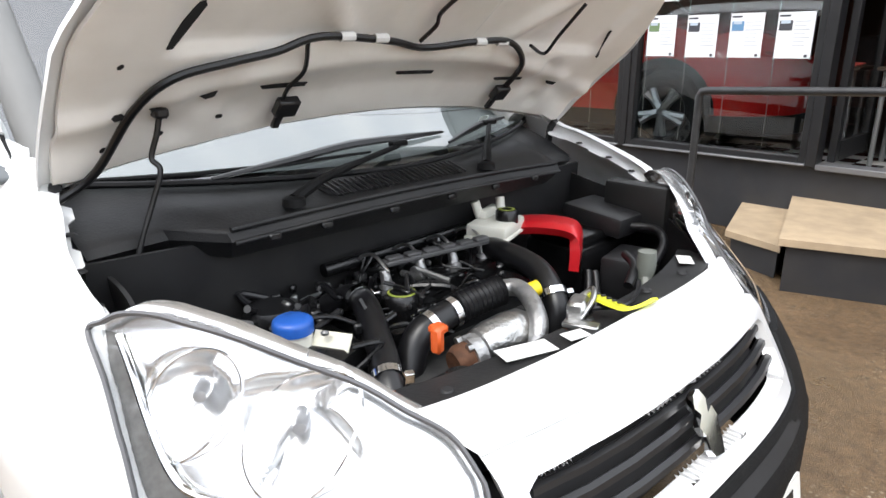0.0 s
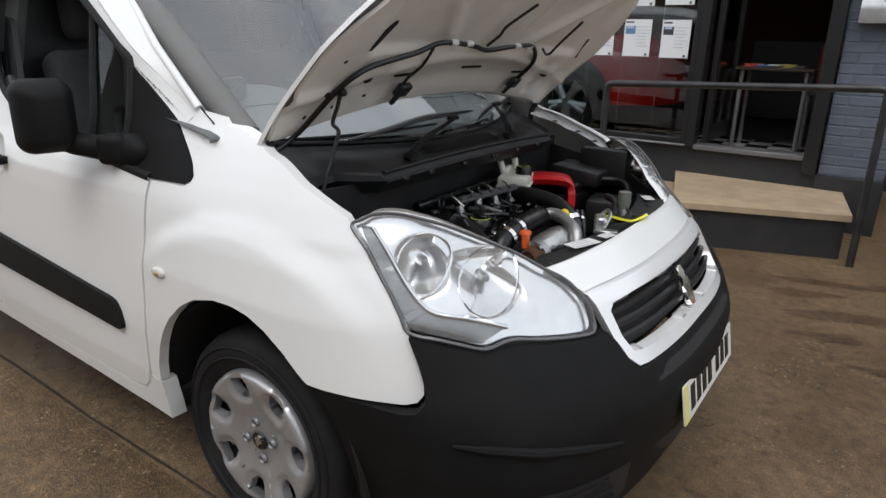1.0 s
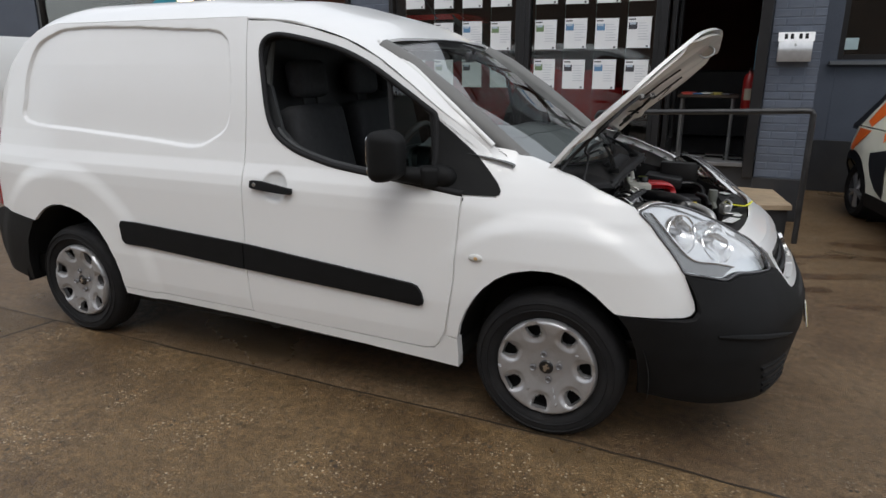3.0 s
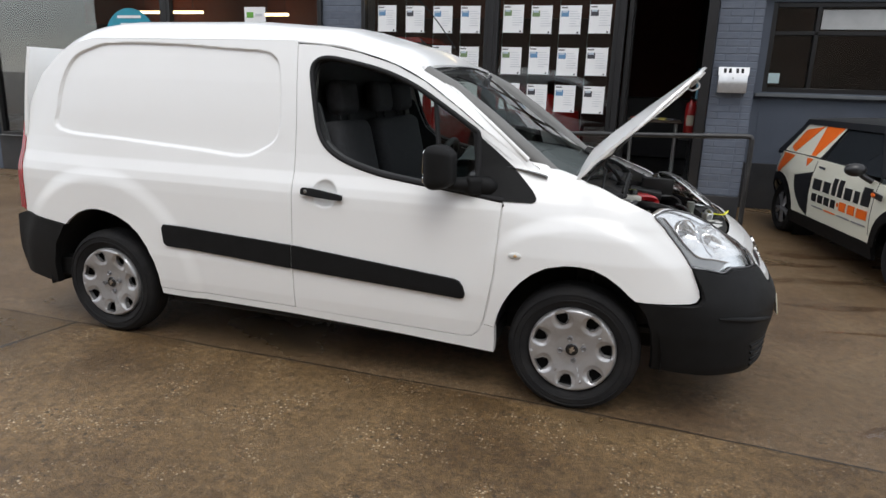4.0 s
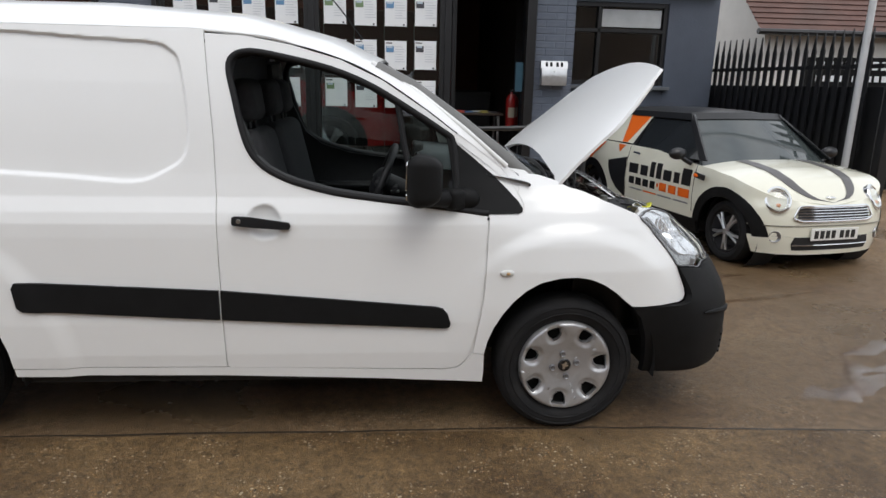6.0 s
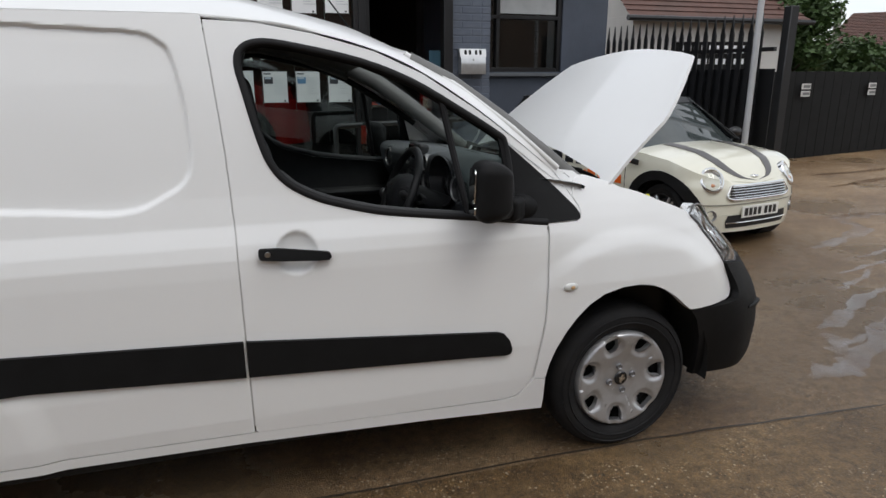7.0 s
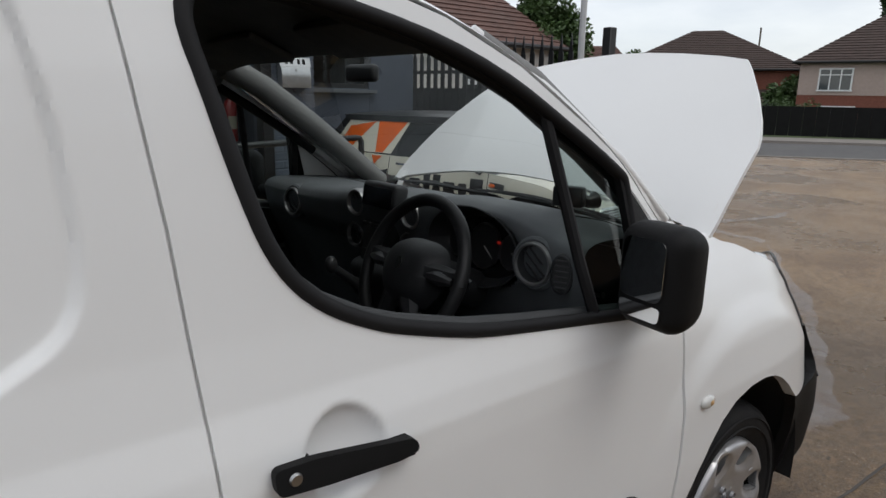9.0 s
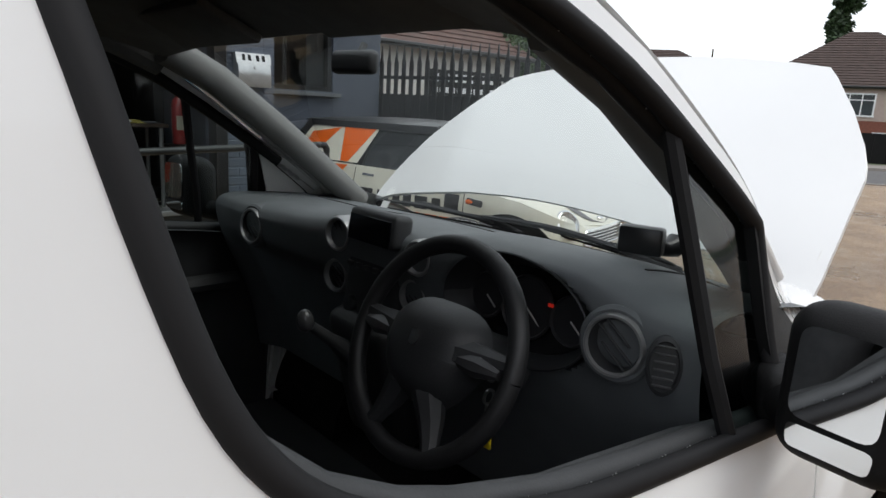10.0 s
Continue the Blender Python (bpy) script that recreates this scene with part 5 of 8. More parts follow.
# raised lips along the scuttle's front edge
for dx, dz, r in ((.150, 1.036, .006), (.163, 1.012, .005)):
    bm = BM()
    add_tube(bm, [(dx, y * .05, dz - .022 * (y * .05 / .73) ** 2) for y in range(-10, 11)], r, 8)
    part("scuttle_lip", bm, SCUT, scuttle)
for y in (-.42, -.30, -.12, .06, .22, .38):
    bm = BM()
    add_box(bm, (.167, y, 1.000), (.010, .026, .014), None, .003)
    part("scuttle_clip", bm, BLACKG, scuttle)
for i in range(26):
    bm = BM()
    y = -.25 + i * .0155
    add_tube(bm, [(.076, y, 1.066), (.10, y + .008, 1.056), (.128, y + .010, 1.046)], .0032, 5)
    part("vent_rib", bm, BLACKG, scuttle)
bm = BM()
add_prism(bm, round_poly([(.080, -.27), (.142, -.25), (.138, .165), (.080, .16)], .025, 4), 0, .004, Matrix.Translation((-.004, 0, 1.120)) @ Matrix.Rotation(radians(20), 4, "Y") @ Matrix.Translation((0, 0, -.032)))
part("vent_field", bm, DARK, scuttle)


def wiper(name, pivot, elbow, blade):
    w = thing(name, "", "")
    w.parent = van
    tagged(w, "black windscreen wiper arm and blade")
    bm = BM()
    add_lathe(bm, [(.0, .008), (.014, .008), (.022, .003), (.024, -.012)], Matrix.Translation(pivot), 16)
    part("wiper_pivot", bm, BLACKP, w)
    bm = BM()
    add_tube(bm, spline([pivot, Vector(pivot).lerp(elbow, .3) + Vector((0, 0, .012)), elbow], 5), [.013] * 4 + [.010] * 3 + [.007] * 4, 8)
    part("wiper_arm", bm, BLACKP, w)
    q = spline(blade, 5)
    bm = BM()
    add_tube(bm, q, [.004 + .006 * math.sin(math.pi * k / (len(q) - 1)) for k in range(len(q))], 6)
    part("wiper_blade", bm, BLACKG, w)
    bm = BM()
    add_box(bm, Vector(elbow) + Vector((0, 0, .006)), (.020, .050, .014), None, .004, 2)
    part("blade_clip", bm, BLACKP, w)


def on_ws(u, v, h=.012):
    return ws(u, v) + Vector((.55, 0, .83)) * h


wiper("driver_wiper", Vector((.133, -.353, 1.056)), on_ws(.055, .51, .018), [on_ws(.0, .20, .008), on_ws(.050, .32, .010), on_ws(.085, .43, .012), on_ws(.088, .54, .012), on_ws(.085, .65, .008)])
wiper("passenger_wiper", Vector((.133, .22, 1.056)), on_ws(.055, .80, .018), [on_ws(.04, .64, .008), on_ws(.062, .72, .010), on_ws(.072, .80, .012), on_ws(.07, .90, .008)])
bm = BM()
add_tube(bm, [on_ws(.01, .05, .004), on_ws(.025, .18, .004), on_ws(.04, .30, .004), on_ws(.06, .46, .004)], [.003, .005, .005, .003], 6)
part("wiper_cover_strip", bm, BLACKP, scuttle)

# ---------------------------------------------------------------- van: bonnet underside, prop
HARN = mat("black_hose", (.006, .006, .007), .34, var=.2, scale=30)


def ub(x, y, h=-.045):
    return bonnet_s(x, y, h)


bm = BM()
add_tube(bm, spline([ub(x, y) for x, y in [(-.05, -.732), (.004, -.673), (.144, -.627), (.213, -.573), (.242, -.477), (.263, -.394), (.297, -.311), (.285, -.139), (.267, -.033), (.287, .109), (.289, .222), (.22, .329), (.122, .344)]], 5), .0075, 8)
part("washer_hose", bm, HARN, bonnet, "black washer hose along the inner frame")
for pts in ([(.28, -.335), (.211, -.311), (.161, -.329), (.10, -.322)], [(.285, -.06), (.33, -.048), (.37, -.06), (.46, -.02)], [(.282, .30), (.258, .375), (.32, .365), (.42, .35)]):
    bm = BM()
    add_tube(bm, spline([ub(x, y) for x, y in pts], 5), .0045, 6)
    part("washer_branch", bm, HARN, bonnet)
for x, y in ((.297, -.255), (.293, -.17), (.288, .12), (.29, .19)):
    bm = BM()
    add_tube(bm, [ub(x - .001, y - .016), ub(x, y + .016)], .0095, 8)
    part("white_clip", bm, mat("white_clip_plastic", (.7, .7, .68), .5), bonnet)
SLOTM = mat("slot_shadow", (.008, .008, .008), .9)
for a, b, w in (((.271, -.586), (.35, -.542), .010), ((.166, -.377), (.164, -.277), .010), ((.183, -.042), (.183, .063), .009), ((.153, .309), (.157, .399), .009), ((.252, .612), (.335, .58), .010), ((.150, -.49), (.156, -.474), .014), ((.133, -.585), (.133, -.571), .010), ((.131, -.655), (.131, -.642), .009), ((.145, .522), (.145, .538), .012), ((.04, -.66), (.045, -.655), .006), ((.235, -.66), (.24, -.655), .005), ((.09, -.45), (.09, -.44), .006), ((.06, -.56), (.06, -.55), .006)):
    bm = BM()
    p, q = ub(*a, -.030 + under_relief(*a) + .030 - .0015), ub(*b, under_relief(*b) - .0015)
    d = (q - p).normalized()
    nn = (ub(a[0], a[1], -.1) - ub(a[0], a[1], 0)).normalized()
    s_ = d.cross(nn).normalized() * w
    vs = [bm.verts.new(v) for v in (p - s_ * .7, p - d * w * .6, p + s_ * .7, q + s_ * .7, q + d * w * .6, q - s_ * .7)]
    vt = [bm.verts.new(v.co - nn * .004) for v in vs]
    bm.faces.new(vs)
    for i in range(6):
        bm.faces.new((vs[i], vs[(i + 1) % 6], vt[(i + 1) % 6], vt[i]))
    part("frame_slot", bm, SLOTM, bonnet, smooth=0)
for y in (-.315, .335):
    bm = BM()
    add_box(bm, ub(.115, y, -.05), (.045, .05, .022), Matrix.Rotation(radians(-45), 3, "Y"), .004)
    add_box(bm, ub(.085, y - .012, -.055), (.05, .018, .012), Matrix.Rotation(radians(-45), 3, "Y"), .003)
    part("washer_jet", bm, BLACKG, bonnet)
bm = BM()
add_tube(bm, spline([ub(.60, .02, -.02), ub(.60, .02, -.05), ub(.58, .0, -.075), ub(.55, -.02, -.07), ub(.55, -.02, -.04)], 4), .005, 8)
part("striker", bm, STEEL, bonnet, "bright steel bonnet striker loop")
bm = BM()
add_tube(bm, spline([(.063, -.568, 1.236), (.058, -.576, 1.20), (.051, -.588, 1.158), (.064, -.580, 1.136), (.060, -.600, 1.08), (.057, -.625, 1.02), (.055, -.653, .94)], 5), .0055, 8)
add_box(bm, (.064, -.568, 1.238), (.03, .025, .02), None, .005)
part("bonnet_prop", bm, BLACKG, van, "thin bent black bonnet prop")
for s_ in (1, -1):
    bm = BM()
    add_tube(bm, [(-.06, s_ * .735, 1.03), (-.05, s_ * .735, 1.09), (-.03, s_ * .73, 1.115)], .012, 6)
    part("bonnet_hinge", bm, DARK, van)

# ---------------------------------------------------------------- van: engine bay
BAYM = mat("engine_bay_black", (.008, .008, .009), .5, var=.35, scale=14, dirt=(.022, .021, .019), dscale=8, damt=.5)
ENG = mat("engine_plastic_black", (.006, .006, .0065), .24, var=.3, scale=22, bump=.1, bscale=250)
ALU = mat("cast_aluminium", (.42, .42, .42), .42, metal=.9, var=.2, scale=40, bump=.35, bscale=90)
FOIL = mat("heat_shield_foil", (.52, .52, .51), .30, metal=1.0, var=.15, scale=30, bump=.5, bscale=60)
RUST = mat("rusty_flange", (.12, .055, .030), .7, metal=.4, var=.4, scale=60)


def bay(name, build, material=ENG, label="", smooth=38, parent=None):
    bm = BM()
    build(bm)
    return part(name, bm, material, parent or van, label, smooth)


bay("bulkhead", lambda b: add_grid(b, lambda u, v: Vector((.06 + .02 * math.sin(9 * v) * u, (2 * v - 1) * .73, .42 + u * .57)), 8, 24, .01), BAYM, "black bulkhead behind the engine")
bay("bay_floor", lambda b: add_box(b, (.36, 0, .40), (.66, 1.40, .03), None, .004), BAYM)
for s_ in (1, -1):
    bm = BM()

    def inner(u, v):
        x = -.02 + .60 * u
        y = -(.715 - .02 * math.sin(7 * u) - .16 * max(0, u - .55) / .45 - .05 * (1 - v))
        return Vector((x, y, .42 + v * (.56 - .13 * u)))
    add_grid(bm, inner, 18, 10, .008)
    o = part("inner_wing", bm, BAYM, van)
    o.scale = (1, s_, 1)
    bm = BM()

    def ledge(u, v):
        x = -.05 + .35 * u
        z = float(np.interp(x, [-.05, .05, .15, .30], [1.104, 1.074, 1.038, .975]))
        w = skin(u_of_x(x, z), z, -.006)
        return Vector((w.x, w.y + .034 * v + .012 * (math.sin(16 * u) > .3) * v, z - .004 - .016 * min(1, 3 * v) - .012 * v))
    add_grid(bm, ledge, 28, 5, .003)
    o = part("wing_ledge", bm, WHITE, van, "white inner edge of the wing with bolt holes")
    o.scale = (1, s_, 1)
    for x in (.06, .16, .24):
        bm = BM()
        z = float(np.interp(x, [-.05, .05, .15, .30], [1.104, 1.074, 1.038, .975]))
        w = skin(u_of_x(x, z), z, -.006)
        add_lathe(bm, [(0, .004), (.008, .004), (.012, 0)], Matrix.Translation((w.x, w.y + .035, z - .024)), 8)
        part("wing_bolt", bm, DARK, o)
# slam panel behind the white nose
bm = BM()


def slam(u, v):
    s = 2 * v - 1
    y = s * .56
    xf = float(np.interp(abs(y), [0, .2, .36, .49, .56], [.690, .684, .662, .630, .605]))
    return Vector((xf - .115 * (1 - u), y, .846 - .018 * (1 - u) - (.05 if u == 0 else 0)))


add_grid(bm, slam, 6, 30, .006)
slamp = part("slam_panel", bm, SCUT, van, "black plastic slam panel")
LABELW = mat("white_sticker", (.78, .78, .76), .4, var=.02)


def sticker(c, sx, sy, rz=0.0, z=.0, tilt=0):
    bm = BM()
    m = Matrix.Translation((c[0], c[1], c[2])) @ Matrix.Rotation(radians(rz), 4, "Z") @ Matrix.Rotation(radians(tilt), 4, "Y")
    add_prism(bm, [(-sx / 2, -sy / 2), (sx / 2, -sy / 2), (sx / 2, sy / 2), (-sx / 2, sy / 2)], 0, .0015, m)
    st_ = part("sticker", bm, LABELW, slamp, "small white sticker", 0)
    for i in range(3):
        bm = BM()
        xx = -sx * .3 + i * sx * .3
        add_prism(bm, [(xx, -sy * .4), (xx + sx * .08, -sy * .4), (xx + sx * .08, sy * .3), (xx, sy * .3)], .0016, .0020, m)
        part("print_bar", bm, mat("sticker_print", (.45, .47, .52), .5), st_, "", 0)


sticker((.625, -.215, .847), .045, .105, -18)
sticker((.650, -.105, .848), .032, .048, -14)
sticker((.585, .445, .846), .035, .06, 35)
for y, z in ((-.40, .845), (-.02, .848), (.20, .846), (.36, .846)):
    bay("slam_clip", lambda b: add_lathe(b, [(0, .004), (.009, .004), (.012, 0)], Matrix.Translation((.62, y, z - .004)), 10), DARK, parent=slamp)
# engine: block, cover, injectors
engine = thing("engine", "", "")
engine.parent = van
tagged(engine, "dusty black diesel engine crowded with hoses")
bay("engine_block", lambda b: add_box(b, (.27, -.06, .60), (.36, .52, .30), None, .02, 2), mat("dark_cast_metal", (.05, .05, .05), .5, metal=.6, var=.3, scale=30), parent=engine)
bay("cylinder_head", lambda b: add_box(b, (.22, -.04, .765), (.24, .46, .07), None, .012, 2), ENG, parent=engine)
for i in range(4):
    y = -.20 + i * .105
    bay("rocker_lobe", lambda b: add_box(b, (.17, y, .812), (.13, .085, .045), None, .012, 2), ENG, parent=engine)
    bay("injector", lambda b: add_lathe(b, [(0, .06), (.011, .06), (.013, .03), (.018, .028), (.018, 0)], Matrix.Translation((.20, y + .03, .815)) @ Matrix.Rotation(radians(-15), 4, "Y"), 12), ALU, parent=engine)
    bay("injector_pipe", lambda b: add_tube(b, spline([(.20, y + .03, .872), (.15, y + .03, .90), (.10, y + .03, .885), (.085, y + .04, .86)], 4), .004, 6), STEEL, parent=engine)
bay("fuel_rail", lambda b: add_tube(b, [(.08, -.26, .868), (.08, .20, .878)], .016, 10), ENG, parent=engine)
bay("rail_bracket", lambda b: [add_box(b, (.172 + k * .007, -.13 + k * .05, .889), (.024, .040, .012), Matrix.Rotation(-.13, 3, "Z"), .003) for k in range(6)] and add_box(b, (.186, -.008, .881), (.034, .30, .012), Matrix.Rotation(-.13, 3, "Z"), .003), mat("grey_plastic", (.06, .06, .062), .5), parent=engine)
bay("oil_cap", lambda b: (add_lathe(b, [(0, .035), (.012, .036), (.030, .032), (.036, .024), (.037, 0), (.030, -.04)], Matrix.Translation((.285, -.205, .825)), 28), add_box(b, (.285, -.205, .862), (.05, .012, .012), None, .003)), ENG, "black oil filler cap", parent=engine)
bay("cap_print", lambda b: add_lathe(b, [(.026, .0335), (.031, .0318)], Matrix.Translation((.285, -.205, .8265)), 24), mat("cap_green_print", (.25, .30, .05), .5), parent=engine)


def hose(name, pts, r, material=HARN, n=12, rings=0, ring_r=.004, k=5, label=""):
    q = spline(pts, k)
    bm = BM()
    rs = [r + (ring_r if rings and (i % 2) else 0) for i in range(len(q))] if rings else r
    add_tube(bm, q, rs, n)
    return part(name, bm, material, engine, label)


def clamp(c, d, r, w=.016):
    bm = BM()
    add_lathe(bm, [(r, -w / 2), (r + .0025, -w / 2), (r + .0025, w / 2), (r, w / 2)], Matrix.Translation(c) @ rot_to(d), 24, True)
    m = Matrix.Translation(c) @ rot_to(d)
    add_box(bm, m @ Vector((r + .008, 0, 0)), (.018, .022, .014), rot_to(d).to_3x3(), .002)
    part("hose_clamp", bm, CHROME, engine, "bright steel hose clamp")


hose("charge_hose", [(.15, -.30, .815), (.20, -.278, .845), (.246, -.281, .850), (.30, -.305, .848), (.36, -.335, .832), (.43, -.372, .815), (.484, -.404, .795), (.53, -.425, .74)], .027, label="thick black charge air hose")
clamp((.240, -.280, .850), (.05, -.01, .0), .029)
clamp((.470, -.396, .801), (.06, -.035, -.02), .029)
hose("turbo_inlet", [(.41, -.30, .72), (.392, -.275, .775), (.388, -.245, .812), (.390, -.205, .826), (.388, -.155, .832)], .030, label="ribbed black turbo hose")
hose("bellows_hose", [(.388, -.150, .833), (.394, -.11, .840), (.402, -.065, .847), (.408, -.035, .850)], .029, rings=1, ring_r=.005, k=8, label="ribbed rubber bellows")
clamp((.389, -.225, .820), (.0, .06, .015), .032)
clamp((.388, -.165, .831), (0, .06, .01), .032)
hose("silver_pipe", [(.406, -.030, .851), (.436, -.012, .857), (.488, -.032, .850), (.540, -.070, .830), (.556, -.095, .79)], .019, ALU, label="cast aluminium pipe")
bay("turbo_shield", lambda b: add_lathe(b, [(0, -.070), (.028, -.070), (.041, -.060), (.047, -.030), (.048, .02), (.044, .050), (.032, .066), (0, .066)], Matrix.Translation((.485, -.112, .790)) @ rot_to((.18, 1, .14)), 32), FOIL, "dented silver heat shield over the turbo", parent=engine)
bay("turbo_flange", lambda b: add_lathe(b, [(.024, .012), (.043, .012), (.043, -.012), (.024, -.012)], Matrix.Translation((.482, -.196, .779)) @ rot_to((.18, 1, .14)), 20, True), ALU, parent=engine)
bay("turbo_mouth", lambda b: add_lathe(b, [(0, -.02), (.026, -.02), (.034, -.005), (.034, .02)], Matrix.Translation((.478, -.222, .776)) @ rot_to((.18, 1, .14)), 18), RUST, parent=engine)
for k in range(6):
    a = k * math.tau / 6
    bay("flange_bolt", lambda b: add_lathe(b, [(0, .012), (.008, .012), (.008, 0)], Matrix.Translation((.480, -.207, .778)) @ rot_to((-.18, -1, -.14)) @ Matrix.Translation((.038 * math.cos(a), .038 * math.sin(a), 0)), 6), STEEL, parent=engine)
hose("intake_hose", [(.20, .165, .856), (.268, .142, .862), (.335, .135, .858), (.392, .121, .848), (.44, .10, .825), (.472, .083, .79), (.48, .07, .73)], .029, label="black rubber intake hose")
clamp((.452, .095, .815), (.04, -.02, -.04), .031)
ORANGE = mat("orange_plastic", (.62, .10, .02), .4)
bay("orange_clip", lambda b: (add_box(b, (.492, -.30, .85), (.022, .02, .05), Matrix.Rotation(.3, 3, "Z"), .005), add_box(b, (.486, -.292, .868), (.03, .03, .016), None, .005)), ORANGE, "orange plastic plug", parent=engine)
bay("orange_clip", lambda b: add_box(b, (.235, .145, .868), (.018, .018, .032), None, .004), ORANGE, "orange plastic plug", parent=engine)
YEL = mat("yellow_plastic", (.72, .55, .02), .4, var=.05)
bay("yellow_clip", lambda b: add_lathe(b, [(.012, -.02), (.017, -.02), (.017, .02), (.012, .02)], Matrix.Translation((.455, .008, .850)) @ rot_to((.3, 1, .2)), 14, True), YEL, "yellow locking ring", parent=engine)
# release handle strap
bm = BM()
strap = spline([(.576, .040, .868), (.610, .034, .871), (.645, .028, .870), (.672, .031, .869), (.690, .050, .875), (.702, .078, .884)], 5)
add_grid(bm, lambda u, v: strap[min(len(strap) - 1, int(round(u * (len(strap) - 1))))] + Vector((-.004 + .008 * v, (.5 - v) * (.052 - .016 * u), .012 * (v - .5))), len(strap) - 1, 2, .006)
rel = part("release_handle", bm, mat("bright_yellow_plastic", (.80, .80, .05), .35, var=.03), van, "bright yellow bonnet release handle")
for i in (4, 6, 8, 10, 12):
    bm = BM()
    p = strap[i]
    add_box(bm, p + Vector((.0, .0, .006)), (.010, .006, .004), Matrix.Rotation(.8, 3, "Z"), .001)
    part("print_bar", bm, DARK, rel)
bay("bonnet_latch", lambda b: (add_box(b, (.595, -.02, .855), (.035, .06, .05), Matrix.Rotation(.4, 3, "Z"), .006), add_tube(b, spline([(.58, .01, .87), (.60, .02, .89), (.62, -.01, .88), (.615, -.04, .85)], 4), .006, 8), add_box(b, (.625, -.05, .842), (.07, .03, .012), Matrix.Rotation(.3, 3, "Z"), .003)), STEEL, "bright steel bonnet latch", parent=slamp)
bay("latch_cable", lambda b: add_tube(b, spline([(.58, -.02, .85), (.62, .0, .86), (.65, .06, .858), (.63, .14, .856), (.59, .22, .85)], 5), .005, 6), HARN, parent=slamp)
# battery box, fuse box, reservoirs
bay("battery_box", lambda b: (add_box(b, (.22, .53, .70), (.20, .25, .24), None, .015, 2), add_box(b, (.22, .53, .835), (.18, .24, .035), None, .010, 2)), ENG, "black battery box")
bay("fuse_box", lambda b: (add_box(b, (.40, .52, .74), (.12, .16, .13), Matrix.Rotation(.2, 3, "Z"), .012, 2), add_box(b, (.26, .60, .87), (.20, .16, .06), Matrix.Rotation(.1, 3, "Y"), .012, 2)), mat("charcoal_plastic", (.012, .012, .013), .5, var=.15), "charcoal plastic fuse box")
RED = mat("red_plastic", (.55, .012, .018), .32, coat=.3, var=.05)
bm = BM()
redp = spline([(.145, .325, .880), (.20, .352, .888), (.262, .380, .888), (.300, .392, .880), (.318, .394, .858), (.324, .392, .825), (.326, .388, .785)], 5)
add_grid(bm, lambda u, v: redp[int(round(u * (len(redp) - 1)))] + Vector((.060 * (v - .5), -.104 * (v - .5), .012 * (1 - abs(2 * v - 1) ** 6))), len(redp) - 1, 8, .026)
part("red_cover", bm, RED, van, "red plastic terminal cover", 50)
resv = thing("brake_reservoir", "", "")
resv.parent = van
tagged(resv, "white plastic brake fluid reservoir")
WPL = mat("milky_white_plastic", (.66, .65, .58), .4, var=.05)
bay("reservoir_body", lambda b: (add_box(b, (.165, .225, .895), (.11, .15, .034), Matrix.Rotation(.35, 3, "Z"), .008, 2), add_box(b, (.165, .225, .876), (.118, .158, .012), Matrix.Rotation(.35, 3, "Z"), .004), add_box(b, (.115, .25, .912), (.03, .10, .04), Matrix.Rotation(.35, 3, "Z"), .01, 2), add_tube(b, [(.12, .21, .915), (.112, .20, .955)], .012, 10), add_tube(b, [(.13, .285, .915), (.12, .29, .955)], .012, 10)), WPL, parent=resv)
bay("reservoir_cap", lambda b: add_lathe(b, [(0, .034), (.026, .034), (.030, .028), (.030, 0)], Matrix.Translation((.185, .245, .905)), 24), ENG, parent=resv)
bay("cap_ring", lambda b: add_lathe(b, [(.014, .0352), (.022, .0350)], Matrix.Translation((.185, .245, .905)), 20), MATS["cap_green_print"], parent=resv)
wb = thing("washer_bottle", "", "")
wb.parent = van
tagged(wb, "washer bottle neck with a blue cap")
bay("bottle_neck", lambda b: add_lathe(b, [(.034, .0), (.036, -.03), (.030, -.036), (.030, -.10)], Matrix.Translation((.285, -.465, .858)), 28), WPL, parent=wb)
bay("bottle_cap", lambda b: add_lathe(b, [(0, .020), (.030, .020), (.036, .016), (.038, .010), (.038, -.006), (.034, -.006)], Matrix.Translation((.285, -.465, .860)), 32), mat("blue_plastic", (.020, .10, .42), .35, var=.05), "blue plastic filler cap", parent=wb)
bay("data_label", lambda b: add_box(b, (.345, -.425, .835), (.075, .004, .045), Matrix.Rotation(radians(28), 3, "Z") @ Matrix.Rotation(radians(-35), 3, "X"), .001), mat("cream_label", (.62, .60, .50), .5), "cream paper label")
bay("filter_housing", lambda b: (add_box(b, (.33, -.42, .77), (.12, .10, .12), Matrix.Rotation(.4, 3, "Z"), .02, 2), add_lathe(b, [(0, .05), (.05, .05), (.06, .03), (.06, -.08)], Matrix.Translation((.14, -.43, .80)), 20)), ENG)
bay("coolant_flange", lambda b: add_lathe(b, [(0, .03), (.03, .03), (.034, .02), (.034, -.05)], Matrix.Translation((.585, -.33, .80)), 18), ENG)
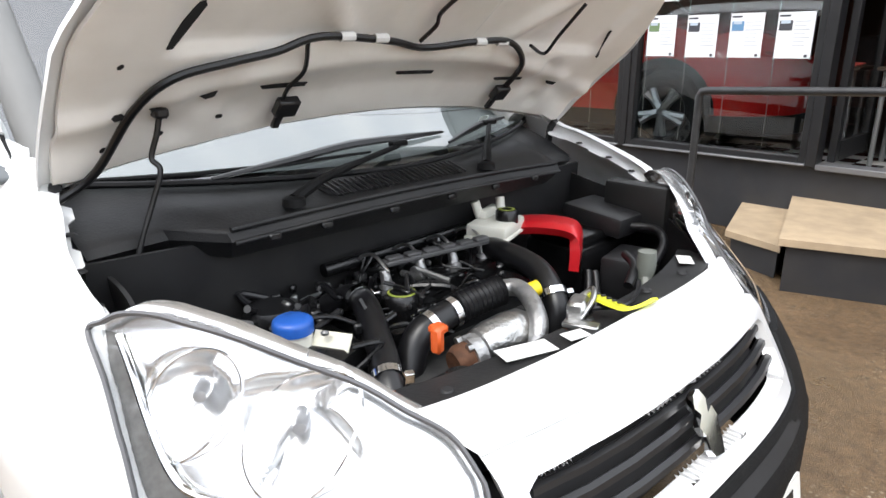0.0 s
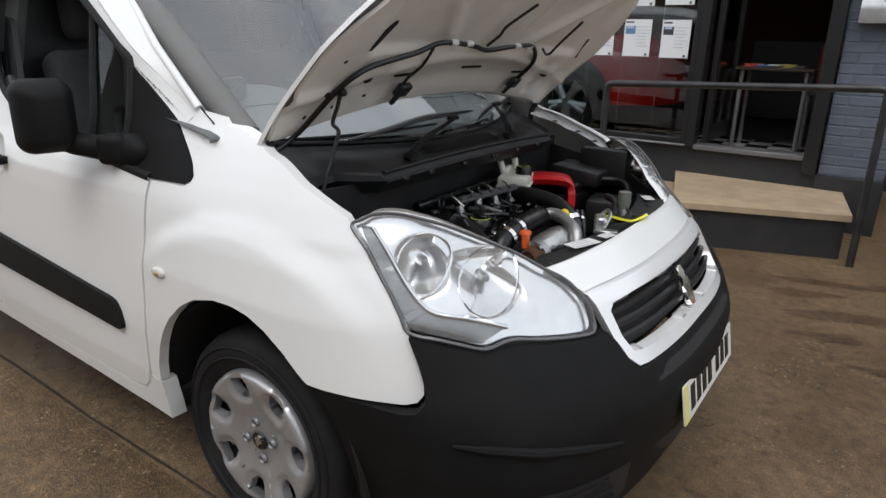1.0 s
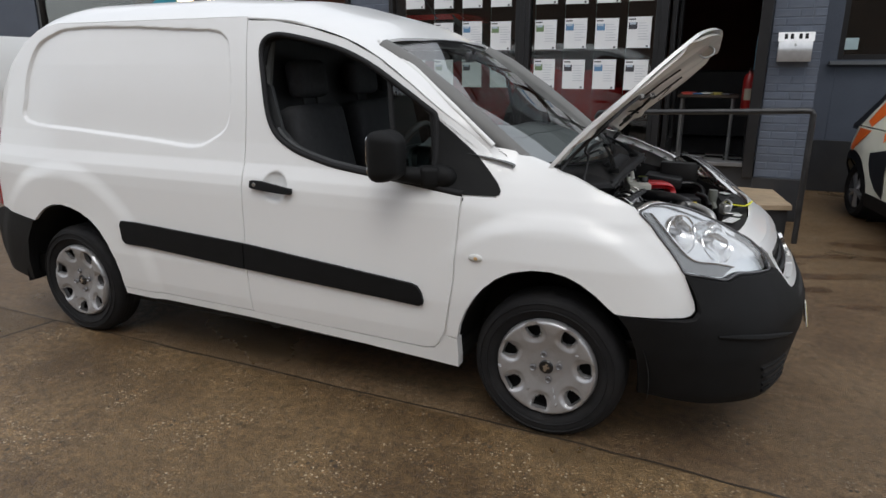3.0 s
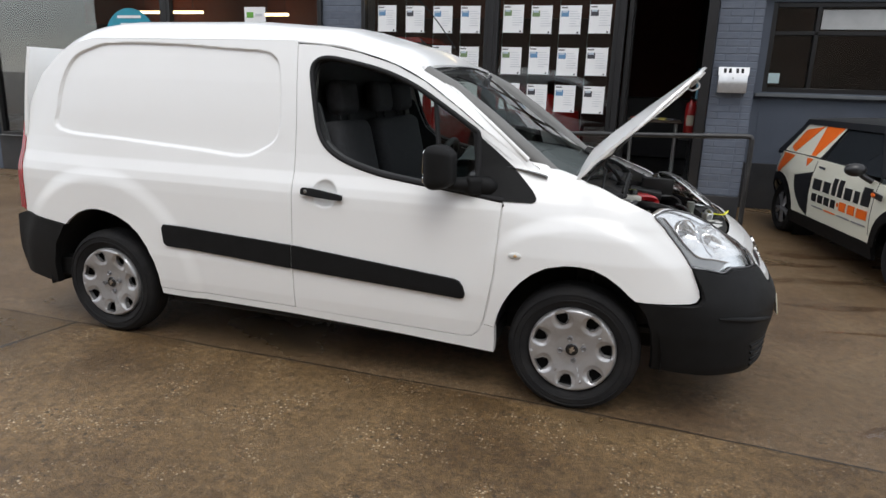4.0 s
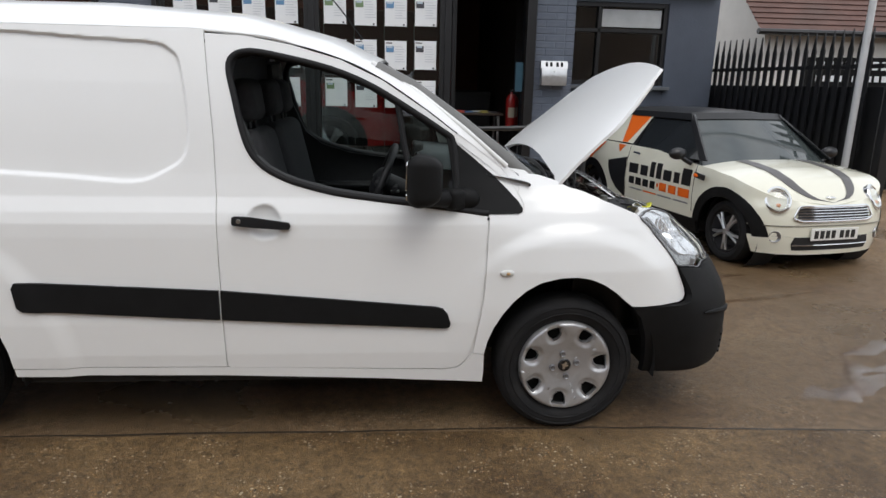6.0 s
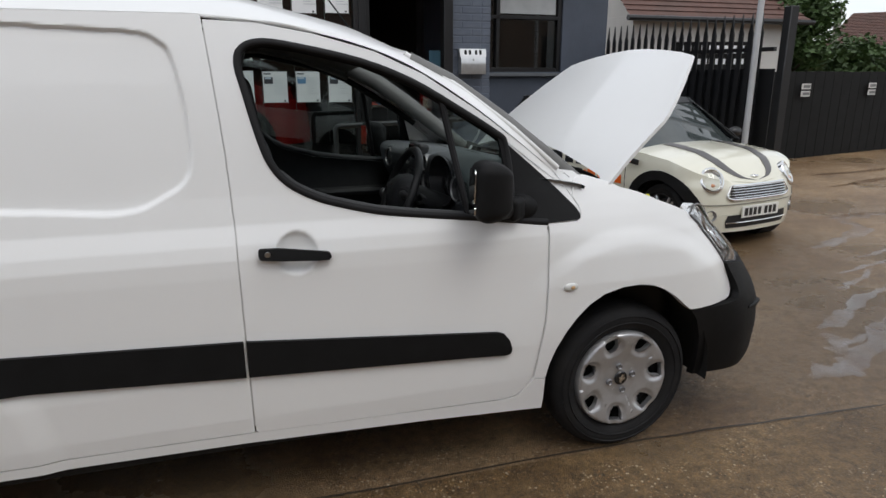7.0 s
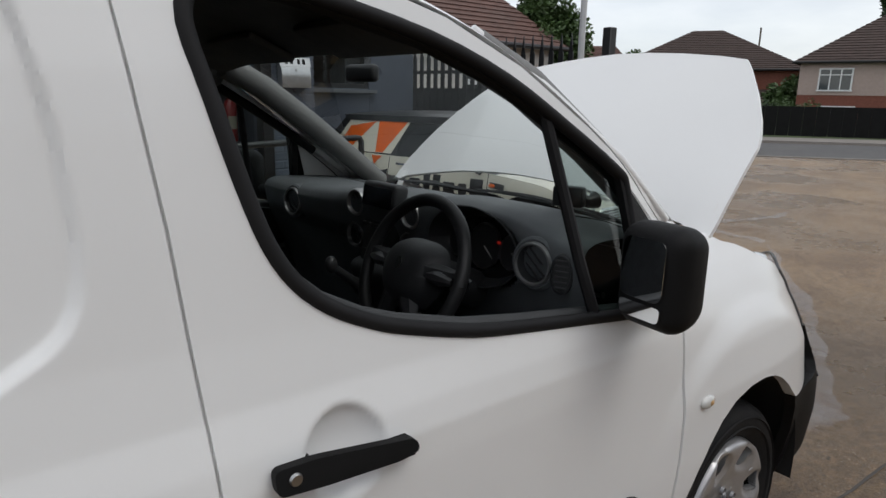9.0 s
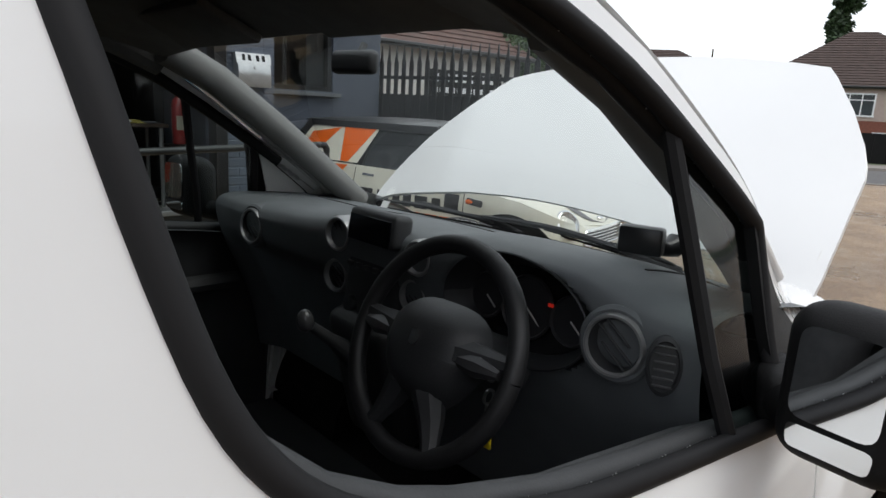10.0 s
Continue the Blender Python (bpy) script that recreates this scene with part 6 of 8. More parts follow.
# small clutter: pipes, wires, brackets
rng = random.Random(7)
CLUT = [ENG, HARN, mat("grey_metal_bits", (.20, .20, .20), .4, metal=.8, var=.3, scale=60)]
for i in range(44):
    y0 = rng.uniform(-.46, .12)
    x0 = rng.uniform(.07, .34)
    z0 = .84 + rng.uniform(-.05, .03)
    pts = [(x0, y0, z0)]
    for k in range(3):
        pts.append((min(.50, max(.06, pts[-1][0] + rng.uniform(-.06, .07))), pts[-1][1] + rng.uniform(-.07, .07), z0 + rng.uniform(-.035, .028)))
    hose("small_pipe", pts, rng.choice([.003, .0045, .006, .008]), CLUT[i % 2 if i % 5 else 2], 8, k=4)
for i in range(60):
    y, x = rng.uniform(-.46, .15), rng.uniform(.06, .36)
    s_ = [rng.uniform(.008, .028) for _ in range(3)]
    bay("bracket", lambda b: add_box(b, (x, y, .835 + rng.uniform(-.03, .025)), s_, Matrix.Rotation(rng.uniform(0, 3), 3, "Z"), .004), CLUT[0] if i % 4 else CLUT[2], parent=engine)
for pts in ([(.35, .58, .86), (.42, .60, .86), (.47, .56, .84), (.48, .50, .80)], [(.45, .40, .84), (.50, .36, .83), (.52, .30, .80)], [(.33, .42, .76), (.36, .38, .70), (.37, .34, .62)], [(.345, .43, .76), (.375, .40, .70), (.39, .36, .62)]):
    hose("thick_lead", pts, .012)
bay("fluid_neck", lambda b: (add_lathe(b, [(0, .03), (.022, .03), (.024, 0), (.018, -.05)], Matrix.Translation((.53, .36, .845)), 16), add_tube(b, [(.53, .36, .82), (.55, .33, .78)], .014, 8)), mat("grey_green_plastic", (.16, .17, .15), .5))
bay("strut_mount", lambda b: add_box(b, (.33, .66, .90), (.20, .06, .14), None, .012, 2), mat("dull_grey_steel", (.022, .022, .022), .5, metal=.3), "dull grey inner wing bracket")


# ---------------------------------------------------------------- van: cab
DASH = mat("grey_dashboard_plastic", (.125, .134, .140), .55, var=.08, scale=12, bump=.12, bscale=450, spec=.3)
DASHD = mat("dark_dashboard_plastic", (.026, .027, .029), .5, var=.12, scale=12, bump=.1, bscale=400)
PAPERW = mat("white_needle", (.55, .55, .53), .4)
CLOTH = mat("charcoal_seat_cloth", (.028, .029, .032), .85, var=.2, scale=40, bump=.3, bscale=500)
LINING = mat("grey_headlining", (.13, .13, .125), .9, var=.1, scale=20, bump=.15, bscale=400)
PILLAR = mat("grey_pillar_trim", (.16, .16, .155), .6, var=.06, scale=10)
dash = thing("dashboard", "", "")
dash.parent = van
tagged(dash, "grey plastic dashboard with round vents")


def dash_f(u, v):
    """The moulding from the windscreen's foot over the brow and down the face."""
    y = (2 * v - 1) * .80
    hump = math.exp(-((y + .43) / .23) ** 4)
    lift = .040 * hump + .018 * math.exp(-((y - .0) / .16) ** 4) - .022 * sm(.15, .5, y)
    f0 = ws(.035, min(.985, max(.015, .5 + y / 1.52))) + Vector((-.014, 0, -.008))
    prof = [(f0.x, f0.z), (-.20, 1.122 + .25 * lift), (-.36, 1.152 + .6 * lift), (-.50, 1.170 + .95 * lift), (-.585, 1.174 + lift), (-.628, 1.166 + lift), (-.645, 1.148 + lift), (-.648, 1.118 + .5 * lift), (-.640, 1.06), (-.615, .985), (-.575, .90), (-.53, .78), (-.50, .62)]
    t = u * (len(prof) - 1)
    i = min(len(prof) - 2, int(t))
    p0, p1, p2, p3 = prof[max(0, i - 1)], prof[i], prof[i + 1], prof[min(len(prof) - 1, i + 2)]
    k = t - i
    x, z = (.5 * (2 * p1[c] + (p2[c] - p0[c]) * k + (2 * p0[c] - 5 * p1[c] + 4 * p2[c] - p3[c]) * k * k + (3 * p1[c] - p0[c] - 3 * p2[c] + p3[c]) * k ** 3) for c in (0, 1))
    if i > 4:
        x += .085 * sm(1.02, .90, math.hypot((y + .445) / .172, (z - 1.100) / .096)) + .04 * sm(.02, .10, y - .04) * sm(1.06, .98, z) * sm(.80, .70, y)
    return Vector((x, y, z))


bm = BM()
add_grid(bm, dash_f, 96, 120)
part("dash_moulding", bm, DASH, dash, "", 60)
bm = BM()
add_tube(bm, [dash_f(.155, v / 30) + Vector((0, 0, .0005)) for v in range(2, 29)], .0022, 5)
add_tube(bm, [dash_f(.155 + .012 * k, .115) + Vector((0, 0, .0005)) for k in range(9)], .0022, 5)
part("dash_seam", bm, mat("dark_seam", (.02, .02, .02), .7), dash)


def lath(name, prof, c, d, material, parent, n=28, label="", close=False):
    bm = BM()
    add_lathe(bm, prof, Matrix.Translation(c) @ rot_to(d), n, close)
    return part(name, bm, material, parent, label)


for c, r, pod in (((-.648, -.662, 1.105), .049, 1), ((-.640, .110, 1.143), .040, 0), ((-.632, .128, 1.035), .040, 0), ((-.640, -.182, 1.143), .036, 0), ((-.632, -.165, 1.055), .036, 0), ((-.640, .555, 1.086), .050, 1)):
    v_ = lath("round_vent", [(r - .008, .004), (r - .004, .016), (r, .016), (r + .004, .004), (r + .004, -.03)], c, (-1, -.14, .06), mat("vent_ring_grey", (.34, .34, .34), .35, metal=.6), dash, label="round air vent with a grey ring")
    lath("vent_bowl", [(r - .006, .010), (r * .7, -.012), (0, -.016)], c, (-1, -.14, .06), DASHD, v_)
    if pod:
        lath("vent_pod", [(r + .002, .006), (r + .008, .008), (r + .014, .002), (r + .020, -.05)], c, (-1, -.14, .06), DASH, v_)
    bm = BM()
    for dz in (-.45, 0, .45):
        add_box(bm, Vector(c) + Vector((-.002, 0, r * dz)), (.012, r * (1.7 - .9 * abs(dz)), .0045), Matrix.Rotation(radians(38), 3, "X") @ Matrix.Rotation(radians(30), 3, "Y"), .0015)
    part("vent_blade", bm, DASHD, v_)
sv_ = thing("side_vent", "", "")
sv_.parent = dash
SVM = Matrix.Translation((-.655, -.748, 1.100)) @ rot_to((-1, -.45, .10))
bm = BM()
add_lathe(bm, [(0, .002), (.020, .002), (.022, .006), (.026, .004), (.027, -.02)], SVM @ Matrix.Diagonal((1.0, 1.75, 1, 1)), 28)
part("vent_slot", bm, DASHD, sv_, "oval black demister slot")
for i in range(6):
    bm = BM()
    add_box(bm, SVM @ Vector((0, -.030 + i * .012, .005)), (.005, .030, .0028), Matrix.Rotation(radians(24), 3, "Z"), .001)
    part("vent_slat", bm, mat("vent_slat_grey", (.06, .06, .062), .5), sv_)
# instruments sunk in an oval under the brow
bm = BM()
add_grid(bm, lambda u, v: Vector((-.656 + .062 * u, -.445 + (.172 - .030 * u) * math.cos(math.tau * v), 1.100 + (.098 - .020 * u) * math.sin(math.tau * v) + .010 * (1 - u) * max(0, math.sin(math.tau * v)))), 4, 48, .003)
part("instrument_hood", bm, DASHD, dash, "black lining of the instrument recess", 60)
inst = lath("instrument_panel", [(0, .0), (.98, .0), (1.0, -.02)], (0, 0, 0), (0, 0, 1), mat("instrument_black", (.006, .006, .007), .15), dash, 40, "unlit instrument panel")
inst.matrix_basis = Matrix.Translation((-.598, -.445, 1.100)) @ rot_to((-1, 0, .16)) @ Matrix.Diagonal((.150, .085, .1, 1))
for y, r in ((-.545, .040), (-.445, .055), (-.345, .040)):
    lath("dial", [(0, .001), (r, .001), (r + .003, .006), (r + .006, 0)], (-.603, y, 1.100), (-1, 0, .16), mat("dial_grey", (.030, .030, .032), .3), dash)
    bm = BM()
    add_tube(bm, [(-.606, y, 1.100), (-.607, y - .6 * r, 1.100 - .5 * r)], .0018, 5)
    part("needle", bm, PAPERW, dash)
bm = BM()
add_box(bm, (-.606, -.50, 1.118), (.003, .012, .007), None, .001)
part("warning_light", bm, mat("red_telltale", (.3, .01, .01), .4, emit=(1, .05, .03), estr=.12), dash)
bm = BM()
add_box(bm, (-.618, -.022, 1.03), (.07, .205, .26), Matrix.Rotation(radians(6), 3, "Y"), .022, 4)
con = part("centre_console", bm, DASHD, dash, "black centre console with a display")
bm = BM()
add_box(bm, (-.640, -.040, 1.182), (.055, .172, .078), Matrix.Rotation(radians(8), 3, "Y"), .014, 3)
dsp_ = part("display", bm, DASHD, con)
bm = BM()
add_box(bm, (-.669, -.040, 1.180), (.003, .150, .058), Matrix.Rotation(radians(8), 3, "Y"), .001)
part("screen", bm, mat("display_black", (.005, .005, .007), .10), dsp_)
bm = BM()
add_box(bm, (-.60, -.02, .82), (.13, .22, .34), Matrix.Rotation(radians(-14), 3, "Y"), .03, 3)
part("lower_console", bm, DASHD, con)
for k in range(5):
    bm = BM()
    add_box(bm, (-.657, -.085 + k * .032, 1.088), (.008, .022, .012), None, .002)
    part("console_key", bm, mat("console_key_grey", (.05, .05, .052), .4), con)
for y in (-.075, -.02, .035):
    lath("heater_knob", [(0, .02), (.018, .018), (.022, 0)], (-.652, y, .99), (-1, 0, .2), DASHD, con, 16)
gear = thing("gear_lever", "", "")
gear.parent = van
tagged(gear, "black gear lever with a bright top")
bm = BM()
add_tube(bm, [(-.66, .0, .86), (-.74, .0, .93), (-.79, .0, .97)], [.035, .014, .012], 10)
part("lever", bm, DASHD, gear)
bm = BM()
blob(bm, (-.805, 0, .985), (.019, .019, .026))
part("knob", bm, mat("grey_knob", (.05, .05, .052), .3), gear)
# steering wheel
stw = thing("steering_wheel", "", "")
stw.parent = van
tagged(stw, "black four-spoke steering wheel")
SW = Matrix.Translation((-.825, -.425, 1.065)) @ rot_to((-1, 0, .42))
bm = BM()
rim = [SW @ Vector((.178 * math.cos(a), .178 * math.sin(a), 0)) for a in [k * math.tau / 48 for k in range(49)]]
add_tube(bm, rim, .0165, 10, False)
part("rim", bm, mat("wheel_rim_black", (.014, .014, .015), .5, bump=.1, bscale=400), stw)
SWI = SW.to_3x3()
up = SWI.inverted() @ Vector((0, 0, 1))
ang0 = math.atan2(up.y, up.x)
SWU = SW @ Matrix.Rotation(ang0 - math.pi / 2, 4, "Z")


def hub_f(u, v):
    """A broad airbag cover, wide above and narrow below, softly domed."""
    a = math.tau * v
    c, q = math.cos(a), math.sin(a)
    r = 1 / (abs(c) ** 3 + abs(q) ** 3) ** (1 / 3)
    y = .090 * r * q * u
    x = .112 * r * c * u * (1 - .34 * max(0, -y / .09))
    return SWU @ Vector((x, y - .008, .042 * (1 - u ** 3.2) - .022 * u ** 6))


bm = BM()
add_grid(bm, hub_f, 12, 48)
part("hub", bm, DASHD, stw, "black airbag cover", 60)
for a in (.12, math.pi - .12, -math.pi * .36, -math.pi * .64):
    bm = BM()
    add_tube(bm, [SWU @ Vector((r * math.cos(a), r * math.sin(a), h)) for r, h in ((.07, .0), (.12, -.006), (.150, -.004), (.180, 0))], [.030, .022, .016, .014], 8)
    part("spoke", bm, DASHD, stw)
for a in (.02, math.pi - .02):
    bm = BM()
    add_tube(bm, [SWU @ Vector((r * math.cos(a), r * math.sin(a), h)) for r, h in ((.085, .014), (.12, .012), (.16, .008))], [.012, .018, .008], 8)
    part("spoke_trim", bm, mat("satin_silver_trim", (.05, .05, .053), .4, metal=.4), stw)
bm = BM()
add_prism(bm, [(-.008, -.012), (.006, -.014), (.012, .0), (.004, .014), (-.008, .010)], 0, .003, SWU @ Matrix.Translation((0, .01, .042)))
part("wheel_badge", bm, CHROME, stw)
bm = BM()
add_tube(bm, [SW @ Vector((0, 0, -.03)), SW @ Vector((0, 0, -.22))], .055, 12)
part("steering_column", bm, DASHD, van)
for y0, y1 in ((-.45, -.575), (-.35, -.225)):
    bm = BM()
    add_tube(bm, [(-.75, y0, 1.05), (-.755, (y0 + y1) / 2, 1.055), (-.76, y1, 1.05)], [.010, .009, .012], 8)
    part("column_stalk", bm, DASHD, van)
bm = BM()
add_tube(bm, [(-.74, -.50, 1.03), (-.775, -.52, 1.03)], .008, 8)
add_lathe(bm, [(.010, -.002), (.014, -.002), (.014, .002), (.010, .002)], Matrix.Translation((-.78, -.523, 1.0)) @ rot_to((0, 1, 0)), 14, True)
add_box(bm, (-.78, -.524, .965), (.004, .016, .045), None, .001)
part("ignition_keys", bm, STEEL, van, "bunch of keys in the ignition")
bm = BM()
add_box(bm, (-.78, -.524, .925), (.005, .02, .03), None, .002)
part("key_tag", bm, YEL, van)
# seats
for y, w, nm in ((-.40, .46, "driver_seat"), (.30, .72, "passenger_bench")):
    st_ = thing(nm, "", "")
    st_.parent = van
    tagged(st_, "charcoal cloth seat with a headrest")
    bm = BM()
    add_box(bm, (-1.08, y, .62), (.46, w, .18), Matrix.Rotation(radians(-5), 3, "Y"), .06, 4)
    part("seat_cushion", bm, CLOTH, st_)
    bm = BM()
    add_box(bm, (-1.345, y, .98), (.15, w, .66), Matrix.Rotation(radians(-13), 3, "Y"), .06, 4)
    part("backrest", bm, CLOTH, st_)
    for yy in ([y] if w < .6 else [y - .18, y + .18]):
        bm = BM()
        add_box(bm, (-1.425, yy, 1.43), (.10, .27, .19), Matrix.Rotation(radians(-8), 3, "Y"), .045, 4)
        part("headrest", bm, CLOTH, st_)
        bm = BM()
        add_tube(bm, [(-1.41, yy - .06, 1.30), (-1.42, yy - .06, 1.38)], .008, 8)
        part("headrest_post", bm, DARK, st_)
        bm = BM()
        add_tube(bm, [(-1.41, yy + .06, 1.30), (-1.42, yy + .06, 1.38)], .008, 8)
        part("headrest_post", bm, DARK, st_)
# lining, pillars, partition, cab floor
bm = BM()
add_grid(bm, lambda u, v: (lambda p: Vector((p.x * .999, p.y * .955, p.z - .045 - .01 * abs(2 * v - 1))))(roof_f(.71 + .285 * u, v)), 12, 24, .004)
part("headlining", bm, LINING, van, "grey fabric headlining", 60)
bm = BM()
add_box(bm, (-1.53, 0, 1.05), (.02, 1.42, 1.25), None, .004)
part("partition", bm, DASHD, van, "dark load bay partition")
bm = BM()
add_box(bm, (-1.0, 0, .40), (1.06, 1.55, .03), None, .004)
part("cab_floor", bm, DASHD, van)
for s_ in (1, -1):
    bm = BM()
    add_tube(bm, [(x, s_ * y * -.965, z - .01) for x, y, z in ((-.845, .665, 1.575), (-.70, .682, 1.505), (-.50, .700, 1.372), (-.30, .715, 1.222), (-.17, .72, 1.12))], [.045, .045, .043, .042, .042], 10)
    part("pillar_trim", bm, PILLAR, van)
    bm = BM()
    add_tube(bm, [Vector((skin(x, z, -.095).x, skin(x, z, -.095).y * s_, z)) for x, z in ((-1.47, .40), (-1.475, .9), (-1.485, 1.3), (-1.49, 1.62))], .05, 8)
    part("door_pillar", bm, LINING, van)
    bm = BM()
    add_tube(bm, [Vector((p.x, p.y * s_, p.z)) for p in (skin(x, z, -.052) for x, z in ((-1.48, 1.655), (-1.3, 1.66), (-1.10, 1.615), (-.95, 1.565), (-.84, 1.52)))], .026, 8)
    part("roof_rail_trim", bm, LINING, van)
    bm = BM()
    p0, p1 = Vector((-1.43, s_ * .765, 1.30)), Vector((-1.42, s_ * .83, .62))
    add_grid(bm, lambda u, v: p0.lerp(p1, u) + Vector((.045 * v, 0, 0)), 6, 1, .003)
    part("seat_belt", bm, mat("belt_webbing", (.018, .018, .019), .7), van)
for y in (-.33, .33):
    bm = BM()
    add_box(bm, (-.90, y, 1.60), (.15, .40, .022), Matrix.Rotation(radians(24), 3, "Y"), .009, 2)
    part("sun_visor", bm, LINING, van)
bm = BM()
add_box(bm, (-.69, .0, 1.535), (.030, .13, .050), Matrix.Rotation(radians(8), 3, "Z"), .016, 3)
add_tube(bm, [(-.68, 0, 1.55), (-.665, 0, 1.575)], .008, 8)
part("rear_view_mirror", bm, DASHD, van, "black rear-view mirror")
bm = BM()
add_box(bm, (-.40, -.545, 1.225), (.035, .085, .055), Matrix.Rotation(.3, 3, "Z"), .008, 2)
add_tube(bm, [(-.385, -.555, 1.22), (-.36, -.575, 1.21), (-.335, -.58, 1.215)], [.02, .016, .024], 10)
part("phone_mount", bm, BLACKG, van, "black phone holder on the windscreen")
bm = BM()
add_prism(bm, [(-.016, -.018), (.016, -.018), (.016, .018), (-.016, .018)], 0, .0015, Matrix.Translation(ws(.12, .86) - Vector((.02, 0, .02))) @ Matrix.Rotation(radians(-55), 4, "Y"))
part("windscreen_sticker", bm, LABELW, van)


# ---------------------------------------------------------------- other cars
def make_car(name, label, M, paint, roof_mat, half=.83, nose=.72, tail=-3.02, wb=2.5, roof_z=1.405, belt=.93, wr=.30, tyre_side=.775, hood_front=.70, cab=(-.30, -.86, -2.72, -2.98), group="", n=2.7, lower=None, drop=0.0, trim=.04, tumble=.745, spoke=1.0):
    """A small two-box car in its own axes: x ahead of the front axle, its right flank at -y."""
    car = thing(name, label, "car", group, M)
    hx = min(.64, nose * .93)

    def bz(z):
        return half * float(np.interp(z, [.15, .30, .55, .75, belt, belt + .06], [.93, .975, 1.0, .99, .94, .90]))

    def nz(z):
        return nose * float(np.interp(z, [.15, .28, .45, .60, hood_front, .80, belt], [.96, .99, 1.0, .93 if nose < .6 else .98, .88 if nose < .6 else .94, .82, .70]))

    def tz(z):
        return tail * float(np.interp(z, [.15, .40, .60, belt], [.975, .995, 1.0, .985]))

    def sk(u, z, out=0.0):
        if u > 0:
            a = min(u, 1) * math.pi / 2
            return Vector((nz(z) * math.sin(a) ** (2 / n) + out * math.sin(a), -bz(z) * math.cos(a) ** (2 / n) - out * math.cos(a), z))
        k = min(1.0, max(0.0, (u + wb) / (tz(z) + wb))) if u < -wb else 0.0
        return Vector((u, -bz(z) * (1 - k ** 2.6) ** .4 - out - .012 * math.exp(-((u + wb) / .35) ** 4) - .012 * math.exp(-(u / .35) ** 4), z))

    def ux(x, z):
        return x if x <= 0 else math.asin(min(1, x / nz(z)) ** (n / 2)) / (math.pi / 2)

    def both(nm, pts, material, depth=.02, out=0.0, lab="", du=.04):
        bm = BM()
        add_panel(bm, [(ux(x, z) if x < 9 else x - 10, z) for x, z in pts], sk, du, .04, depth, out)
        o = part(nm, bm, material, car, lab, 50)
        mirrored(o)
        return o

    def arch(cx, r, a0, a1, k=14):
        return [(cx + r * math.cos(a0 + (a1 - a0) * i / k), wr + r * math.sin(a0 + (a1 - a0) * i / k)) for i in range(k + 1)]

    r = wr + .065

    def bl(x):
        return float(np.interp(x, [tail, -2.0, -1.2, -.5, -.2, hx * .15, hx * .5, hx * .8, hx], [belt + .01, belt + .01, belt, belt - drop, belt - .02 - drop * .95, belt - .07 - drop * .7, belt - .14 - drop * .45, hood_front + .07, hood_front]))

    a_f = math.asin((.33 - wr) / r)
    flank_pts = [(tail * .985, .33)] + arch(-wb, r, math.pi - a_f, a_f) + arch(0, r, math.pi - a_f, a_f) + [(nose * .80, .33), (11, .33), (11, hood_front)] + [(x, bl(x)) for x in (hx, hx * .8, hx * .5, hx * .15, -.1, -.2, -.5, -1.2, -2.0, -2.6)] + [(tail * .985, bl(tail)), ]
    both("body_side", flank_pts, paint, .03)
    both("sill", [(-wb + r + .01, .325), (-r - .01, .325), (-r - .01, .19), (-wb + r + .01, .19)], BLACKP, .04, .004)
    both("lower_bumper", [(nose * .55, .328), (11, .328), (11, .16), (nose * .60, .17)], lower or BLACKP, .03, .004)
    for cx in (0, -wb):
        ring = arch(cx, r + trim, math.pi - a_f * .6, a_f * .6) + arch(cx, r - .03, a_f * .6, math.pi - a_f * .6)
        both("arch_trim", ring, BLACKP, .02, .006)
        for s_ in (1, -1):
            w = thing("wheel", "", "")
            w.parent = car
            w.location = (cx, -s_ * (tyre_side - .05), wr)
            w.rotation_euler = (radians(90 if s_ > 0 else -90), .3, 0)
            bm = BM()
            add_lathe(bm, [(wr * .66, .04), (wr * .72, .07), (wr * .85, .08), (wr * .96, .06), (wr, .02), (wr, -.06), (wr * .9, -.08), (wr * .66, -.08)], None, 40, True)
            part("tyre", bm, RUBBER, w)
            bm = BM()
            add_lathe(bm, [(wr * .67, .055), (wr * .63, .055), (wr * .60, .02), (wr * .5, -.02), (0, -.02)], None, 32)
            part("rim", bm, mat("dark_alloy", (.06, .06, .065), .4, metal=.7), w)
            for k in range(5):
                a = k * math.tau / 5
                bm = BM()
                for da in (-.10, .10):
                    add_tube(bm, [Vector((q * wr * math.cos(a + da * f), q * wr * math.sin(a + da * f), h)) for q, f, h in ((.08, .5, .05), (.35, 1.0, .05), (.62, 1.6, .045))], [.020 * spoke, .016 * spoke, .014 * spoke], 6)
                part("alloy_spoke", bm, mat("silver_alloy", (.50, .50, .51), .3, metal=.8), w)
            bm = BM()
            add_lathe(bm, [(0, .065), (.028, .062), (.034, .04)], None, 16)
            part("hub_cap", bm, mat("silver_alloy", (.5, .5, .5)), w)
            bm = BM()
            add_lathe(bm, [(r + .01, .05), (r + .01, -.20), (0, -.20)], Matrix.Translation((cx, -s_ * (tyre_side - .10), wr)) @ Matrix.Rotation(radians(90 if s_ > 0 else -90), 4, "X"), 24)
            part("arch_liner", bm, CAVITY, car)
    # bonnet, scuttle to nose
    bm = BM()

    def hood_f(u, v):
        s = 2 * v - 1
        xe = cab[0] + (hx - cab[0]) * u
        z = bl(xe)
        e, uc = sk(ux(xe, z), z), ux(hx, hood_front)
        f1 = sk(uc, hood_front)
        x = xe + u ** 1.6 * (front(s * f1.y, hood_front).x - f1.x)
        y = -e.y * s
        return Vector((x, y, z + .06 * (1 - abs(s) ** 2.4) * (1 - u ** 3.5)))

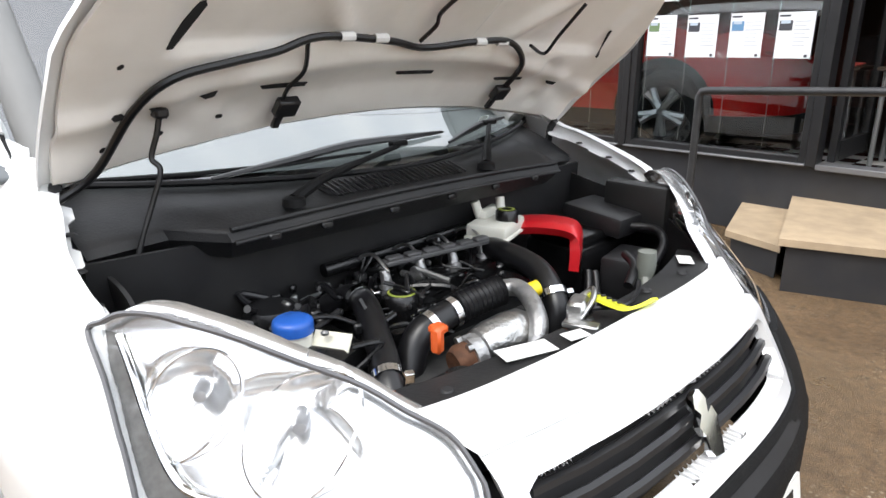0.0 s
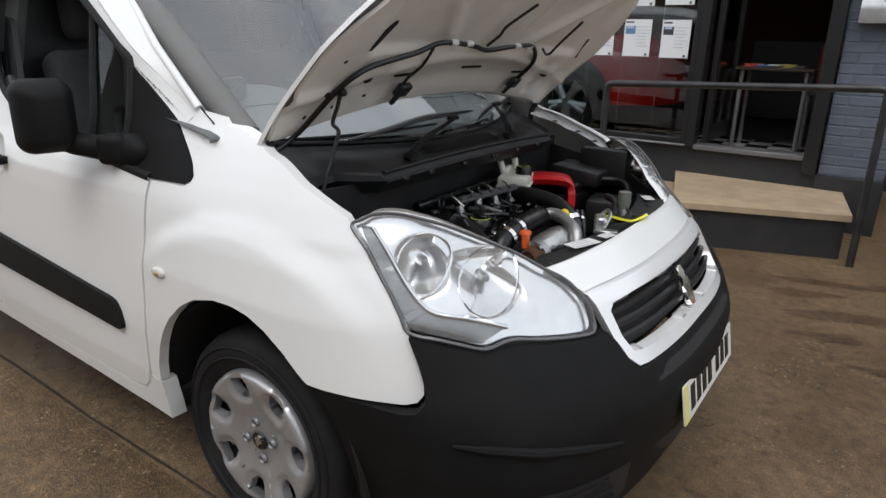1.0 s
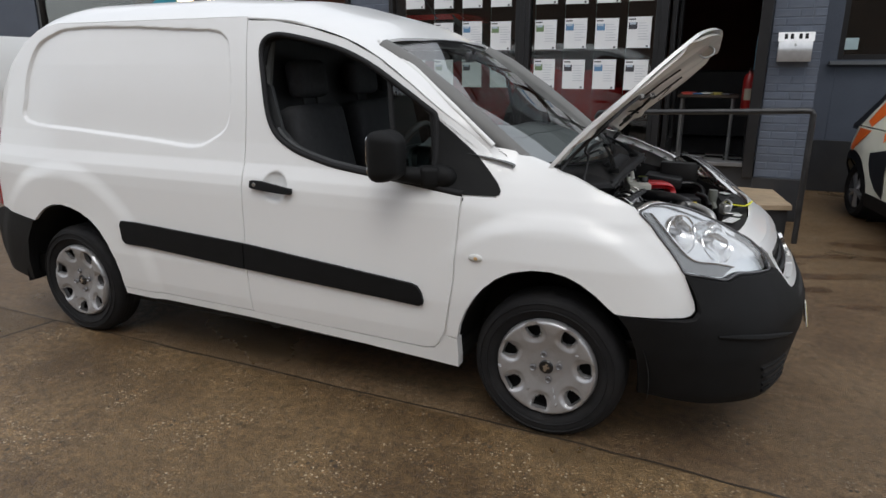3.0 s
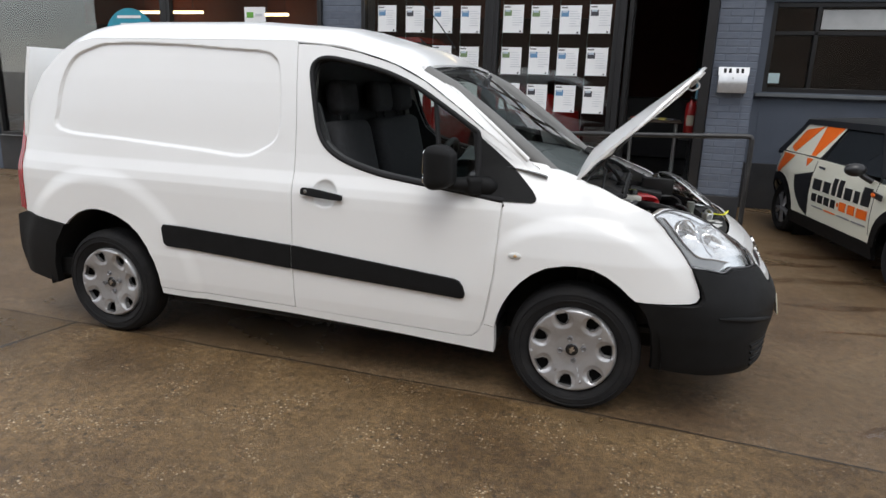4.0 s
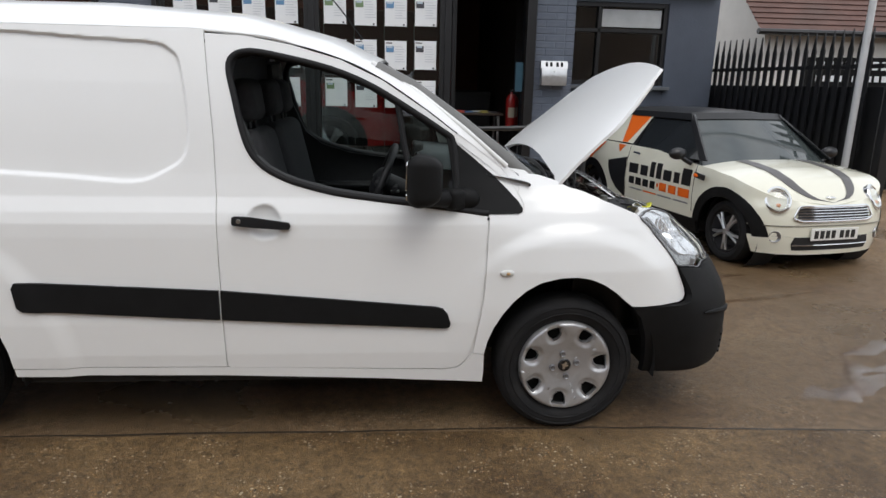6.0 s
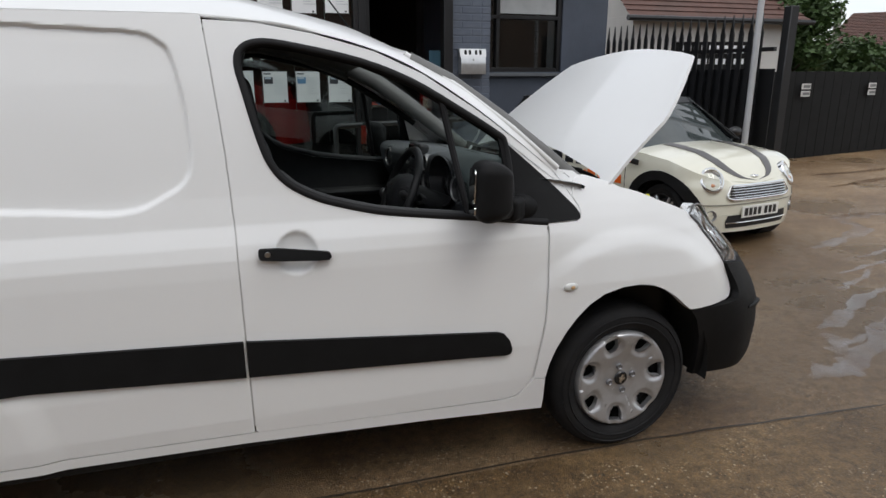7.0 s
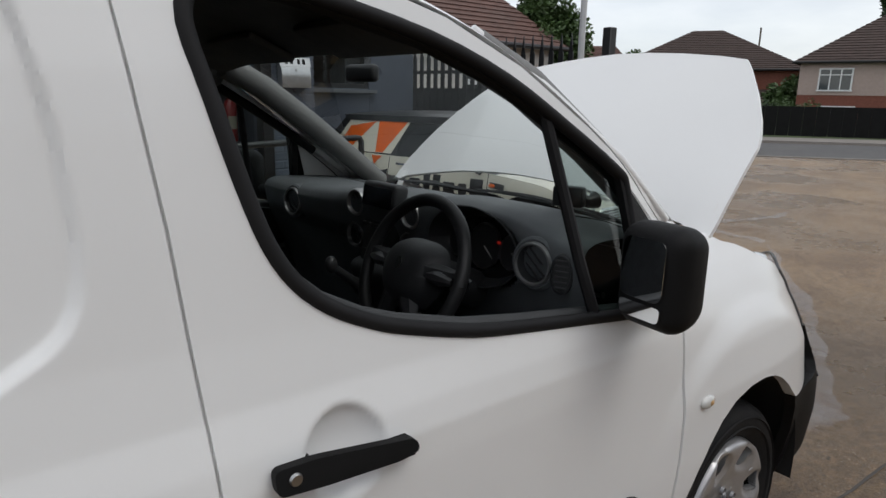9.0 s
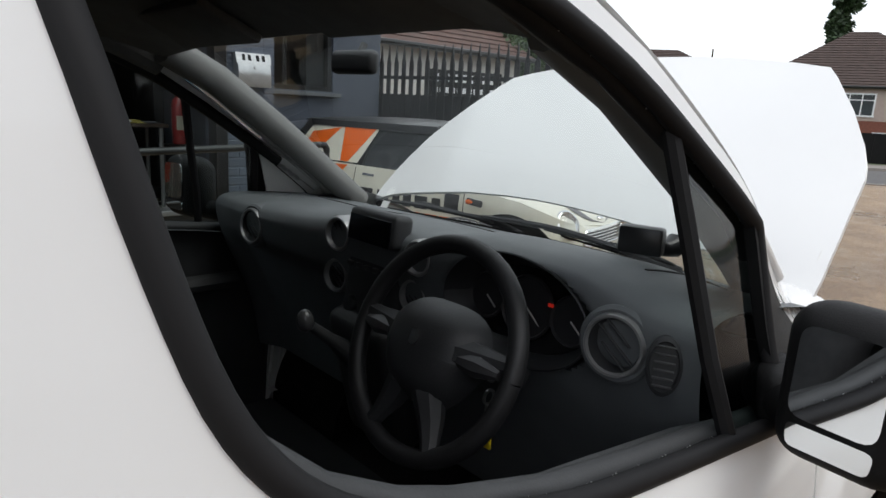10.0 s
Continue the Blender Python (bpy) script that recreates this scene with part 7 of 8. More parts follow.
    def front(y, z, out=0.0):
        """A point of the nose's skin at (y, z)."""
        u = math.acos(min(1, abs(y) / bz(z)) ** (n / 2)) / (math.pi / 2)
        p = sk(u, z, out)
        return Vector((p.x, -p.y if y > 0 else p.y, z))

    add_grid(bm, hood_f, 18, 22, .01)
    part("bonnet", bm, paint, car, "", 60)
    # greenhouse
    top_w = half * tumble

    def gw(z):
        return half * .925 - (half * .925 - top_w) * (z - belt) / (roof_z - .05 - belt)

    def gsk(x, z, out=0.0):
        return Vector((x, -gw(z) - out, z))
    zr = roof_z - .05
    side = [(cab[0] + .02, belt - .03), (cab[1], zr), (cab[2], zr - .01), (cab[3], belt + .02), (cab[3], belt - .03)]
    bm = BM()
    add_panel(bm, side, gsk, .08, .08, .01, -.014)
    o = part("side_glass", bm, mat("dark_side_glass", (.012, .014, .015), .05, spec=.7), car)
    mirrored(o)
    for pts, nm in (([(cab[0] + .02, belt - .02), (cab[1], zr), (cab[1] - .07, zr), (cab[0] - .09, belt - .02)], "front_pillar"), ([(-1.62, zr), (-1.70, zr), (-1.74, belt - .02), (-1.64, belt - .02)], "door_pillar"), ([(cab[2] + .12, zr), (cab[2] - .01, zr), (cab[3], belt), (cab[3] + .20, belt)], "rear_pillar")):
        bm = BM()
        add_panel(bm, pts, gsk, .08, .08, .012, .002)
        o = part(nm, bm, BLACKG, car)
        mirrored(o)
    bm = BM()

    def wsc(u, v):
        s = 2 * v - 1
        z = belt - .02 - drop + (zr + .02 + drop - belt) * u
        x = cab[0] + .10 + (cab[1] - cab[0] - .06) * u - (.13 - .06 * u) * s * s
        return Vector((x, s * (gw(z) - .012), z + .012 * (1 - s * s)))
    add_grid(bm, lambda u, v: wsc(.90 * u, v), 10, 16)
    part("windscreen", bm, mat("grey_windscreen", (.05, .06, .06), .04, spec=.9), car, "windscreen with sky reflections", 60)
    bm = BM()
    add_grid(bm, lambda u, v: wsc(.89 + .13 * u, v) + Vector((.010, 0, .006)), 3, 16, .012)
    part("roof_header", bm, roof_mat, car, "", 60)
    bm = BM()
    add_panel(bm, [(cab[1] + .04, zr - .055), (cab[1] - .02, zr + .010), (cab[2], zr), (cab[2] - .05, zr - .055)], gsk, .08, .08, .02, .014)
    mirrored(part("roof_edge", bm, roof_mat, car))
    bm = BM()

    def rf(u, v):
        s = 2 * v - 1
        x = (cab[1] + .05 - .06 * s * s) + (cab[2] - cab[1] - .05) * u
        return Vector((x, s * (top_w + .012), zr - .004 - .030 * (1 - min(1, u / .14)) ** 2 + .060 * (1 - abs(s) ** 2.6) * math.sin(math.pi * min(1, .12 + .88 * u) * .9 + .15) ** .5))
    add_grid(bm, rf, 14, 16, .012)
    part("roof", bm, roof_mat, car, "", 60)
    bm = BM()
    add_grid(bm, lambda u, v: Vector(((cab[2] + (cab[3] - cab[2]) * u) if u < .99 else tail * .985, (2 * v - 1) * (top_w + (half * .82 - top_w) * u), zr + (belt - zr) * u)), 6, 10, .01)
    add_grid(bm, lambda u, v: Vector((tail * (.99 + .01 * math.sin(3 * u)) - .02 * (1 - (2 * v - 1) ** 2), (2 * v - 1) * half * (.70 + .10 * u), .2 + (belt - .2) * u)), 6, 10, .01)
    part("tailgate", bm, paint, car)
    bm = BM()
    add_box(bm, (-1.25, 0, .25), (3.2, 1.3, .12), None, .01)
    part("underbody", bm, CAVITY, car)
    return car, sk, gsk, hood_f, front


CREAM = mat("cream_car_paint", (.78, .765, .64), .22, coat=.8, var=.02, scale=2)
ORNG = mat("orange_vinyl", (.86, .15, .012), .35, var=.04)
MM = Matrix.Translation((2.9375, 2.172, 0)) @ Matrix.Rotation(-1.3764, 4, "Z") @ Matrix.Scale(.967, 4)
mini, msk, mgs, mhood, mfront = make_car("small_car", "cream small car with a black roof and orange livery", MM, CREAM, BLACKG, half=.80, nose=.52, hood_front=.60, roof_z=1.37, cab=(-.37, -.90, -2.52, -2.82), drop=.07, n=2.9, wr=.29, lower=CREAM, tyre_side=.715, trim=.062, tumble=.68)


def on_flank(nm, pts, material, out=.006, lab="", sf=None):
    bm = BM()
    add_panel(bm, pts, sf or msk, .05, .05, .003, out)
    return part(nm, bm, material, mini, lab, 50)


# livery on the flank and the rear side window
INKB = mat("black_vinyl", (.012, .012, .013), .35)
on_flank("side_vinyl", [(-1.70, .95), (-2.62, .95), (-2.44, 1.295), (-1.55, 1.325)], CREAM, .004, "cream vinyl over the rear side window", mgs)
on_flank("orange_patch", [(-1.57, 1.318), (-2.02, 1.305), (-1.92, .955), (-1.82, .955)], ORNG, .008, "orange vinyl triangle", mgs)
on_flank("orange_patch", [(-2.05, 1.26), (-2.42, 1.20), (-2.50, 1.0), (-2.34, .955)], ORNG, .008, "orange vinyl triangle", mgs)
on_flank("orange_patch", [(-2.24, .925), (-2.52, .93), (-2.58, .72), (-2.52, .70)], ORNG, .006, "orange vinyl patch")
on_flank("orange_patch", [(-1.80, .925), (-1.95, .925), (-1.90, .84)], ORNG, .006, "orange vinyl patch")
on_flank("black_patch", [(-1.70, .80), (-2.10, .72), (-2.08, .62), (-2.00, .50), (-1.88, .40), (-1.70, .335)], INKB, .006, "black vinyl patch")
xs_ = -1.62
for w_, h0, h1 in ((.20, .635, .745), (.155, .635, .745), (.10, .635, .80), (.11, .635, .80), (.155, .635, .745), (.11, .635, .745), (.165, .635, .80)):
    on_flank("livery_block", [(xs_, h0), (xs_ + w_ - .02, h0), (xs_ + w_ - .02, h1), (xs_, h1)], INKB, .006)
    xs_ += w_ * 1.19
xs_ = -1.60
for i, (w_, h) in enumerate(((.12, .080), (.12, .080), (.12, .080), (.105, .080), (.045, .040), (.14, .085), (.14, .085), (.195, .085))):
    z0 = .515 if i != 4 else .545
    on_flank("livery_block", [(xs_, z0), (xs_ + w_ - .016, z0), (xs_ + w_ - .016, z0 + h), (xs_, z0 + h)], INKB if i < 4 else ORNG, .006)
    xs_ += w_ * 1.18
for k in range(4):
    on_flank("livery_line", [(-1.58 + k * .28, .455), (-1.34 + k * .28, .455), (-1.34 + k * .28, .470), (-1.58 + k * .28, .470)], mat("grey_ink", (.25, .25, .25), .5) if k != 1 else ORNG, .006)
on_flank("door_seam", [(-1.695, .36), (-1.688, .36), (-1.688, .92), (-1.695, .92)], SEAL, .002)
on_flank("door_seam", [(-.445, .40), (-.438, .40), (-.438, .92), (-.445, .92)], SEAL, .002)
on_flank("door_pull", [(-1.58, .855), (-1.44, .850), (-1.44, .872), (-1.58, .877)], CHROME, .02)
bm = BM()
add_box(bm, (-.30, -.845, .765), (.15, .02, .055), Matrix.Rotation(radians(6), 3, "Y"), .008, 2)
sc_ = part("side_marker", bm, BLACKG, mini)
bm = BM()
blob(bm, (-.345, -.858, .768), (.035, .008, .018))
part("marker_lens", bm, ORNG, sc_)
for s_ in (1, -1):
    bm = BM()
    blob(bm, (-.56, -s_ * .93, .955), (.06, .095, .060))
    add_tube(bm, [(-.52, -s_ * .79, .86), (-.54, -s_ * .86, .90), (-.55, -s_ * .90, .93)], .024, 8)
    part("door_mirror", bm, BLACKG, mini, "black rounded door mirror")
    hl_ = thing("headlamp", "", "")
    hl_.parent = mini
    hm = Matrix.Translation(mfront(-s_ * .540, .645, -.010)) @ rot_to((.80, -s_ * .36, .48))
    bm = BM()
    add_lathe(bm, [(.098, -.14), (.112, -.02), (.114, .006), (.108, .014), (.096, .018), (.092, .010)], hm @ Matrix.Diagonal((1, 1.12, 1, 1)), 28)
    part("lamp_ring", bm, CHROME, hl_)
    bm = BM()
    add_lathe(bm, [(0, -.035), (.03, -.035), (.065, -.015), (.090, .010)], hm @ Matrix.Diagonal((1, 1.12, 1, 1)), 24)
    part("reflector", bm, mat("lamp_housing_silver", (.5, .5, .5)), hl_)
    bm = BM()
    add_lathe(bm, [(0, .030), (.05, .026), (.080, .016), (.091, .008)], hm @ Matrix.Diagonal((1, 1.12, 1, 1)), 24)
    part("lens", bm, GLASS_L, hl_)
    bm = BM()
    blob(bm, hm @ Vector((-.0, -.05 * s_ * 0 - .05, -.005)), (.026, .026, .02))
    part("indicator", bm, mat("pale_amber", (.65, .30, .15), .2), hl_)
    bm = BM()
    add_lathe(bm, [(0, -.01), (.035, -.005), (.048, .006), (.052, 0), (.052, -.02)], Matrix.Translation(mfront(-s_ * .56, .325, .004)) @ rot_to((.8, -s_ * .6, 0)), 20)
    part("fog_lamp", bm, mat("grey_fog_glass", (.3, .3, .3), .1, metal=.6), mini)
    # stripe on the bonnet
    bm = BM()
    add_grid(bm, lambda u, v: mhood(.02 + .96 * u, .5 - s_ * (.19 + .075 * v)) + Vector((.002, 0, .006)), 24, 4, .002)
    part("bonnet_stripe", bm, mat("dark_grey_vinyl", (.10, .095, .095), .35), mini, "dark grey bonnet stripe", 60)
gr = thing("grille", "", "")
gr.parent = mini
bm = BM()
gpoly = round_poly([(-.43, .49), (-.37, .595), (.37, .595), (.43, .49), (.36, .465), (-.36, .465)], .03, 3)
gpoly = [p for a, b in zip(gpoly, gpoly[1:] + gpoly[:1]) for p in [a] + [(a[0] + (b[0] - a[0]) * k / 6, a[1] + (b[1] - a[1]) * k / 6) for k in range(1, 6) if abs(b[0] - a[0]) > .2]]
gl_ = [mfront(y, z, .008) for y, z in gpoly]
add_tube(bm, gl_ + gl_[:1], .012, 8, False)
part("grille_ring", bm, CHROME, gr)
bm = BM()
add_grid(bm, lambda u, v: mfront((2 * u - 1) * (.40 - .03 * v), .47 + .12 * v, .004), 16, 3)
part("grille_back", bm, DARK, gr)
for z in (.488, .512, .536, .560, .583):
    bm = BM()
    add_tube(bm, [mfront(y, z, .008) for y in (-.39, -.3, -.2, -.1, 0, .1, .2, .3, .39)], .0065, 6)
    part("grille_bar", bm, CHROME, gr)
bm = BM()
add_grid(bm, lambda u, v: mfront((2 * u - 1) * (.42 - .02 * abs(2 * v - 1)), .205 + .12 * v, .008), 16, 4)
part("lower_intake", bm, DARK, mini, "black lower intake")
bm = BM()
add_tube(bm, [mfront(y, .252, .012) for y in (-.41, -.3, -.2, -.1, 0, .1, .2, .3, .41)], .007, 6)
part("intake_bar", bm, CHROME, mini)
bm = BM()
add_tube(bm, [mfront(y, .425, .002) for y in [-.74 + .0925 * k for k in range(17)]], .006, 6)
part("bumper_seam", bm, mat("cream_seam", (.22, .21, .17), .5), mini)
bm = BM()
add_box(bm, (.530, 0, .350), (.012, .52, .11), None, .004)
mp = part("number_plate", bm, MATS["plate_white"], mini, "white number plate")
for k in range(7):
    bm = BM()
    add_box(bm, (.538, -.205 + k * .062 + (.03 if k > 3 else 0), .350), (.004, .042, .07), None, .001)
    part("plate_bar", bm, MATS["plate_black"], mp)
bm = BM()
blob(bm, mhood(.93, .5) + Vector((0, 0, .004)), (.03, .05, .012))
part("bonnet_badge", bm, CHROME, mini)
bm = BM()
add_tube(bm, [(-.37, -.45, .885), (-.38, -.10, .915), (-.40, .15, .918)], .009, 6)
add_tube(bm, [(-.37, .10, .905), (-.39, .40, .895), (-.43, .58, .885)], .009, 6)
part("wiper", bm, BLACKG, mini)

# red car in the showroom
REDC = mat("red_car_paint", (.58, .016, .014), .2, coat=.8, var=.03)
RM = Matrix.Translation((-1.50, 5.10, .46))
make_car("red_car", "red car with alloy wheels inside the showroom", RM, REDC, REDC, half=.90, nose=.90, tail=-3.5, wb=2.7, roof_z=1.68, belt=1.08, wr=.34, tyre_side=.86, hood_front=.92, cab=(-.45, -1.2, -3.1, -3.4), spoke=1.9)
# car parked across the road
SM_ = Matrix.Translation((33.5, 22.0, 0)) @ Matrix.Rotation(radians(150), 4, "Z")
make_car("parked_car", "silver car parked across the road", SM_, mat("silver_car_paint", (.42, .43, .44), .3, metal=.6, coat=.5), MATS["silver_car_paint"], half=.87, nose=.85, tail=-3.3, wb=2.55)


# ---------------------------------------------------------------- shop: things at the front
PAPER = mat("white_paper", (.78, .79, .80), .6, var=.02)
INKG = mat("pale_print", (.55, .57, .60), .6)
PIC = [mat("photo_blue", (.12, .25, .42), .5), mat("photo_green", (.16, .24, .12), .5), mat("photo_dark", (.05, .05, .06), .5)]


def notice(x, z):
    t = thing("vehicle_notice", "white printed price sheet in the shop window", "notice", "notices in the shop window")
    t.location = (x, 3.905, z)
    bm = BM()
    add_box(bm, (.118, 0, -.15), (.236, .002, .302), None, 0)
    part("sheet", bm, PAPER, t)
    r = random.Random(int(x * 100) * 7 + int(z * 100))
    bm = BM()
    add_box(bm, (.055, -.0022, -.085), (.085, .002, .065), None, 0)
    part("photo", bm, r.choice(PIC), t)
    bm = BM()
    add_box(bm, (.052, -.0034, -.075 + .012), (.06, .001, .02), None, 0)
    part("photo_sky", bm, mat("photo_pale", (.45, .52, .6), .5), t)
    bm = BM()
    add_box(bm, (.045, -.0022, -.022), (.07, .002, .012), None, 0)
    part("print_bar", bm, PIC[2], t)
    for k in range(7):
        bm = BM()
        w = r.uniform(.07, .12)
        add_box(bm, (.11 + w / 2 - .0, -.0022, -.06 - k * .026), (w, .002, .006), None, 0)
        part("print_line", bm, INKG, t)
    bm = BM()
    add_box(bm, (.205, -.0022, -.285), (.02, .002, .018), None, 0)
    part("print_mark", bm, PIC[2], t)
    for cx, cz in ((.0, 0), (.236, 0), (0, -.302), (.236, -.302)):
        bm = BM()
        add_lathe(bm, [(0, .004), (.005, .003), (.006, 0)], Matrix.Translation((cx, -.002, cz)) @ Matrix.Rotation(radians(90), 4, "X"), 8)
        part("holder_clip", bm, STEEL, t)


for x in (-3.06, -2.70, -2.35, -2.01, -1.50, -1.175, -.85, -.525):
    for z in (2.42, 1.965, 1.555):
        notice(x, z + random.uniform(-.006, .006))
for k in range(8):
    bm = BM()
    x = (-3.07, -2.70, -2.35, -2.01, -1.50, -1.175, -.85, -.525)[k] + .118
    add_tube(bm, [(x - .125, 3.935, .62), (x - .125, 3.935, 2.94)], .0022, 6)
    solo("display_cable", bm, STEEL, "thin steel display cable in the window", "cable", "display cables")
# notices in the far left window
bm = BM()
add_box(bm, (-4.79, 3.90, 2.305), (.31, .003, .215), None, 0)
gn = solo("green_notice", bm, PAPER, "white notice with a green mark in the window", "notice")
bm = BM()
add_box(bm, (-4.86, 3.896, 2.315), (.10, .003, .07), None, 0)
part("green_mark", bm, mat("green_print", (.12, .35, .05), .5), gn)
bm = BM()
add_box(bm, (-4.73, 3.896, 2.315), (.11, .003, .03), None, 0)
part("print_bar", bm, INKG, gn)
bm = BM()
add_lathe(bm, [(0, .004), (.44, .004), (.44, 0), (0, 0)], Matrix.Translation((-6.79, 3.895, 1.965)) @ Matrix.Rotation(radians(90), 4, "X"), 40)
rs = solo("round_sign", bm, mat("teal_sign", (.02, .26, .36), .45), "round teal sign in the shop window", "sign")
for k, (w, dz) in enumerate(((.40, .16), (.30, .06))):
    bm = BM()
    add_box(bm, (-6.79, 3.888, 2.13 + dz), (w, .003, .035), None, 0)
    part("print_bar", bm, PAPER, rs)
# letter box on the pillar
lb = thing("letter_box", "brushed steel letter box on the brick pillar", "letter box")
lb.location = (1.02, 3.90, 1.66)
bm = BM()
pr = [(0, -.13), (.10, -.13), (.10, -.04), (.095, .0), (.085, .04), (.07, .09), (.055, .13), (0, .13)]
add_prism(bm, pr, -.14, .14, Matrix(((0, 0, 1, 0), (-1, 0, 0, 0), (0, 1, 0, 0), (0, 0, 0, 1))))
part("box_body", bm, mat("brushed_steel", (.62, .62, .61), .28, metal=.9, var=.08, scale=18), lb)
bm = BM()
add_prism(bm, [(0, .132), (.06, .132), (.085, .05), (.078, .048), (.055, .125), (0, .125)], -.15, .15, Matrix(((0, 0, 1, 0), (-1, 0, 0, 0), (0, 1, 0, 0), (0, 0, 0, 1))))
flap = part("box_flap", bm, MATS["brushed_steel"], lb)
for x in (-.085, -.035, .035, .085):
    bm = BM()
    add_box(bm, (x, -.071, .095), (.028, .006, .05), Matrix.Rotation(radians(-17), 3, "X"), .006)
    part("box_slot", bm, SLOTM, flap)
lath("box_lock", [(0, .004), (.010, .004), (.012, 0)], (0, -.092, .02), (0, -1, .1), STEEL, lb)
# window of the set-back wall
wr_ = thing("window_6", "black-framed window with a white blind", "window", kind="structure")
for a in ((1.58, 1.66, 1.54, 2.70), (3.07, 3.15, 1.54, 2.70), (1.66, 3.07, 1.54, 1.62), (1.66, 3.07, 2.62, 2.70), (2.12, 2.17, 1.62, 2.62), (1.66, 3.07, 2.28, 2.33)):
    wall_box(a[0], a[1], 5.93, 6.03, a[2], a[3], FRAME, "window_frame", wr_)
wall_box(1.52, 3.21, 5.82, 5.95, 1.50, 1.545, mat("grey_stone_sill", (.12, .13, .14), .6), "window_sill", wr_)
bm = BM()
add_box(bm, (2.365, 5.985, 2.12), (1.42, .006, 1.0), None, 0)
part("pane", bm, GLASS_SHOP, wr_)
bm = BM()
add_box(bm, (2.62, 5.972, 2.475), (.86, .006, .24), None, .002)
part("white_panel", bm, mat("frosted_white", (.45, .46, .46), .5), wr_)
bm = BM()
add_box(bm, (1.73, 5.975, 1.74), (.14, .004, .13), None, 0)
part("window_sticker", bm, mat("pale_blue_sticker", (.45, .58, .60), .5), wr_)
# Added sheet behind the pane; its near-black colour stands for the room's shade
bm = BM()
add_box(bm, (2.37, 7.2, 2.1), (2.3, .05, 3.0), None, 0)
solo("wall_room", bm, mat("unlit_room_black", (.018, .016, .015), .8), "near-black wall added behind the window for the unlit room", "wall", kind="structure")
# round marks on the sign board
for i, x in enumerate((1.95, 2.62, 3.3)):
    mk = lath("round_mark", [(0, .004), (.13, .004), (.13, 0)], (x, 5.797, 3.10), (0, -1, 0), mat("grey_sign_mark", (.22, .23, .24), .5), None, 28)
    tagged(mk, "round grey mark on the black sign board", "sign mark", "marks on the sign board")
    bm = BM()
    if i == 1:
        add_lathe(bm, [(.035, 0), (.055, 0), (.055, .004), (.035, .004)], Matrix.Translation((x - .02, 5.792, 3.11)) @ Matrix.Rotation(radians(90), 4, "X"), 20, True)
        add_box(bm, (x + .065, 5.79, 3.12), (.05, .004, .014), None, 0)
        add_box(bm, (x + .065, 5.79, 3.12), (.014, .004, .05), None, 0)
    else:
        add_prism(bm, [(-.06, -.03), (.0, -.05), (.05, -.01), (.07, .05), (.02, .03), (-.05, .05)], 0, .004, Matrix.Translation((x, 5.793, 3.10)) @ Matrix.Rotation(radians(90), 4, "X"))
    part("mark_shape", bm, PAPER, mk)
# doorway: table, leaflets, extinguishers, door leaf
tb = thing("leaflet_table", "dark table with leaflets inside the doorway", "table")
bm = BM()
add_box(bm, (.28, 4.75, 1.17), (.62, .45, .03), None, .006)
part("tabletop", bm, mat("dark_wood_top", (.05, .035, .025), .4), tb)
for x in (.02, .54):
    for y in (4.58, 4.92):
        bm = BM()
        add_tube(bm, [(x, y, .46), (x, y, 1.16)], .018, 8)
        part("leg", bm, mat("grey_steel_leg", (.25, .25, .25), .4, metal=.5), tb)
cols = [(.5, .08, .06), (.08, .2, .45), (.6, .6, .58), (.45, .38, .1), (.1, .1, .12)]
for k in range(9):
    bm = BM()
    add_box(bm, (.07 + (k % 5) * .10, 4.66 + (k // 5) * .12, 1.19 + .006 * (k % 3)), (.10, .14, .012), Matrix.Rotation(random.uniform(-.5, .5), 3, "Z"), .001)
    solo("leaflet_stack", bm, mat("leaflet_%d" % (k % 5), cols[k % 5], .4), "stack of printed leaflets on the table", "leaflets", "leaflets on the table")
for x, h in ((.68, .42), (.745, .40)):
    ex = thing("fire_extinguisher", "red fire extinguisher beside the shop door", "extinguisher", "extinguishers at the door")
    ex.location = (x, 4.53 + .17 * (x > .7), 1.02)
    bm = BM()
    add_lathe(bm, [(0, 0), (.055, 0), (.062, .015), (.062, h - .09), (.05, h - .045), (.022, h - .02), (.018, h), (0, h)], None, 24)
    part("cylinder", bm, mat("extinguisher_red", (.26, .010, .010), .3, coat=.2), ex)
    bm = BM()
    add_box(bm, (0, 0, h + .02), (.03, .09, .03), None, .006)
    add_tube(bm, spline([(0, .03, h), (.0, .08, h - .04), (0, .075, h - .2)], 5), .010, 8)
    part("valve", bm, BLACKG, ex)
    bm = BM()
    add_grid(bm, lambda u, v: Vector((.0635 * math.cos(-1.57 + (u - .5) * 1.4), .0635 * math.sin(-1.57 + (u - .5) * 1.4), .12 + .12 * v)), 8, 2)
    part("label", bm, mat("extinguisher_label", (.35, .32, .25), .5), ex)
bm = BM()
add_box(bm, (.71, 4.62, .99), (.26, .34, .03), None, .005)
solo("extinguisher_stand", bm, BLACKG, "low black stand for the extinguishers", "stand")
bm = BM()
add_box(bm, (.71, 4.62, .72), (.04, .04, .54), None, .004)
solo("stand_leg", bm, BLACKG, "black post under the extinguisher stand", "post")
dl = thing("shop_door", "glazed black shop door standing open inwards", "door")
for a in ((-.12, -.06, .56, 2.7), ):
    for y0, y1, z0, z1 in ((4.0, 4.08, .56, 2.7), (4.74, 4.82, .56, 2.7), (4.08, 4.74, .56, .70), (4.08, 4.74, 2.60, 2.7)):
        wall_box(-.11, -.06, y0, y1, z0, z1, FRAME, "door_frame", dl)
bm = BM()
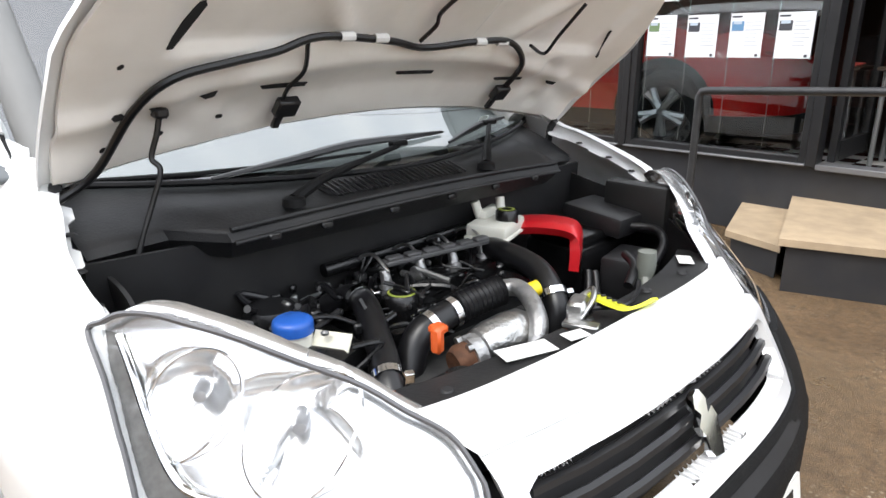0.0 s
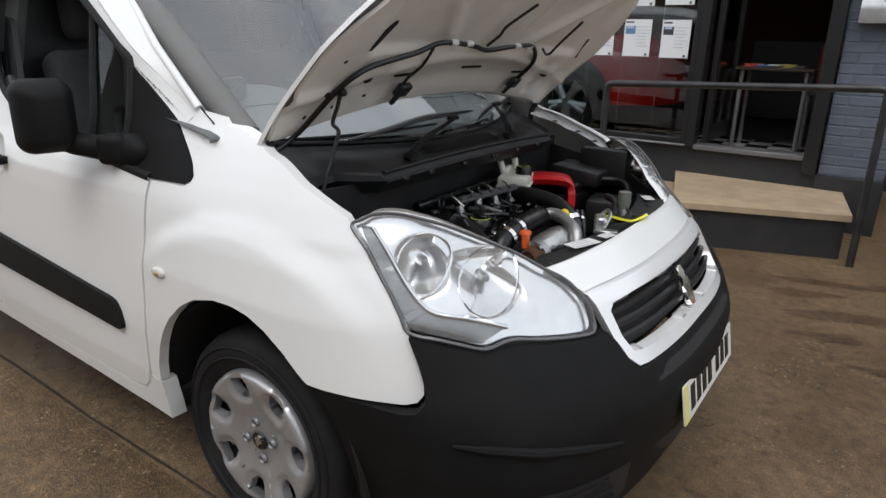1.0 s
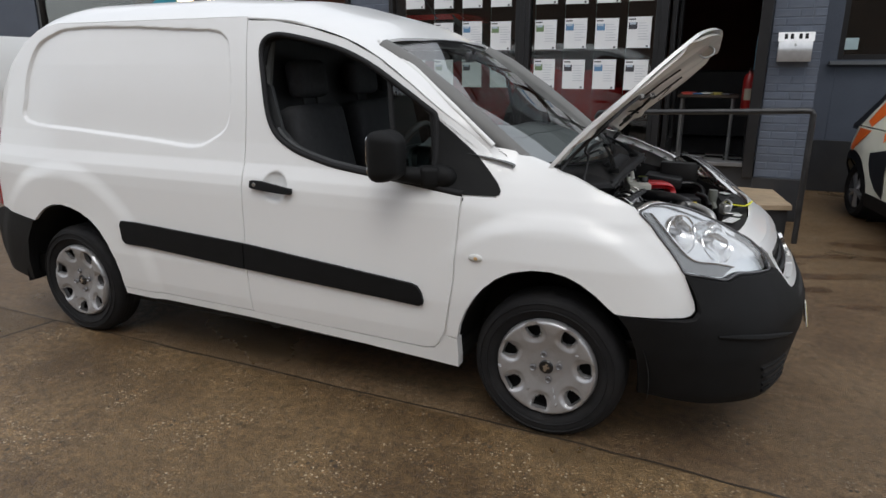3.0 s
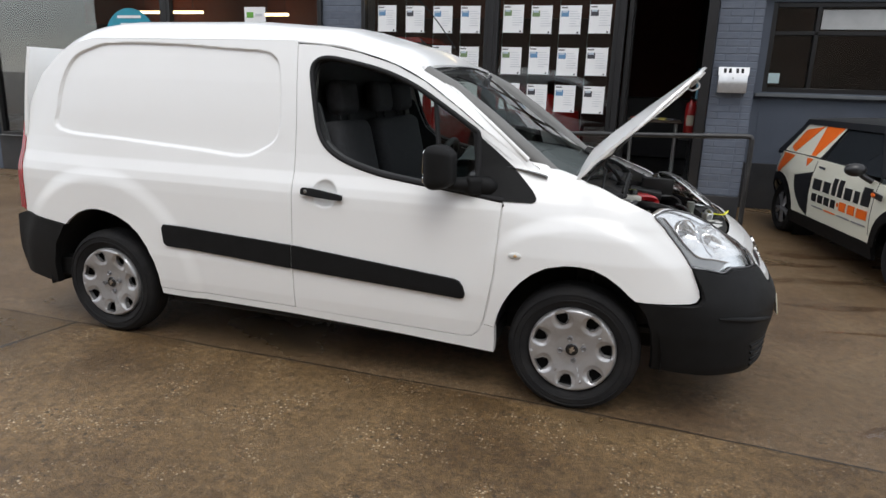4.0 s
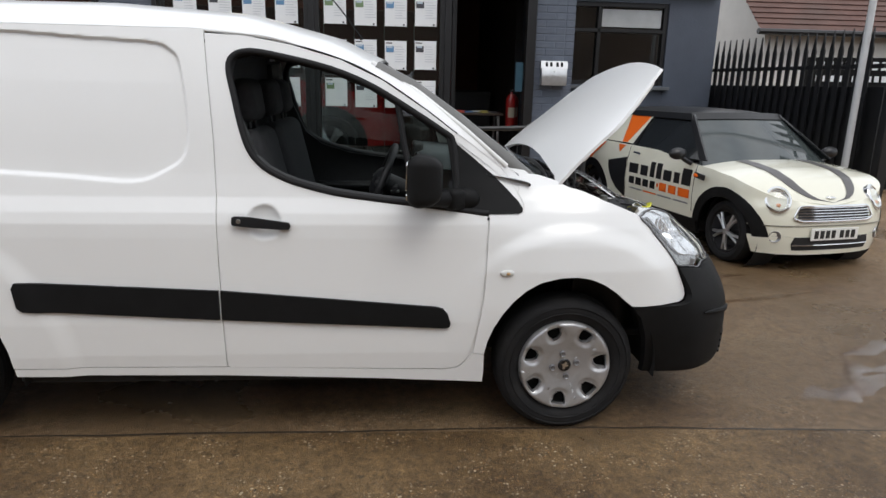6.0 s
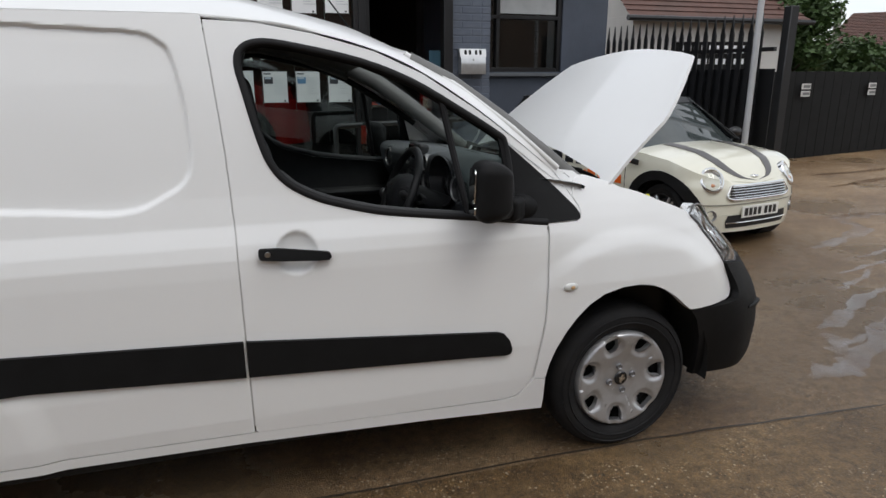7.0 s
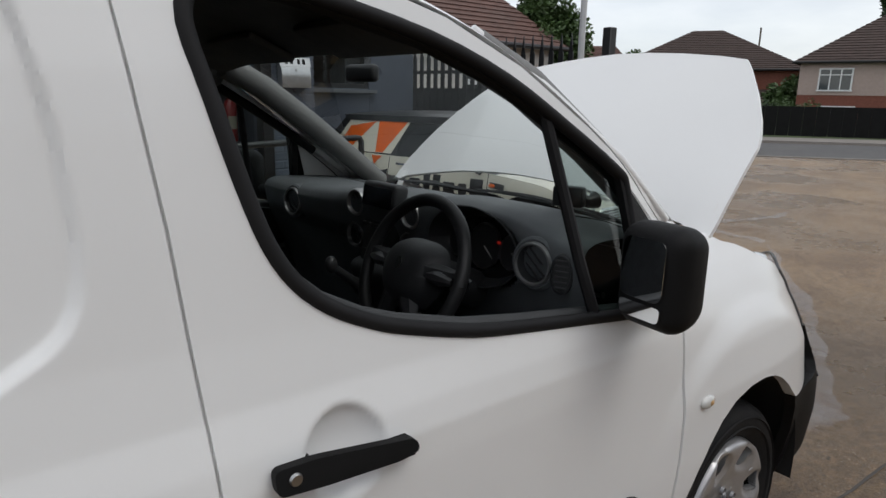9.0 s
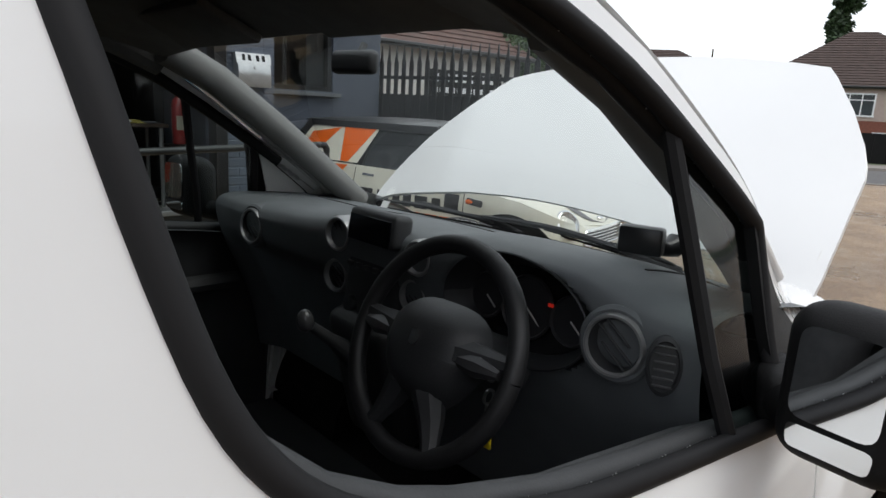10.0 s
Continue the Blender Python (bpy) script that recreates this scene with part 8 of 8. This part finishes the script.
add_box(bm, (-.085, 4.41, 1.65), (.006, .66, 1.9), None, 0)
part("pane", bm, GLASS_SHOP, dl)
# chequered tiles inside along the glass
TA, TBM = mat("black_tile", (.012, .012, .013), .2), mat("white_tile", (.55, .54, .52), .2)
for mt, par, nm in ((TA, 0, "black_tile"), (TBM, 1, "white_tile")):
    bm0 = BM()
    add_box(bm0, (0, 0, 0), (.196, .196, .006), None, .001)
    me = finish(nm, bm0, mt, 0)
    for i in range(22):
        for j in range(6):
            if (i + j) % 2 == par:
                o = new(nm, me)
                o.parent = shop_floor
                o.location = (-3.6 + i * .2, 4.2 + j * .2, .464)
# shop lamps
for x, y, z, w in ((-7.22, 5.2, 2.49, 1.3), (-5.28, 5.2, 2.455, .42), (-2.36, 5.2, 2.76, .82)):
    bm = BM()
    add_box(bm, (x, y, z), (w, .05, .04), None, .008)
    lm_ = solo("strip_lamp", bm, mat("strip_lamp_glow", (.8, .7, .5), .4, emit=(1, .72, .40), estr=5.0), "warm glowing strip lamp under the shop ceiling", "lamp", "strip lamps")
    for dx in (-.36 * w, .36 * w):
        bm = BM()
        add_tube(bm, [(x + dx, y, z + .02), (x + dx, y, 3.58)], .006, 6)
        part("hanger", bm, BLACKG, lm_)
wall_box(-9.3, -3.9, 5.6, 5.7, 2.35, 3.5, mat("burnt_orange_board", (.20, .035, .012), .6), "orange_board", wi)
wall_box(-3.6, -.3, 6.6, 6.7, 2.55, 3.5, MATS["burnt_orange_board"], "orange_board", wi)
# desk seen deep in the doorway
bm = BM()
add_box(bm, (.2, 7.6, .95), (1.3, .6, .95), None, .02)
solo("counter", bm, mat("dark_counter", (.02, .02, .022), .5), "dark counter at the back of the shop", "counter")
bm = BM()
add_box(bm, (.78, 4.42, 1.62), (.16, .01, .34), None, .002)
solo("blue_poster", bm, mat("blue_poster_ink", (.10, .22, .30), .5), "small blue poster beside the shop door", "poster")
# painted bricks of the two pillars
brick_bm = BM()
add_box(brick_bm, (0, 0, 0), (.212, .02, .064), None, .004)
brick_me = finish("brick", brick_bm, BRICKP, 0)
half_bm = BM()
add_box(half_bm, (0, 0, 0), (.100, .02, .064), None, .004)
half_me = finish("brick_half", half_bm, BRICKP, 0)
for px0, px1, z0 in ((.81, 1.24, .43), (-3.82, -3.27, .55)):
    rows = int((3.0 - z0) / .075)
    for r in range(rows):
        x = px0 + .003
        odd = r % 2
        while x < px1 - .03:
            full = not (odd and x < px0 + .01) and x + .212 <= px1 + .004
            w = .212 if full else .100
            if x + w > px1 + .02:
                break
            o = new("brick", brick_me if full else half_me)
            o.parent = wall_front
            o.location = (x + w / 2, 3.918 + random.uniform(-.0015, .0015), z0 + .034 + r * .075)
            x += w + .011

# ---------------------------------------------------------------- behind the fence
bs = thing("advert_board", "black advert board with white marks behind the fence", "sign")
bm = BM()
add_box(bm, (7.25, 7.7, 1.62), (1.5, .03, 1.0), Matrix.Rotation(radians(-18), 3, "Z"), .004)
part("board", bm, HB, bs)
for r_, (z, n_, h) in enumerate(((1.98, 9, .14), (1.76, 11, .10))):
    for k in range(n_):
        bm = BM()
        add_box(bm, Vector((7.25, 7.7, z)) + Matrix.Rotation(radians(-18), 3, "Z") @ Vector((-.62 + k * 1.28 / n_, -.02, 0)), (.80 / n_, .006, h), Matrix.Rotation(radians(-18), 3, "Z"), 0)
        part("print_bar", bm, PAPER, bs)
for k in (-.7, .7):
    bm = BM()
    p = Vector((7.25, 7.72, 0)) + Matrix.Rotation(radians(-18), 3, "Z") @ Vector((k, 0, 0))
    add_tube(bm, [p, p + Vector((0, 0, 1.9))], .03, 6)
    part("board_leg", bm, HB, bs)
for x, y in ((8.42, 6.60), (10.56, 7.08)):
    sg = thing("parking_sign", "pair of small white signs on the black boarding", "sign", "signs on the boarding")
    for dz in (.065, -.065):
        bm = BM()
        add_box(bm, (x, y - .03, 1.25 + dz), (.27, .006, .10), Matrix.Rotation(math.atan2(hd.y, hd.x), 3, "Z"), .001)
        o = part("sign_plate", bm, mat("sign_white", (.6, .6, .58), .5), sg)
        bm = BM()
        add_box(bm, (x + .01, y - .036, 1.25 + dz), (.20, .004, .05), Matrix.Rotation(math.atan2(hd.y, hd.x), 3, "Z"), 0)
        part("print_bar", bm, mat("grey_sign_ink", (.16, .16, .16), .5), o)


# ---------------------------------------------------------------- houses, trees, road
def house(name, label, c, rz, w, d, eave, ridge, wallm=REDBRICK, roofm=TILE2, upper=None, wins=((-.28, .72, .16), (.28, .72, .12), (-.28, .22, .16)), k=.28, tall=.22):
    M = Matrix.Translation(c) @ Matrix.Rotation(radians(rz), 4, "Z")
    h = thing(name, label, "house", "", M)
    bm = BM()
    add_box(bm, (0, d / 2, eave / 2), (w, d, eave), None, 0)
    part("wall", bm, wallm, h)
    if upper:
        bm = BM()
        add_box(bm, (0, d / 2 - .03, eave * .74), (w + .02, d, eave * .50), None, 0)
        part("upper_wall", bm, upper, h)
    o, k = .45, w * k
    P = [(-w / 2 - o, -o, eave - .1), (w / 2 + o, -o, eave - .1), (w / 2 + o, d + o, eave - .1), (-w / 2 - o, d + o, eave - .1)]
    R0, R1 = (-w / 2 + k, d / 2, ridge), (w / 2 - k, d / 2, ridge)
    tiled_roof(h, [P[0], P[1], R1, R0], 22, roofm, .05)
    tiled_roof(h, [P[2], P[3], R0, R1], 22, roofm, .05)
    tiled_roof(h, [P[1], P[2], R1, R1], 22, roofm, .05)
    tiled_roof(h, [P[3], P[0], R0, R0], 22, roofm, .05)
    bm = BM()
    add_tube(bm, [(P[0][0], P[0][1], P[0][2]), (P[1][0], P[1][1], P[1][2])], .09, 6)
    part("gutter", bm, FRAME, h)
    for fx, fz, fw in wins:
        wx, wz, ww, wh = fx * w, fz * eave, fw * w, tall * eave
        wn_ = thing("window", "", "")
        wn_.parent = h
        bm = BM()
        add_box(bm, (wx, -.03, wz), (ww, .06, wh), None, 0)
        part("pane", bm, PANE_D, wn_)
        for a, s in (((wx, -.08, wz + wh / 2), (ww + .1, .08, .09)), ((wx, -.08, wz - wh / 2), (ww + .16, .14, .09)), ((wx - ww / 2, -.08, wz), (.09, .08, wh)), ((wx + ww / 2, -.08, wz), (.09, .08, wh)), ((wx - ww / 6, -.08, wz), (.07, .07, wh)), ((wx + ww / 6, -.08, wz), (.07, .07, wh)), ((wx, -.08, wz + wh * .22), (ww, .07, .06))):
            bm = BM()
            add_box(bm, a, s, None, 0)
            part("window_frame", bm, UPVC, wn_)
    return h


# the ground falls away beyond the road: these two stand a metre lower
BH = Matrix.Translation((45.75, 25.3, -1.05)) @ Matrix.Rotation(radians(-59.8), 4, "Z")
house("brick_house", "red brick house with a dark hipped roof across the road", BH.translation, -59.8, 13.5, 9, 4.95, 8.1, k=.42, wins=((-.324, .80, .163), (0, .81, .095), (-.29, .32, .05)), tall=.22)
house("brick_house", "pale rendered house with a brown tiled roof beyond", (47.5, 37.5, -.9), -48, 8, 8, 4.6, 7.4, PEBBLE, TILE, k=.2, wins=((.3, .66, .14),))
house("semi_house", "pair of brick houses with rendered upper walls", (43.5, 11.2, 0), -72, 11.5, 9, 4.0, 7.6, REDBRICK, TILE2, mat("pinkish_render", (.42, .33, .29), .8, var=.05), wins=((-.33, .72, .15), (.0, .72, .17), (.33, .72, .15), (-.30, .16, .15), (.2, .16, .2)), k=.44, tall=.32)
# lean-to roof along the front of the near brick house
lt_ = thing("porch", "dark tiled lean-to porch on the brick house", "porch", "", BH)
tiled_roof(lt_, [(-1.5, -1.6, 2.35), (6.7, -1.6, 2.35), (6.7, -.05, 3.45), (-1.1, -.05, 3.45)], 8, TILE2, .05)
bm = BM()
add_box(bm, (2.8, -.72, 1.2), (7.6, 1.3, 2.3), None, 0)
part("wall", bm, REDBRICK, lt_)
ROADM = mat("worn_asphalt", (.075, .073, .072), .75, var=.15, scale=4, bump=.3, bscale=120, dirt=(.11, .10, .09), dscale=.8, damt=.5)
rd = Vector((-.62, .785, 0)).normalized()
rn = Vector((rd.y, -rd.x, 0))
rc = Vector((22.0, 6.0, 0))


def strip(name, d0, d1, z, material, label, h=.0):
    bm = BM()
    q = [rc + rn * d0 - rd * 120, rc + rn * d1 - rd * 120, rc + rn * d1 + rd * 140, rc + rn * d0 + rd * 140]
    add_prism(bm, [(p.x, p.y) for p in q], z - h, z)
    solo(name, bm, material, label, name.split("_")[0], kind="structure", smooth=0)


strip("road", -3.6, 3.0, .006, ROADM, "worn grey asphalt road", .004)
strip("kerb_near", -3.85, -3.65, .03, mat("kerb_concrete", (.24, .22, .20), .8, var=.1), "low concrete kerb", .03)
strip("kerb_far", 3.05, 3.25, .10, MATS["kerb_concrete"], "concrete kerb", .10)
strip("pavement", 3.25, 5.6, .10, mat("pavement_flags", (.20, .18, .16), .8, var=.12, scale=1.5), "grey pavement across the road", .10)
strip("pavement_verge", 5.6, 60, .09, mat("garden_ground", (.05, .07, .025), .9, var=.3, scale=.7), "front gardens across the road", .09)

LEAF = [mat("leaf_green", (.045, .085, .020), .6, var=.35, scale=2.0), mat("leaf_dark", (.022, .045, .014), .6, var=.35, scale=2.0)]
BARK = mat("bark", (.07, .05, .035), .9, var=.3, scale=8, bump=.5, bscale=30)


def leaf_mass(bm, centres, size, per, rnd, squash=1.0):
    """Many small leaf blades scattered in clumps."""
    for c, r in centres:
        for _ in range(per):
            while True:
                v = Vector((rnd.uniform(-1, 1), rnd.uniform(-1, 1), rnd.uniform(-1, 1)))
                if .2 < v.length < 1:
                    break
            p = Vector(c) + Vector((v.x * r, v.y * r, v.z * r * squash))
            a = Vector((rnd.uniform(-1, 1), rnd.uniform(-1, 1), rnd.uniform(-.6, .6))).normalized()
            b = a.cross(Vector((rnd.uniform(-1, 1), rnd.uniform(-1, 1), rnd.uniform(-1, 1)))).normalized()
            s = size * rnd.uniform(.6, 1.3)
            q = [p - a * s, p + b * s * .45, p + a * s, p - b * s * .45]
            bm.faces.new([bm.verts.new(x) for x in q])


def tree(label, base, height, spread, seed, size=.16, per=220, clumps=22, column=False, leafm=0):
    rnd = random.Random(seed)
    t = thing("tree", label, "tree")
    t.location = base
    bm = BM()
    add_tube(bm, [(0, 0, 0), (.06, .03, height * .3), (-.05, .05, height * .6), (0, 0, height * .92)], [.03 * height, .022 * height, .013 * height, .004 * height], 9)
    part("trunk", bm, BARK, t)
    cs = []
    for i in range(clumps):
        f = rnd.uniform(.28 if not column else .12, .97)
        rr = spread * (math.sin(math.pi * min(1, (f - .15) / .85)) ** .6 if not column else (1.05 - f) * .9 + .15)
        a = rnd.uniform(0, math.tau)
        k = rnd.uniform(.3, .9)
        c = Vector((rr * k * math.cos(a), rr * k * math.sin(a), height * f))
        cs.append((c, spread * rnd.uniform(.28, .46)))
        if i % 3 == 0:
            bm = BM()
            add_tube(bm, [(0, 0, height * f * .65), c * .6 + Vector((0, 0, height * f * .30)), c], [.010 * height, .006 * height, .002 * height], 6)
            part("limb", bm, BARK, t)
    bm = BM()
    leaf_mass(bm, cs, size, per, rnd)
    part("crown", bm, LEAF[leafm], t, smooth=0)
    return t


tree("leafy green bush tree behind the boarding", (11.4, 10.4, 0), 4.0, 1.2, 3, .08, 420, 44)
tree("leafy green shrub behind the boarding", (13.6, 10.6, 0), 2.2, 1.3, 4, .09, 300, 20)
tree("green shrub beyond the boarding", (16.5, 11.5, 0), 2.1, 1.4, 5, .09, 300, 20)
tree("tall dark conifer behind the houses", (70, 20.8, 0), 14.5, 2.3, 8, .30, 260, 40, True, 1)
tree("round green tree beyond the houses", (60, 42, 0), 6.5, 3.0, 9, .3, 160, 24)
tree("green garden tree beside the houses", (44.3, 17.9, 0), 2.9, 1.8, 10, .2, 160, 22)
for k, (x, y, w) in enumerate(((34.5, 19.8, 2.2), (36.3, 17.5, 2.0), (38.0, 15.4, 1.7))):
    rnd = random.Random(20 + k)
    bm = BM()
    leaf_mass(bm, [((x + rnd.uniform(-w, w) * .62, y - rnd.uniform(-w, w) * .78, rnd.uniform(.4, 1.2)), .62) for _ in range(26)], .09, 90, rnd)
    solo("hedge", bm, LEAF[k % 2], "clipped green hedge in front of the houses", "hedge", "garden hedges", smooth=0)
# dark garden fence across the road
gf_ = thing("garden_fence", "dark boarded garden fence across the road", "fence")
g0, g1 = Vector((26.6, 12.6, .09)), Vector((33.0, 2.0, .09))
gd = (g1 - g0).normalized()
for i in range(int((g1 - g0).length / .5)):
    bm = BM()
    add_box(bm, g0 + gd * (.25 + .5 * i) + Vector((0, 0, .62)), (.49, .04, 1.24), Matrix.Rotation(math.atan2(gd.y, gd.x), 3, "Z"), 0)
    part("board", bm, HB, gf_)
# street lamp
sl = thing("street_lamp", "grey steel street lamp with a short arm", "street lamp")
bm = BM()
add_tube(bm, spline([(27, 26, 0), (27, 26, 5), (27, 26, 7.6), (26.85, 26.1, 7.75), (26.3, 26.4, 7.8)], 4), .07, 8)
part("column", bm, MATS["galvanised_pole"], sl)
bm = BM()
add_box(bm, (26.1, 26.5, 7.8), (.6, .28, .12), Matrix.Rotation(radians(-30), 3, "Z"), .04)
part("lantern", bm, MATS["galvanised_pole"], sl)
bm = BM()
add_tube(bm, [(63.5, 30, 0), (63.5, 30, 8.5)], .08, 6)
solo("telegraph_pole", bm, BARK, "distant wooden telegraph pole", "pole")
bm = BM()
add_tube(bm, [(17.6, 14.6, 0), (17.6, 14.6, 3.6)], .10, 8)
solo("wooden_post", bm, mat("weathered_wood", (.22, .20, .17), .85), "weathered wooden post behind the boarding", "post")
